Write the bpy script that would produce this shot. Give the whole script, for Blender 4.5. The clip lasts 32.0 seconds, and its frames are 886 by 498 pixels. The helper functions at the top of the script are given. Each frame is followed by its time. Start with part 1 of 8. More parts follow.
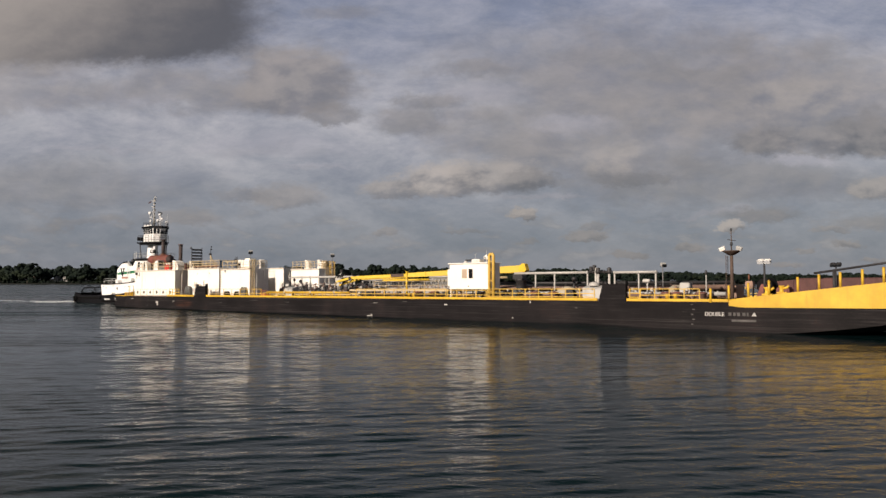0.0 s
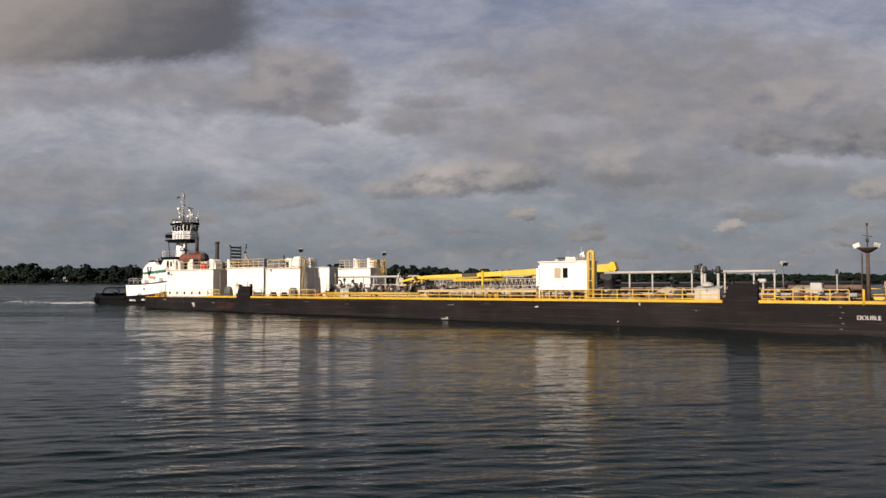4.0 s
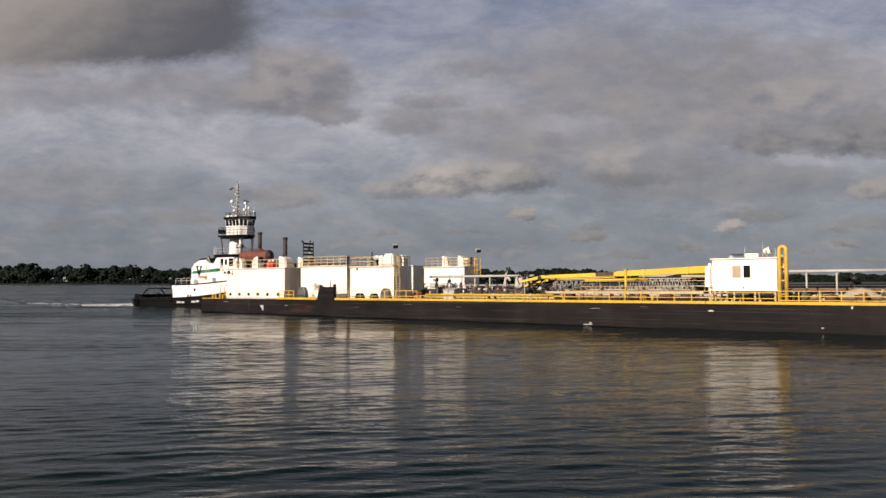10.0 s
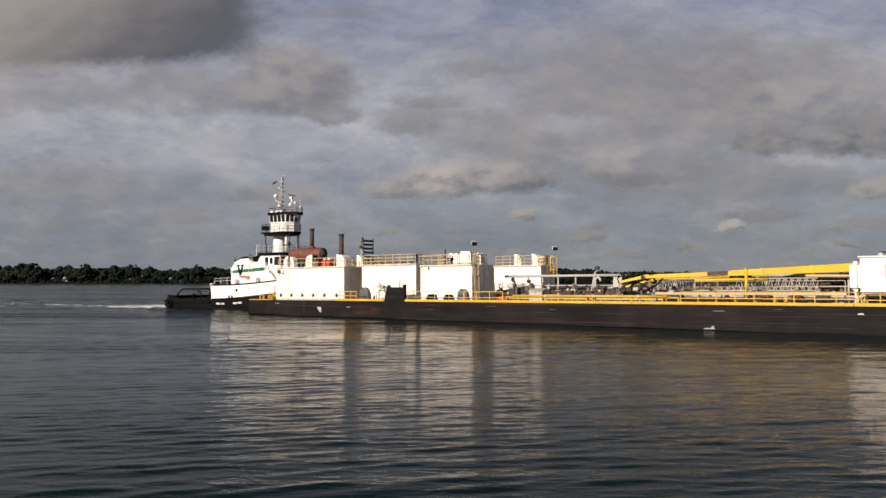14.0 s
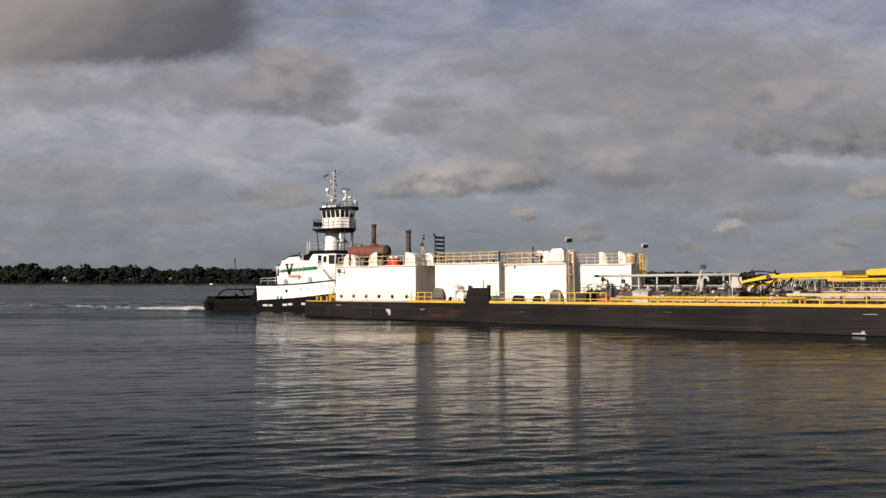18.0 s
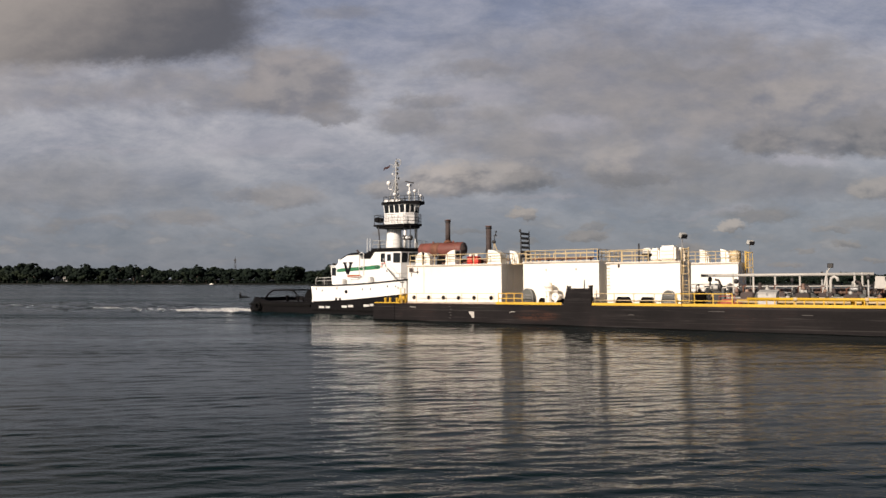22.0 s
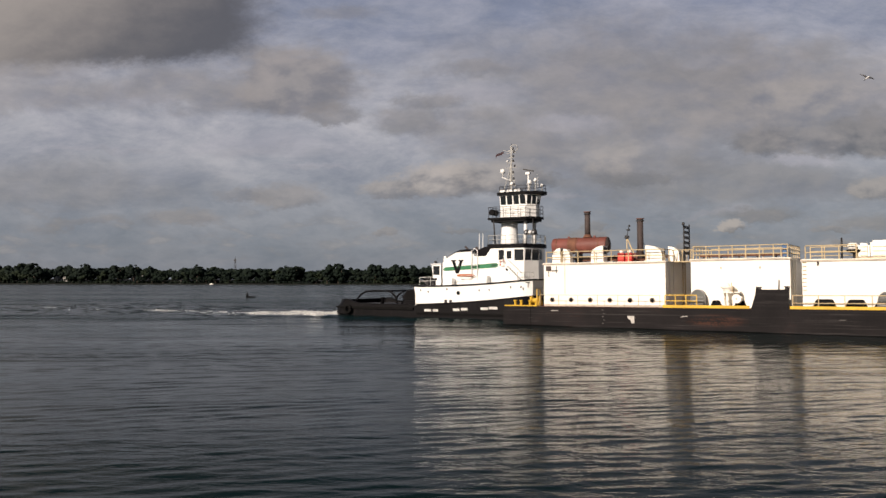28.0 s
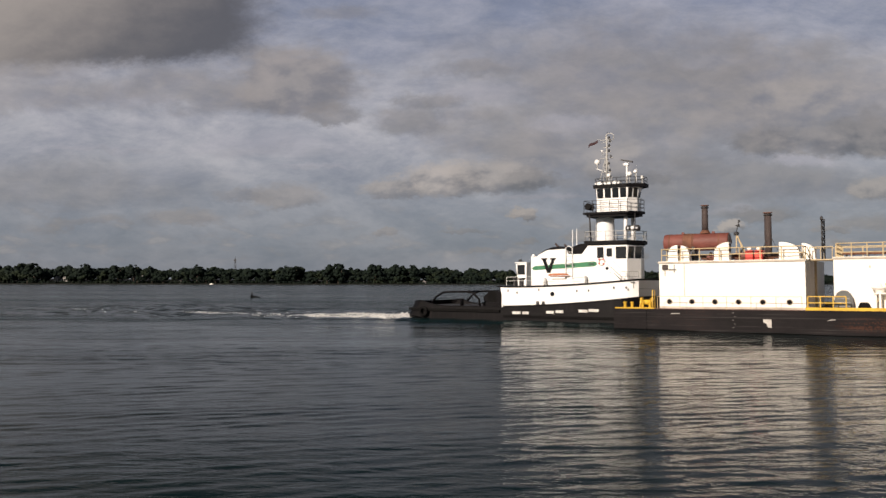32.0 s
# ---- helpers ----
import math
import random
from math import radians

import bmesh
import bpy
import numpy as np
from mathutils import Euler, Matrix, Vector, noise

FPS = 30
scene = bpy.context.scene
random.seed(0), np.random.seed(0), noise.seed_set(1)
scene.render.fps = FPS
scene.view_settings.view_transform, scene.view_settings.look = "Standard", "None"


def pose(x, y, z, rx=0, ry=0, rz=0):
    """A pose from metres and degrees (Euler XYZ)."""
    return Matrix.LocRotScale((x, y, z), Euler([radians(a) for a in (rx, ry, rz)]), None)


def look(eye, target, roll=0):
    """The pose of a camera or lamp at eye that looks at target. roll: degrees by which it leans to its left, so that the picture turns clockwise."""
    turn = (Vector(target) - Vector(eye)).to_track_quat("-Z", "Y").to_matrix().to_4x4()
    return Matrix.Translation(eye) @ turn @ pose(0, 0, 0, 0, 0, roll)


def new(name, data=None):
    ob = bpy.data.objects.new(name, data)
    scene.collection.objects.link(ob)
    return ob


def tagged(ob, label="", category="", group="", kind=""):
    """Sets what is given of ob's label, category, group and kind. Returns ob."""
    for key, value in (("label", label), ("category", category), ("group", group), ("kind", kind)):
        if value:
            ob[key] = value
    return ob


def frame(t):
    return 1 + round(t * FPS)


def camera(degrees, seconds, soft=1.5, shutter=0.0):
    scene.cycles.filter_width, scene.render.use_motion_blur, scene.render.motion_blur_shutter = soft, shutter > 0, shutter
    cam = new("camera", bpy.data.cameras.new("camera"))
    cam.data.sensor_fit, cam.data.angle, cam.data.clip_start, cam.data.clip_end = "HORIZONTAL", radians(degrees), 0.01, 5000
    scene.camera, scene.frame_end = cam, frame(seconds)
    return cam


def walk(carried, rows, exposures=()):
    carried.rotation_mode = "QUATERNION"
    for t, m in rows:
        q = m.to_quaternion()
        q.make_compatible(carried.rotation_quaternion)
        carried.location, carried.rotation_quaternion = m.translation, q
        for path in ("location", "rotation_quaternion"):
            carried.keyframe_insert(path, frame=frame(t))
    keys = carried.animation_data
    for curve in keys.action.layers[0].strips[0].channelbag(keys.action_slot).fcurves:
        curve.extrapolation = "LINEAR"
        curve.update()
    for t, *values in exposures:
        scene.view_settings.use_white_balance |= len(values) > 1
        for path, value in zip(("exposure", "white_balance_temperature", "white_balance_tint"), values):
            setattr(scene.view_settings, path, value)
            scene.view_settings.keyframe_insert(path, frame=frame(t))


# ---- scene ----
SECONDS = 32.0
cam = camera(58.46, SECONDS, soft=1.5)
STAND = pose(0, 0, 4.1, 92.391, 0, 0) @ pose(0, 0, 0, 0, 0, 0.051)
walk(cam, [(0.0, STAND), (SECONDS, STAND)], exposures=[(0.0, 0.25), (SECONDS, 0.25)])

# ---- world, sun ----
SUN_EL, SUN_AZ = 23.0, 221.0          # azimuth clockwise from +y, towards which the sun stands
sun_dir = Vector((math.sin(radians(SUN_AZ)) * math.cos(radians(SUN_EL)), math.cos(radians(SUN_AZ)) * math.cos(radians(SUN_EL)), math.sin(radians(SUN_EL))))
sun = new("sun", bpy.data.lights.new("sun", "SUN"))
sun.data.energy, sun.data.angle, sun.data.color = 5.0, radians(0.55), (1.0, 0.85, 0.725)
sun.matrix_world = look(sun_dir * 200, (0, 0, 0))


class Nodes:
    """Short hand for building a node tree."""

    def __init__(self, tree):
        self.tree = tree
        tree.nodes.clear()

    def add(self, kind, props=None, **inputs):
        n = self.tree.nodes.new(kind)
        if props:
            for k, v in props.items():
                if k == "operation":
                    n.operation = v
                elif k == "blend_type":
                    n.blend_type = v
                elif k == "data_type":
                    n.data_type = v
                elif k == "sky_type":
                    n.sky_type = v
                elif k == "vector_type":
                    n.vector_type = v
                elif k == "noise_dimensions":
                    n.noise_dimensions = v
                elif k == "feature":
                    n.feature = v
                elif k == "interpolation_type":
                    n.interpolation_type = v
                elif k == "clamp":
                    n.use_clamp = v
        for k, v in inputs.items():
            key = int(k[1:]) if k[0] == "i" and k[1:].isdigit() else k.replace("_", " ")
            self.put(n.inputs[key], v)
        return n

    def put(self, socket, v):
        if isinstance(v, bpy.types.NodeSocket):
            self.tree.links.new(v, socket)
        elif isinstance(v, bpy.types.Node):
            self.tree.links.new(v.outputs[0], socket)
        else:
            socket.default_value = v

    def math(self, op, a, b=0.0, c=0.0, clamp=False):
        return self.add("ShaderNodeMath", {"operation": op, "clamp": clamp}, i0=a, i1=b, i2=c).outputs[0]

    def vec(self, op, a, b=(0, 0, 0)):
        return self.add("ShaderNodeVectorMath", {"operation": op}, i0=a, i1=b).outputs[0]

    def noise(self, vector, scale, detail=4.0, rough=0.55, distort=0.0):
        return self.add("ShaderNodeTexNoise", None, Vector=vector, Scale=scale, Detail=detail, Roughness=rough, Distortion=distort)

    def ramp(self, fac, stops):
        n = self.add("ShaderNodeValToRGB", None, i0=fac)
        e = n.color_ramp.elements
        while len(e) < len(stops):
            e.new(0.5)
        for el, (p, c) in zip(e, stops):
            el.position = p
            el.color = (*c, 1) if len(c) == 3 else c
        return n.outputs[0]

    def mix(self, fac, a, b, mode="MIX"):
        n = self.add("ShaderNodeMix", {"data_type": "RGBA", "blend_type": mode})
        self.put(n.inputs[0], fac)
        self.put(n.inputs[6], a if not isinstance(a, tuple) else (*a[:3], 1))
        self.put(n.inputs[7], b if not isinstance(b, tuple) else (*b[:3], 1))
        return n.outputs[2]

    def span(self, v, a, b, lo=0.0, hi=1.0):
        return self.add("ShaderNodeMapRange", {"interpolation_type": "SMOOTHSTEP"}, i0=v, i1=a, i2=b, i3=lo, i4=hi).outputs[0]


# clouds of the evening sky, bank by bank, far ones first: centre right and up and half sizes (thousandths of the view's depth),
# edge softness, cover, lit tone, shaded tone, tilt of the shading
# broad soft banks on the right
GREY_BANKS = (
    (247, 208, 214, 75, 0.62, 0.72, 0.53, 0.495, 0.2), (475, 179, 186, 68, 0.55, 0.74, 0.565, 0.5, 0.3), (361, 226, 121, 38, 0.6, 0.35, 0.53, 0.50, 0.2),
    (83, 140, 107, 37, 0.5, 0.62, 0.555, 0.5, 0.3), (197, 118, 150, 43, 0.5, 0.66, 0.56, 0.49, 0.3), (361, 79, 200, 37, 0.55, 0.62, 0.505, 0.475, 0.2),
    (290, 161, 121, 39, 0.5, 0.55, 0.555, 0.5, 0.3), (390, 140, 86, 34, 0.45, 0.55, 0.56, 0.475, 0.4))
# darker undersides and paler shoulders of those banks
BANK_BASES = (
    (408, 134, 50, 20, 0.45, 0.85, 0.50, 0.385, 0.3), (530, 143, 90, 26, 0.42, 0.9, 0.51, 0.37, 0.4), (462, 188, 58, 28, 0.5, 0.62, 0.62, 0.53, 0.3),
    (468, 133, 43, 21, 0.45, 0.5, 0.575, 0.48, 0.4), (247, 88, 54, 11, 0.5, 0.55, 0.46, 0.42, 0.2), (-42, 159, 44, 26, 0.4, 0.62, 0.505, 0.46, 0.3),
    (-17, 186, 43, 11, 0.5, 0.55, 0.5, 0.47, 0.2), (33, 223, 64, 10, 0.6, 0.45, 0.52, 0.49, 0.2), (-131, 297, 43, 10, 0.6, 0.4, 0.54, 0.51, 0.2),
    (33, 168, 43, 11, 0.5, 0.4, 0.53, 0.49, 0.2))
# thin bright rifts between the banks
BRIGHT_GAPS = (
    (56, 197, 44, 14, 0.55, 0.55, 0.665, 0.64, 0), (161, 156, 50, 14, 0.5, 0.55, 0.65, 0.61, 0), (458, 111, 40, 9, 0.5, 0.66, 0.655, 0.61, 0),
    (126, 65, 57, 4, 0.5, 0.6, 0.61, 0.58, 0), (347, 45, 86, 4, 0.6, 0.5, 0.6, 0.57, 0), (333, 236, 36, 11, 0.6, 0.4, 0.62, 0.58, 0),
    (-160, 103, 43, 4, 0.6, 0.45, 0.66, 0.62, 0), (-431, 126, 79, 5, 0.6, 0.4, 0.64, 0.6, 0), (-388, 188, 43, 11, 0.6, 0.5, 0.665, 0.64, 0),
    (-217, 128, 86, 19, 0.7, 0.45, 0.655, 0.63, 0))
# low banks and shreds on the left
LEFT_BANKS = (
    (-517, 197, 93, 30, 0.55, 0.55, 0.555, 0.515, 0.2), (-324, 197, 107, 30, 0.55, 0.62, 0.545, 0.505, 0.3), (-517, 233, 107, 20, 0.6, 0.7, 0.555, 0.525, 0.2),
    (-495, 76, 164, 33, 0.65, 0.42, 0.525, 0.495, 0.2), (-188, 204, 84, 56, 0.28, 0.88, 0.565, 0.475, 0.5), (-138, 168, 37, 16, 0.35, 0.65, 0.5, 0.44, 0.3),
    (-203, 64, 47, 17, 0.4, 0.66, 0.575, 0.465, 0.3), (-253, 66, 36, 11, 0.45, 0.5, 0.56, 0.49, 0.2), (-335, 40, 44, 11, 0.45, 0.6, 0.575, 0.49, 0.2),
    (-453, 33, 64, 7, 0.6, 0.4, 0.52, 0.48, 0.2))
# sunlit heaps above the horizon
CUMULUS = (
    (-62, 72, 42, 15, 0.35, 0.75, 0.63, 0.47, 0.3), (0, 82, 54, 27, 0.28, 0.9, 0.69, 0.48, 0.3), (66, 86, 62, 26, 0.32, 0.86, 0.66, 0.46, 0.3),
    (111, 85, 40, 14, 0.35, 0.75, 0.555, 0.42, 0.3), (220, 108, 34, 24, 0.45, 0.6, 0.62, 0.5, 0.3), (101, 44, 22, 9, 0.25, 0.9, 0.625, 0.44, 0.2),
    (544, 75, 37, 17, 0.3, 0.82, 0.64, 0.45, 0.4), (368, 28, 20, 8, 0.28, 0.85, 0.655, 0.45, 0.3), (405, 41, 47, 9, 0.5, 0.6, 0.475, 0.435, 0.2),
    (540, 33, 43, 11, 0.5, 0.45, 0.5, 0.46, 0.2))
# small flat ones low down
SCATTERED = (
    (180, 15, 26, 10, 0.3, 0.70, 0.545, 0.41, 0.2), (188, 28, 16, 5, 0.35, 0.52, 0.525, 0.44, 0.2), (490, 24, 23, 5, 0.35, 0.62, 0.560, 0.45, 0.2),
    (26, 22, 33, 4, 0.45, 0.47, 0.520, 0.45, 0.2), (-67, 21, 16, 6, 0.35, 0.57, 0.550, 0.47, 0.2), (310, 2, 19, 7, 0.32, 0.67, 0.550, 0.42, 0.2),
    (511, 5, 18, 6, 0.32, 0.67, 0.555, 0.44, 0.2), (108, 8, 13, 4, 0.4, 0.52, 0.515, 0.45, 0.2), (234, -8, 21, 5, 0.35, 0.57, 0.515, 0.43, 0.2),
    (454, -4, 16, 4, 0.35, 0.57, 0.535, 0.44, 0.2))
# the great heap overhead to the left
HEAPS = (
    (436, -21, 21, 4, 0.4, 0.6, 0.54, 0.45, 0.2), (543, -15, 19, 4, 0.35, 0.6, 0.55, 0.45, 0.2), (54, -4, 29, 4, 0.5, 0.45, 0.53, 0.46, 0.2),
    (-495, 296, 264, 92, 0.16, 0.97, 0.63, 0.375, 1.0))
CLOUDS = GREY_BANKS + BANK_BASES + BRIGHT_GAPS + LEFT_BANKS + CUMULUS + SCATTERED + HEAPS


def tone(v, warm):
    """Display grey to light, tinted towards the evening's tan or the shade's violet grey."""
    lin = v ** 2.2
    return (lin * (1.045 + 0.055 * warm), lin * 0.985, lin * (1.085 - 0.12 * warm))


def cloud_layers(k, p, under):
    """Lays each cloud over what lies behind it: a lit upper side, a shaded flat base, frayed edges."""
    half = (0.5, 0.5, 0.5)
    stretch = k.vec("MULTIPLY", p, (1.0, 1.7, 1.0))
    w1 = k.vec("SUBTRACT", k.noise(stretch, 9.0, 4.0, 0.55).outputs["Color"], half)
    w2 = k.vec("SUBTRACT", k.noise(stretch, 38.0, 5.0, 0.62).outputs["Color"], half)
    wide = k.vec("ADD", p, k.vec("ADD", k.vec("MULTIPLY", w1, (0.10, 0.055, 0)), k.vec("MULTIPLY", w2, (0.032, 0.022, 0))))
    w3 = k.vec("SUBTRACT", k.noise(stretch, 120.0, 4.0, 0.6).outputs["Color"], half)
    small = k.vec("ADD", p, k.vec("ADD", k.vec("MULTIPLY", w1, (0.03, 0.010, 0)), k.vec("MULTIPLY", w2, (0.040, 0.018, 0))))
    small = k.vec("ADD", small, k.vec("MULTIPLY", w3, (0.020, 0.012, 0)))
    wide = k.vec("ADD", wide, k.vec("MULTIPLY", w3, (0.010, 0.008, 0)))
    b1 = k.noise(stretch, 15.0, 6.0, 0.56, 0.15).outputs[0]
    b2 = k.noise(k.vec("ADD", stretch, (-0.016, 0.020, 0)), 15.0, 6.0, 0.56, 0.15).outputs[0]
    relief = k.math("MULTIPLY_ADD", k.math("SUBTRACT", b1, b2), 2.6, k.math("MULTIPLY", k.math("SUBTRACT", b1, 0.5), 0.9))
    holes = k.math("MULTIPLY", k.math("SUBTRACT", b1, 0.5), 0.85)
    col = under
    for cx, cy, rx, ry, soft, cover, lit, shade, tilt in CLOUDS:
        big = rx > 62
        lift = 1.05 if cy > 90 and tilt < 1.0 else 1.01
        d = k.vec("MULTIPLY", k.vec("SUBTRACT", wide if big and tilt < 1.0 else small, (cx / 1000, cy / 1000, 0)), (1000 / rx, 1000 / ry, 0))
        s = k.add("ShaderNodeSeparateXYZ", None, i0=d)
        dx, dy = s.outputs[0], s.outputs[1]
        low = k.math("MINIMUM", dy, k.math("MULTIPLY", dy, 1.5))
        x2, y2 = k.math("MULTIPLY", dx, dx), k.math("MULTIPLY", low, low)
        heap = tilt == 1.0          # the great dark heap has square shoulders
        if heap:                    # all behind it is broken into shreds of light and shade
            shred = k.noise(k.vec("MULTIPLY", p, (1.0, 2.0, 1.0)), 24.0, 9.0, 0.64, 0.35).outputs[0]
            mass = k.noise(k.vec("MULTIPLY", p, (1.0, 1.8, 1.0)), 8.5, 5.0, 0.58, 0.3).outputs[0]
            glow = k.math("MULTIPLY", k.span(shred, 0.32, 0.68, 0.94, 1.06), k.span(mass, 0.34, 0.66, 0.95, 1.06))
            dim = k.add("ShaderNodeCombineXYZ", None, i0=k.math("POWER", glow, 1.15), i1=glow, i2=k.math("POWER", glow, 0.85)).outputs[0]
            col = k.mix(1.0, col, dim, "MULTIPLY")
        r = k.math("POWER", k.math("ADD", k.math("MULTIPLY", x2, x2), k.math("MULTIPLY", y2, y2)), 0.25) if heap else k.math("SQRT", k.math("ADD", x2, y2))
        r = k.math("SUBTRACT", r, k.math("MULTIPLY", holes, 0.22) if heap else holes)
        a = k.span(r, 1.0 + soft, 1.0 - soft, 0.0, cover)
        side = k.math("MULTIPLY_ADD", dx, -tilt * 0.75, k.math("MULTIPLY_ADD", dy, 0.40 if heap else 0.75, k.math("MULTIPLY", relief, 0.13 if heap else 1.25 if big else 1.1)))
        light = k.span(side, -0.75, 0.6) if tilt < 1.0 else k.span(side, -0.72, 0.42)
        col = k.mix(a, col, k.mix(light, tone(shade * lift * 0.98, 0.1), tone(lit * lift, 1.7 if heap else 1.45 if lit > 0.6 and tilt else 1.1 if tilt else -0.1)))
    return col


def make_world():
    world = bpy.data.worlds.new("evening_sky")
    scene.world = world
    world.use_nodes = True
    k = Nodes(world.node_tree)
    d = k.add("ShaderNodeTexCoord").outputs["Generated"]
    d = k.add("ShaderNodeMapping", {"vector_type": "VECTOR"}, Vector=d, Rotation=(radians(-2.391), 0, 0)).outputs[0]
    xyz = k.add("ShaderNodeSeparateXYZ", None, i0=d)
    deep = k.math("MAXIMUM", k.math("ABSOLUTE", xyz.outputs[1]), 0.3)
    p = k.add("ShaderNodeCombineXYZ", None, i0=k.math("DIVIDE", xyz.outputs[0], deep), i1=k.math("DIVIDE", xyz.outputs[2], deep), i2=0.0).outputs[0]
    # thin high veil with drawn-out streaks over the clear sky
    slant = k.add("ShaderNodeMapping", {"vector_type": "POINT"}, Vector=p, Rotation=(0, 0, 0.16), Scale=(1.0, 2.5, 1.0)).outputs[0]
    veil = k.noise(slant, 7.0, 12.0, 0.70, 0.3).outputs[0]
    streak = k.span(veil, 0.30, 0.70)
    v_top = k.mix(streak, (0.245, 0.270, 0.370), (0.400, 0.402, 0.475))
    v_hi = k.mix(streak, (0.338, 0.338, 0.398), (0.532, 0.515, 0.548))
    v_lo = k.mix(streak, (0.205, 0.228, 0.278), (0.275, 0.285, 0.325))
    veil_col = k.mix(k.span(xyz.outputs[2], -0.01, 0.17), v_lo, v_hi)
    veil_col = k.mix(k.span(xyz.outputs[2], 0.17, 0.29), veil_col, v_top)
    puff = k.noise(k.vec("MULTIPLY", p, (1.0, 2.8, 1.0)), 17.0, 6.0, 0.58, 0.2).outputs[0]
    low = k.math("MULTIPLY", k.span(xyz.outputs[2], -0.03, 0.0), k.span(xyz.outputs[2], 0.075, 0.03))
    veil_col = k.mix(k.math("MULTIPLY", k.span(puff, 0.50, 0.62), k.math("MULTIPLY", low, 0.55)), veil_col, k.mix(k.span(puff, 0.55, 0.7), (0.255, 0.250, 0.275), (0.360, 0.340, 0.345)))
    full = cloud_layers(k, p, veil_col)
    # overhead the broken cloud thins into deeper blue
    over = k.mix(k.span(veil, 0.36, 0.66), (0.038, 0.048, 0.068), (0.066, 0.074, 0.088))
    full = k.mix(k.span(xyz.outputs[2], 0.295, 0.375), full, over)
    sky = k.add("ShaderNodeTexSky", {"sky_type": "NISHITA"})
    sky.sun_disc, sky.sun_elevation, sky.sun_rotation = False, radians(SUN_EL), radians(SUN_AZ)
    clear = k.add("ShaderNodeBackground", None, Color=sky.outputs[0], Strength=0.05)
    thin = k.add("ShaderNodeBackground", None, Color=full, Strength=0.775)
    base = k.add("ShaderNodeMixShader", None, i0=0.88, i1=clear.outputs[0], i2=thin.outputs[0])
    out = k.add("ShaderNodeOutputWorld")
    k.put(out.inputs[0], base.outputs[0])


make_world()


# ---- materials ----
def paint(name, colour, rough=0.5, vary=0.16, scale=1.2, rust=0.0, streak=1.0, metal=0.0, bump=0.12, worn=None, spec=0.4):
    """Paint or metal with grain, stains, wear and fine relief; rust: how much of it shows."""
    m = bpy.data.materials.new(name)
    m.use_nodes = True
    k = Nodes(m.node_tree)
    geo = k.add("ShaderNodeTexCoord").outputs["Object"]
    rnd = k.add("ShaderNodeObjectInfo").outputs["Random"]
    at = k.vec("ADD", geo, k.add("ShaderNodeCombineXYZ", None, i0=k.math("MULTIPLY", rnd, 37.0), i1=k.math("MULTIPLY", rnd, 11.0), i2=0.0).outputs[0])
    big = k.noise(at, scale * 0.5, 5.0, 0.6).outputs[0]
    fine = k.noise(at, scale * 9.0, 4.0, 0.6).outputs[0]
    run = k.noise(k.vec("MULTIPLY", at, (3.0, 3.0, 0.22 * streak)), scale, 5.0, 0.62).outputs[0]
    dark = tuple(c * (1 - vary) for c in colour)
    lite = tuple(min(0.95, c * (1 + vary * 0.6)) for c in colour)
    c = k.mix(k.span(big, 0.3, 0.7), dark, lite)
    c = k.mix(k.math("MULTIPLY", k.span(run, 0.5, 0.75), vary * 1.6, clamp=True), c, worn or tuple(v * 0.55 for v in colour))
    c = k.mix(k.math("MULTIPLY", k.span(fine, 0.55, 0.8), vary), c, tuple(min(1, v * 1.5 + 0.003) for v in colour))
    if rust:
        spots = k.span(k.math("ADD", k.math("MULTIPLY", run, 0.6), k.math("MULTIPLY", fine, 0.4)), 0.68 - 0.2 * rust, 0.76 - 0.12 * rust)
        c = k.mix(k.math("MULTIPLY", spots, min(1.0, 0.5 + rust)), c, k.mix(fine, (0.16, 0.055, 0.022), (0.075, 0.035, 0.022)))
    b = k.add("ShaderNodeBump", None, Strength=bump, Distance=0.02, Height=k.math("ADD", fine, k.math("MULTIPLY", big, 1.5)))
    s = k.add("ShaderNodeBsdfPrincipled", None, Base_Color=c, Metallic=metal, Normal=b.outputs[0])
    k.put(s.inputs["Roughness"], k.span(fine, 0.2, 0.8, max(0.05, rough - 0.12), min(1, rough + 0.15)))
    s.inputs["Specular IOR Level"].default_value = spec
    k.put(k.add("ShaderNodeOutputMaterial").inputs[0], s.outputs[0])
    return m


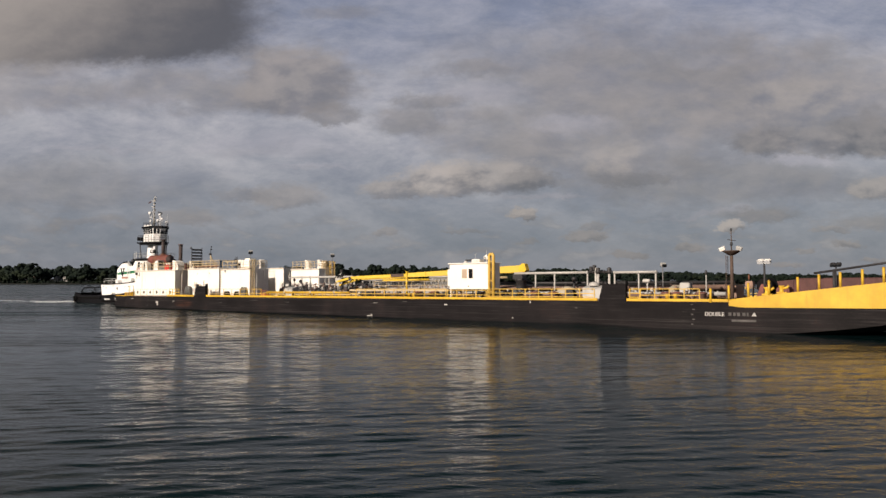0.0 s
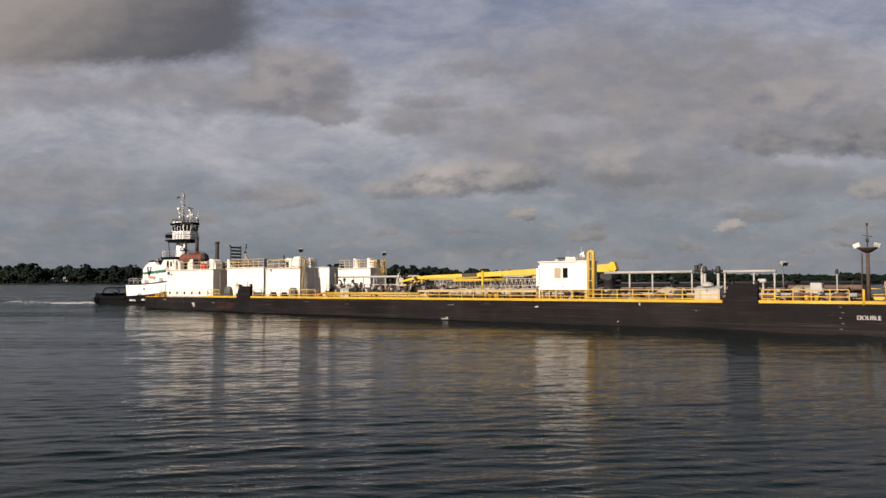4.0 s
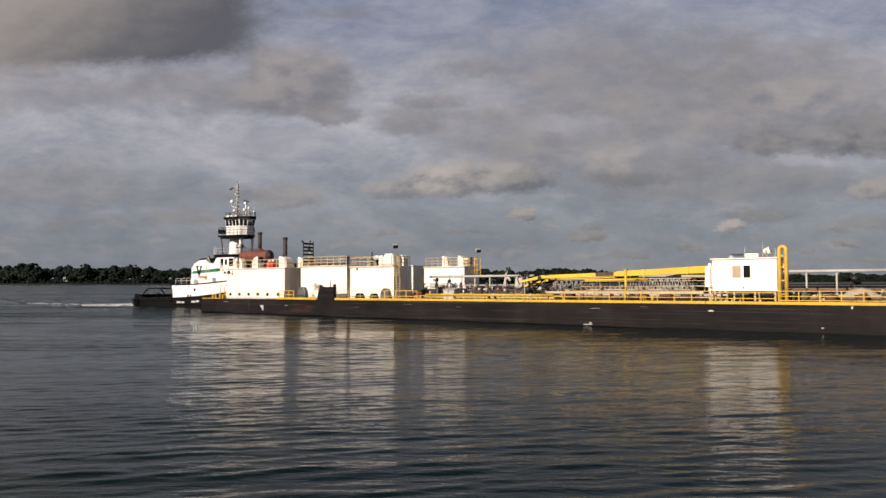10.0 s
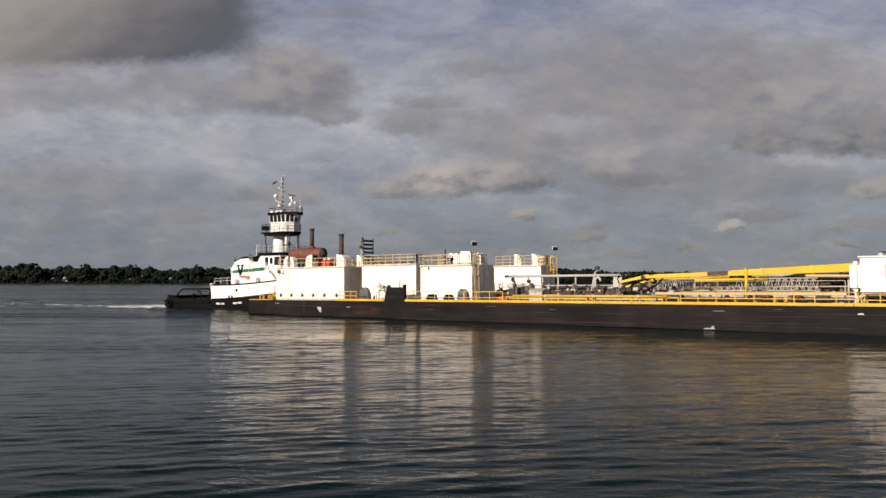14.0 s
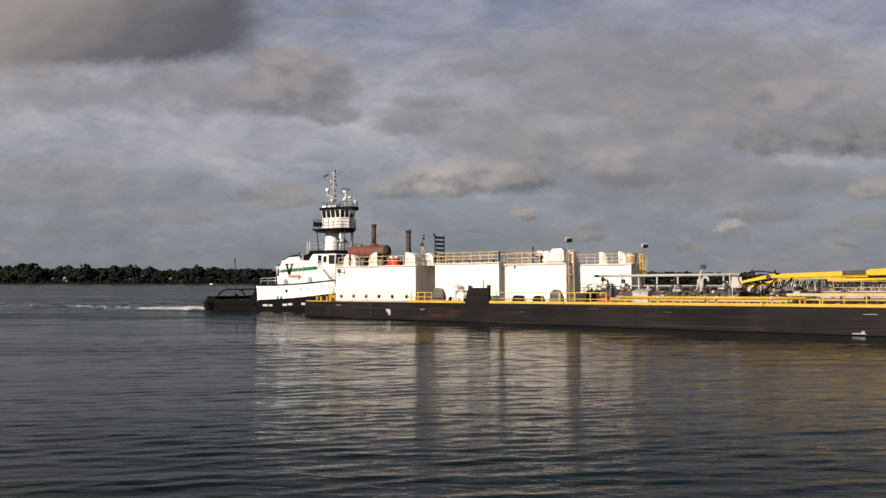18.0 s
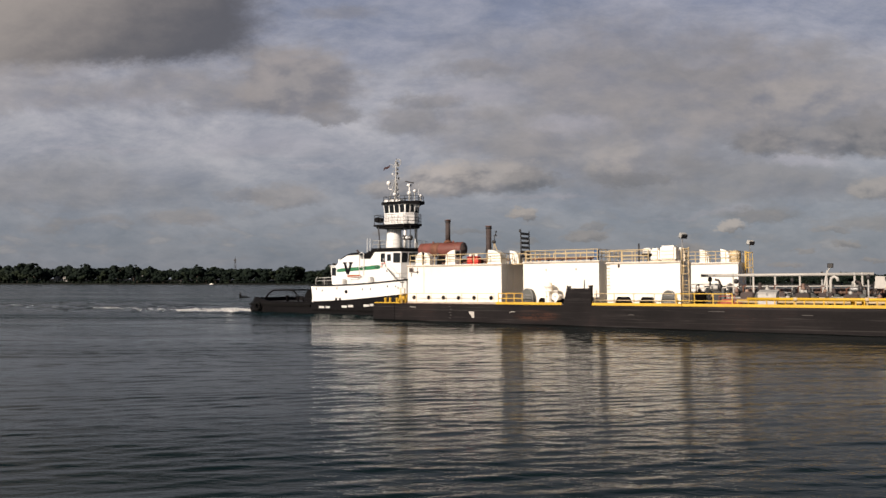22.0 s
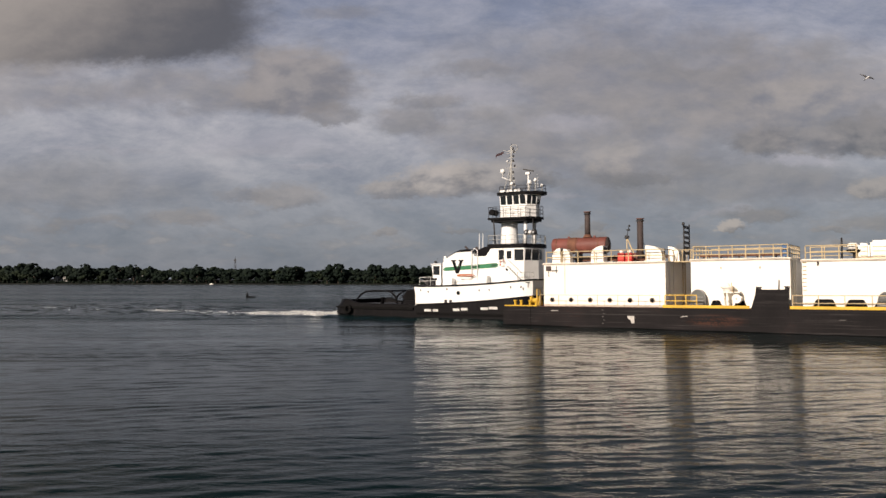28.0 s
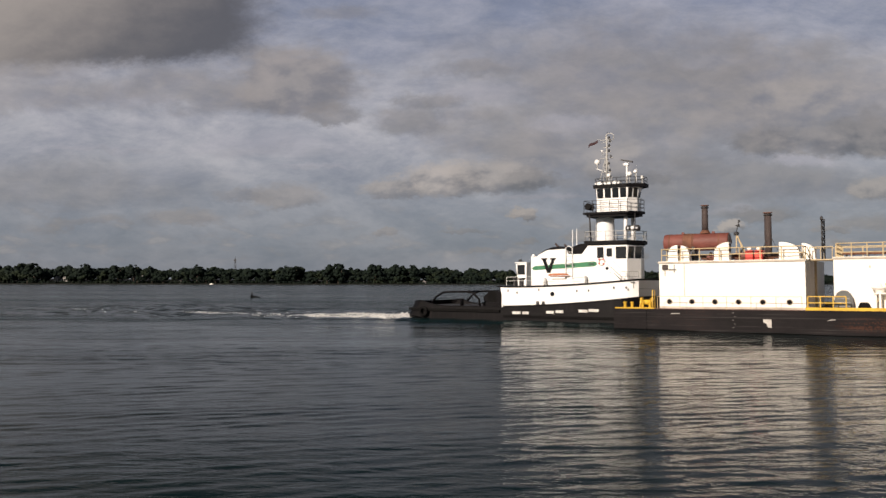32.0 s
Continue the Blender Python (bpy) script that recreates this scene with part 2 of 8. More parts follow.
def hull_paint():
    """Dark grey hull side: horizontal scrapes, weld seams, rust and chalky rub marks."""
    m = bpy.data.materials.new("hull_paint")
    m.use_nodes = True
    k = Nodes(m.node_tree)
    at = k.add("ShaderNodeTexCoord").outputs["Object"]
    big = k.noise(at, 0.22, 5.0, 0.6).outputs[0]
    fine = k.noise(at, 7.0, 5.0, 0.6).outputs[0]
    scrape = k.noise(k.vec("MULTIPLY", at, (0.16, 1.0, 5.0)), 1.2, 6.0, 0.6).outputs[0]
    scrape2 = k.noise(k.vec("MULTIPLY", at, (0.30, 1.0, 11.0)), 1.6, 5.0, 0.7).outputs[0]
    line = k.noise(k.vec("MULTIPLY", at, (0.035, 1.0, 7.5)), 1.0, 4.0, 0.55).outputs[0]
    down = k.noise(k.vec("MULTIPLY", at, (1.7, 1.0, 0.14)), 1.0, 5.0, 0.65).outputs[0]
    c = k.mix(k.span(big, 0.3, 0.7), (0.0070, 0.0062, 0.0068), (0.0150, 0.0130, 0.0137))
    c = k.mix(k.math("MULTIPLY", k.span(down, 0.55, 0.80), 0.35), c, (0.018, 0.014, 0.013))
    c = k.mix(k.math("MULTIPLY", k.span(scrape, 0.54, 0.70), 0.55), c, (0.046, 0.042, 0.042))
    c = k.mix(k.math("MULTIPLY", k.span(scrape2, 0.61, 0.76), 0.45), c, (0.14, 0.125, 0.118))
    c = k.mix(k.math("MULTIPLY", k.span(line, 0.56, 0.70), 0.5), c, (0.052, 0.048, 0.047))
    c = k.mix(k.math("MULTIPLY", k.span(line, 0.44, 0.34), 0.55), c, (0.008, 0.007, 0.007))
    rust = k.math("MULTIPLY", k.span(big, 0.52, 0.64), k.span(k.math("ADD", k.math("MULTIPLY", scrape2, 0.5), k.math("MULTIPLY", fine, 0.5)), 0.5, 0.62))
    c = k.mix(k.math("MULTIPLY", rust, 0.25), c, (0.085, 0.030, 0.018))
    worn = k.vec("MULTIPLY", k.vec("SUBTRACT", at, (20.0, 0.0, 0.75)), (0.33, 0.0, 1.4))
    patch = k.span(k.add("ShaderNodeVectorMath", {"operation": "LENGTH"}, i0=worn).outputs["Value"], 1.0, 0.35)
    patch = k.math("MULTIPLY", patch, k.span(k.math("ADD", k.math("MULTIPLY", fine, 0.6), k.math("MULTIPLY", scrape, 0.5)), 0.50, 0.62))
    c = k.mix(k.math("MULTIPLY", patch, 0.5), c, k.mix(fine, (0.13, 0.042, 0.018), (0.06, 0.028, 0.02)))
    b = k.add("ShaderNodeBump", None, Strength=0.12, Distance=0.03, Height=k.math("ADD", k.math("MULTIPLY", big, 2.0), k.math("ADD", scrape, fine)))
    s = k.add("ShaderNodeBsdfPrincipled", None, Base_Color=c, Normal=b.outputs[0])
    k.put(s.inputs["Roughness"], k.span(fine, 0.2, 0.8, 0.5, 0.8))
    s.inputs["Specular IOR Level"].default_value = 0.10
    k.put(k.add("ShaderNodeOutputMaterial").inputs[0], s.outputs[0])
    return m


def water_material():
    m = bpy.data.materials.new("river_water")
    m.use_nodes = True
    k = Nodes(m.node_tree)
    at = k.add("ShaderNodeTexCoord").outputs["Object"]
    turned = k.add("ShaderNodeMapping", None, Vector=at, Rotation=(0, 0, radians(3)), Scale=(0.24, 1.0, 1.0)).outputs[0]
    short = k.add("ShaderNodeMapping", None, Vector=at, Rotation=(0, 0, radians(-5)), Scale=(0.42, 1.0, 1.0)).outputs[0]
    swell = k.noise(turned, 0.16, 2.0, 0.5).outputs[0]
    wave = k.noise(turned, 0.55, 3.0, 0.55, 0.7).outputs[0]
    ripple = k.noise(short, 2.1, 4.0, 0.6, 0.5).outputs[0]
    calm = k.span(k.noise(k.vec("MULTIPLY", at, (0.16, 1.0, 1.0)), 0.07, 5.0, 0.62).outputs[0], 0.34, 0.66, 0.35, 1.35)
    gust = k.span(k.noise(k.vec("MULTIPLY", at, (0.16, 1.0, 1.0)), 0.036, 5.0, 0.62).outputs[0], 0.34, 0.66, 0.45, 1.9)
    fret = k.noise(short, 6.5, 3.0, 0.6).outputs[0]
    off = k.add("ShaderNodeVectorMath", {"operation": "LENGTH"}, i0=at).outputs["Value"]
    open_water = k.span(off, 36.0, 58.0, 0.2, 1.0)
    h = k.math("MULTIPLY", k.math("MULTIPLY", swell, open_water), k.span(off, 55.0, 100.0, 0.28, 0.80))
    h = k.math("MULTIPLY_ADD", k.math("MULTIPLY", k.math("MULTIPLY", wave, calm), open_water), 0.27, h)
    h = k.math("MULTIPLY", h, gust)
    h = k.math("MULTIPLY_ADD", k.math("MULTIPLY", ripple, calm), 0.042, h)
    h = k.math("MULTIPLY_ADD", fret, 0.008, h)
    # the fairway beside the hulls lies smoother than the open river
    chop = k.math("MULTIPLY", k.math("ADD", k.span(off, 26.0, 54.0, 0.48, 0.0), 0.42), k.span(off, 62.0, 140.0, 1.0, 4.4))
    h = k.math("MULTIPLY", h, chop)
    b = k.add("ShaderNodeBump", None, Strength=1.0, Distance=1.0, Height=h)
    s = k.add("ShaderNodeBsdfPrincipled", None, Base_Color=(0.0030, 0.0108, 0.0122, 1), Roughness=k.math("MULTIPLY", k.math("ADD", k.span(off, 28.0, 50.0, 0.055, 0.112), k.span(off, 90.0, 320.0, 0.0, 0.03)), k.span(gust, 0.45, 1.9, 0.75, 1.25)), IOR=1.33, Normal=b.outputs[0])
    s.inputs["Specular IOR Level"].default_value = 0.10
    k.put(k.add("ShaderNodeOutputMaterial").inputs[0], s.outputs[0])
    return m


def glass_dark(name, tint, rough=0.06):
    m = bpy.data.materials.new(name)
    m.use_nodes = True
    k = Nodes(m.node_tree)
    n = k.noise(k.add("ShaderNodeTexCoord").outputs["Object"], 1.5, 2.0).outputs[0]
    s = k.add("ShaderNodeBsdfPrincipled", None, Base_Color=k.mix(n, tint, tuple(v * 1.8 for v in tint)), Roughness=rough, IOR=1.5)
    k.put(k.add("ShaderNodeOutputMaterial").inputs[0], s.outputs[0])
    return m


def leaf_material(name, a, b, c2):
    m = bpy.data.materials.new(name)
    m.use_nodes = True
    k = Nodes(m.node_tree)
    rnd = k.add("ShaderNodeNewGeometry").outputs["Random Per Island"]
    n = k.noise(k.add("ShaderNodeTexCoord").outputs["Object"], 0.045, 3.0).outputs[0]
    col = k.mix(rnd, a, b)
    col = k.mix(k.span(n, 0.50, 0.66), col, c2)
    s = k.add("ShaderNodeBsdfPrincipled", None, Base_Color=col, Roughness=0.8)
    s.inputs["Specular IOR Level"].default_value = 0.15
    k.put(k.add("ShaderNodeOutputMaterial").inputs[0], s.outputs[0])
    return m


def foam_material():
    m = bpy.data.materials.new("wake_foam")
    m.use_nodes = True
    k = Nodes(m.node_tree)
    n = k.noise(k.add("ShaderNodeTexCoord").outputs["Object"], 2.2, 5.0, 0.65).outputs[0]
    s = k.add("ShaderNodeBsdfPrincipled", None, Base_Color=k.mix(k.span(n, 0.3, 0.7), (0.18, 0.19, 0.19), (0.50, 0.51, 0.51)), Roughness=0.7)
    k.put(s.inputs["Normal"], k.add("ShaderNodeBump", None, Strength=0.8, Distance=0.15, Height=n).outputs[0])
    k.put(k.add("ShaderNodeOutputMaterial").inputs[0], s.outputs[0])
    return m


HULL = hull_paint()
BLACK = paint("black_paint", (0.0055, 0.0053, 0.0062), 0.55, 0.3, 0.8, rust=0.03, spec=0.08)
TUG_HULL = paint("scuffed_tug_black", (0.0036, 0.0033, 0.0038), 0.45, 0.4, 0.7, rust=0.03, worn=(0.013, 0.011, 0.0115), spec=0.14)
BLUE = paint("faded_blue_paint", (0.05, 0.12, 0.26), 0.5, 0.2, 2.0)
DARK_GREEN = paint("dark_green_lettering", (0.012, 0.060, 0.030), 0.5, 0.2, 2.0)
WATERLINE = paint("waterline_black", (0.0022, 0.0022, 0.0022), 0.6, 0.3, 1.0, spec=0.02)
RUBBER = paint("black_rubber", (0.006, 0.006, 0.006), 0.8, 0.3, 2.0, bump=0.4, spec=0.08)
DECK = paint("red_brown_deck_paint", (0.095, 0.036, 0.027), 0.7, 0.35, 0.7, rust=0.25, bump=0.3)
YELLOW = paint("yellow_paint", (0.62, 0.385, 0.030), 0.55, 0.2, 0.8, rust=0.22, worn=(0.42, 0.20, 0.03))
BOOM = paint("crane_yellow_paint", (0.68, 0.46, 0.035), 0.4, 0.10, 0.6, rust=0.04)
RAIL_Y = paint("railing_yellow_paint", (0.64, 0.42, 0.085), 0.5, 0.2, 2.5, rust=0.14)
CREAM = paint("cream_paint", (0.52, 0.41, 0.24), 0.5, 0.2, 2.0, rust=0.12)
WHITE = paint("white_paint", (0.84, 0.81, 0.74), 0.5, 0.06, 0.7, rust=0.05, worn=(0.62, 0.57, 0.48), bump=0.08)
TUG_WHITE = paint("tug_white_paint", (0.83, 0.83, 0.81), 0.4, 0.06, 1.0, rust=0.03, worn=(0.6, 0.57, 0.5), bump=0.08)
GUTTER = paint("weathered_gutter_paint", (0.50, 0.44, 0.36), 0.6, 0.25, 2.0, rust=0.25)
GREY = paint("grey_paint", (0.42, 0.42, 0.40), 0.5, 0.2, 1.6, rust=0.14)
STEEL = paint("dull_steel", (0.25, 0.25, 0.25), 0.45, 0.25, 2.0, rust=0.2, metal=0.5)
COVER = paint("dark_grey_cover", (0.085, 0.090, 0.085), 0.55, 0.3, 1.4, rust=0.12)
DARK = paint("dark_steel", (0.030, 0.029, 0.030), 0.55, 0.3, 2.0, rust=0.2)
RUST_RED = paint("faded_red_paint", (0.17, 0.055, 0.042), 0.6, 0.25, 1.4, rust=0.3)
PUMP_RED = paint("sun_faded_red_paint", (0.38, 0.095, 0.055), 0.6, 0.25, 2.0, rust=0.2)
DARK_RED = paint("dark_red_paint", (0.080, 0.030, 0.026), 0.65, 0.3, 1.2, rust=0.3)
MAST = paint("weathered_mast_paint", (0.095, 0.065, 0.050), 0.75, 0.35, 1.6, rust=0.35, bump=0.25)
RUST = paint("rusty_steel", (0.17, 0.075, 0.045), 0.8, 0.4, 1.6, rust=0.5, bump=0.3)
SOOT = paint("sooty_steel", (0.060, 0.045, 0.042), 0.75, 0.4, 1.4, rust=0.35, bump=0.3)
RED = paint("red_paint", (0.55, 0.045, 0.03), 0.45, 0.12, 2.0)
GREEN = paint("green_paint", (0.022, 0.16, 0.068), 0.45, 0.12, 1.0)
ORANGE = paint("orange_brown_paint", (0.36, 0.12, 0.05), 0.5, 0.15, 2.0)
TAN = paint("tan_canvas", (0.40, 0.35, 0.26), 0.8, 0.15, 3.0)
GLASS = glass_dark("dark_window_glass", (0.010, 0.012, 0.014))
BLIND = paint("window_blind", (0.42, 0.33, 0.24), 0.7, 0.1, 3.0)
LAMP_GLASS = glass_dark("lamp_glass", (0.30, 0.31, 0.32), 0.12)
MARK = paint("white_marking", (0.62, 0.61, 0.58), 0.6, 0.25, 2.0, rust=0.1)
WORN_MARK = paint("worn_white_lettering", (0.42, 0.41, 0.39), 0.7, 0.35, 3.0, rust=0.25)
FAINT = paint("faded_marking", (0.085, 0.08, 0.077), 0.7, 0.3, 2.0)
BARE = paint("bare_metal_scar", (0.42, 0.40, 0.37), 0.5, 0.3, 2.0, rust=0.12)
PIPE_W = paint("pale_pipe_paint", (0.44, 0.43, 0.40), 0.5, 0.12, 1.2, rust=0.10)
TRUNK = paint("tan_trunk_paint", (0.30, 0.20, 0.15), 0.7, 0.3, 0.6, rust=0.25)
PIPE_B = paint("brown_pipe_paint", (0.20, 0.13, 0.10), 0.6, 0.3, 1.2, rust=0.3)
WATER = water_material()
FOAM = foam_material()
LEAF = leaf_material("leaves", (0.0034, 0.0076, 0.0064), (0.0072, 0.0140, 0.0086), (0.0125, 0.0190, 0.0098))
BARK = paint("bark", (0.08, 0.06, 0.045), 0.9, 0.3, 1.0, bump=0.4)
# the bank's colour is darkened to hold the shadow under its trees
SHADED_GRASS = paint("tree_shaded_grass", (0.008, 0.010, 0.006), 0.9, 0.35, 0.05, bump=0.3)
SIDING = paint("pale_siding", (0.24, 0.23, 0.22), 0.7, 0.1, 0.5)
ROOFING = paint("grey_shingles", (0.13, 0.12, 0.12), 0.85, 0.25, 0.8)
FEATHER = paint("white_feathers", (0.72, 0.72, 0.70), 0.8, 0.1, 8.0)
WING_GREY = paint("grey_feathers", (0.16, 0.16, 0.17), 0.8, 0.2, 8.0)
FLAG_RED = paint("faded_flag_red", (0.045, 0.022, 0.026), 0.8, 0.15, 3.0)


# ---- building kit ----
def box(bm, a, b, bev=0.0):
    """A box between two corners, its edges bevelled by bev."""
    x0, y0, z0, x1, y1, z1 = *a, *b
    v = [bm.verts.new(p) for p in ((x0, y0, z0), (x1, y0, z0), (x1, y1, z0), (x0, y1, z0), (x0, y0, z1), (x1, y0, z1), (x1, y1, z1), (x0, y1, z1))]
    f = [bm.faces.new([v[i] for i in q]) for q in ((3, 2, 1, 0), (4, 5, 6, 7), (0, 1, 5, 4), (1, 2, 6, 5), (2, 3, 7, 6), (3, 0, 4, 7))]
    if bev:
        edges = {e for face in f for e in face.edges}
        bmesh.ops.bevel(bm, geom=list(edges), offset=bev, segments=2 if bev > 0.04 else 1, affect="EDGES")
    return bm


def rod(bm, p, q, r, r2=None, n=10, caps=True):
    """A round bar from p to q."""
    p, q = Vector(p), Vector(q)
    r2 = r if r2 is None else r2
    d = (q - p).normalized()
    a = d.orthogonal().normalized()
    b = d.cross(a)
    rings = []
    for c, rr in ((p, r), (q, r2)):
        rings.append([bm.verts.new(c + (a * math.cos(2 * math.pi * i / n) + b * math.sin(2 * math.pi * i / n)) * rr) for i in range(n)])
    for i in range(n):
        j = (i + 1) % n
        f = bm.faces.new((rings[0][i], rings[0][j], rings[1][j], rings[1][i]))
        f.smooth = n > 6
    if caps:
        bm.faces.new(list(reversed(rings[0])))
        bm.faces.new(rings[1])
    return bm


def pipe(bm, pts, r, n=8):
    """A bent round tube through the points, mitred at the bends."""
    pts = [Vector(p) for p in pts]
    rings, ref = [], None
    for i, p in enumerate(pts):
        d = (pts[min(i + 1, len(pts) - 1)] - pts[max(i - 1, 0)]).normalized()
        if ref is None:
            ref = d.orthogonal().normalized()
        a = (ref - d * ref.dot(d)).normalized()
        ref = a
        b = d.cross(a)
        rings.append([bm.verts.new(p + (a * math.cos(2 * math.pi * j / n) + b * math.sin(2 * math.pi * j / n)) * r) for j in range(n)])
    for r0, r1 in zip(rings, rings[1:]):
        for j in range(n):
            f = bm.faces.new((r0[j], r0[(j + 1) % n], r1[(j + 1) % n], r1[j]))
            f.smooth = True
    bm.faces.new(list(reversed(rings[0])))
    bm.faces.new(rings[-1])
    return bm


def slab(bm, poly, axis, lo, hi):
    """A plate: a flat outline pushed along one axis from lo to hi. axis y: outline in (x, z); z: in (x, y); x: in (y, z)."""
    def at(p, h):
        return {"y": (p[0], h, p[1]), "z": (p[0], p[1], h), "x": (h, p[0], p[1])}[axis]
    lo_v, hi_v = [bm.verts.new(at(p, lo)) for p in poly], [bm.verts.new(at(p, hi)) for p in poly]
    bm.faces.new(lo_v)
    bm.faces.new(list(reversed(hi_v)))
    for i in range(len(poly)):
        j = (i + 1) % len(poly)
        bm.faces.new((lo_v[j], lo_v[i], hi_v[i], hi_v[j]))
    bmesh.ops.recalc_face_normals(bm, faces=bm.faces)
    return bm


def turned(bm, centre, profile, axis="z", n=16):
    """A lathe-turned body: profile of (radius, height) round an axis through centre."""
    c = Vector(centre)
    rings = []
    for r, h in profile:
        ring = []
        for i in range(n):
            s, t = r * math.cos(2 * math.pi * i / n), r * math.sin(2 * math.pi * i / n)
            ring.append(bm.verts.new(c + Vector({"z": (s, t, h), "x": (h, s, t), "y": (t, h, s)}[axis])))
        rings.append(ring)
    for r0, r1 in zip(rings, rings[1:]):
        for i in range(n):
            f = bm.faces.new((r0[i], r0[(i + 1) % n], r1[(i + 1) % n], r1[i]))
            f.smooth = True
    bm.faces.new(list(reversed(rings[0])))
    bm.faces.new(rings[-1])
    return bm


def B():
    return bmesh.new()


def part(name, bm, material, parent, label=""):
    """Link a bmesh as one mesh object under a thing or part."""
    off = BASE.get(parent.name, Vector()) if parent is not None else Vector()
    if off.length:
        bmesh.ops.translate(bm, verts=bm.verts, vec=-off)
    me = bpy.data.meshes.new(name)
    bm.to_mesh(me)
    bm.free()
    me.materials.append(material)
    ob = new(name, me)
    if parent is not None:
        ob.parent = parent
        BASE[ob.name] = off
    if label:
        tagged(ob, label)
    return ob


BASE = {}             # where each thing and part has its origin, in the tow's own space
CARRIED = []          # (thing, base in the tow's own space, trimmed or not)


def thing(name, base, label, category, group="", kind="", aboard=True):
    """A top-level thing, an Empty at its base; aboard: it rides on the barge."""
    ob = new(name)
    ob.empty_display_size = 0.5
    BASE[ob.name] = Vector(base)
    ob.location = base
    tagged(ob, label, category, group, kind)
    if aboard:
        CARRIED.append((ob, Vector(base), True))
    return ob


def heading(t):
    """The barge's pose in the world at t seconds: its stern corner on the water, x ahead."""
    d, turn = t - 16.0, 0.618736 - 0.00462876 * (t - 16.0)
    s = 2.8405887 * t - 0.0188544 * d * d / 100 + 0.3595822 * d ** 3 / 1e4
    side = -2.8389548 * d / 10 + 0.9413443 * d * d / 100
    c0, s0 = math.cos(0.618736), math.sin(0.618736)
    return Matrix.Translation((-57.802627 + s * c0 + side * s0, 124.696799 - s * s0 + side * c0, 0)) @ Matrix.Rotation(-turn, 4, "Z")


TRIM = Matrix.Rotation(-math.atan(0.0065387), 4, "Y")
DK = 1.78             # the barge's deck above its own datum


# ---- setting: river, far bank, woods ----
def make_water():
    """One sheet to the horizon; the stretch before the camera carries real waves that die out at its rim."""
    rng = np.random.RandomState(4)
    x0, x1, y0, y1 = -48.0, 48.0, 9.0, 72.0
    xs = np.linspace(x0, x1, 500)
    ys = y0 + (y1 - y0) * np.linspace(0, 1, 430) ** 1.5
    X, Y = np.meshgrid(xs, ys)
    Z = np.zeros_like(X)
    for i in range(36):
        length = 0.34 * 8.0 ** (i / 35.0)
        way = math.radians(90 + rng.normal(0, 15) + (24 if i % 5 == 0 else 0))
        steep = 0.020 if length < 0.5 else 0.030 if length < 1.0 else 0.011
        phase = rng.uniform(0, 6.28)
        group = 0.6 + 0.4 * np.sin(X * rng.uniform(-0.12, 0.12) + Y * rng.uniform(-0.18, 0.18) + rng.uniform(0, 6.28))
        Z += steep * length / 6.283 * group * np.sin((X * math.cos(way) + Y * math.sin(way)) * 6.283 / length + phase)
    Z += 0.35 * np.abs(Z) - 0.012
    rim = np.minimum(np.minimum(X - x0, x1 - X) / 6.0, np.minimum((Y - y0) / 2.0, (y1 - Y) / 15.0))
    Z *= np.clip(rim, 0, 1)
    verts = np.stack([X.ravel(), Y.ravel(), Z.ravel()], 1)
    nx, ny = len(xs), len(ys)
    a = (np.arange(ny - 1)[:, None] * nx + np.arange(nx - 1)[None, :]).ravel()
    faces = np.stack([a, a + 1, a + 1 + nx, a + nx], 1).tolist()
    R = 4700.0
    k = nx * ny
    far = [(-R, -R, 0), (R, -R, 0), (R, R, 0), (-R, R, 0), (x0, -R, 0), (x1, -R, 0), (x0, R, 0), (x1, R, 0), (x0, y0, 0), (x1, y0, 0), (x0, y1, 0), (x1, y1, 0)]
    faces += [[k, k + 4, k + 6, k + 3], [k + 5, k + 1, k + 2, k + 7], [k + 4, k + 5, k + 9, k + 8], [k + 10, k + 11, k + 7, k + 6]]
    me = bpy.data.meshes.new("water")
    me.from_pydata(verts.tolist() + far, [], faces)
    me.shade_smooth()
    me.materials.append(WATER)
    ob = new("water", me)
    tagged(ob, "dark grey-green rippled river water reflecting the evening sky", "water", kind="structure")
    return ob


water = make_water()


def bank_line(x):
    """How far off the opposite bank lies at x."""
    return 1215 + 60 * noise.noise(Vector((x * 0.0016, 3.1, 0))) + max(0.0, x - 150) * 0.55


def bank_rise(x):
    return 8 + 5 * noise.noise(Vector((x * 0.003, 9.0, 0))) - min(5.0, max(0.0, (x - 200) * 0.008))


def make_bank():
    bm = B()
    xs = [-3200 + 40 * i for i in range(161)]
    rows = []
    for x in xs:
        y = bank_line(x)
        h = bank_rise(x)
        rows.append([bm.verts.new((x, y + d, z)) for d, z in ((-6, -1.5), (0, 0.8), (14, 1.6), (70, h * 0.7), (180, h), (900, h + 3), (2600, h + 3))])
    for a, b in zip(rows, rows[1:]):
        for i in range(len(a) - 1):
            bm.faces.new((a[i], b[i], b[i + 1], a[i + 1]))
    return tagged(part("ground", bm, SHADED_GRASS, None), "low grassy far river bank, coloured dark for the woods' shade", "ground", kind="structure")


make_bank()

ICO = []


def ico():
    if not ICO:
        b = B()
        bmesh.ops.create_icosphere(b, subdivisions=1, radius=1.0)
        b.verts.ensure_lookup_table()
        ICO.append([v.co.copy() for v in b.verts])
        ICO.append([[v.index for v in f.verts] for f in b.faces])
        b.free()
    return ICO


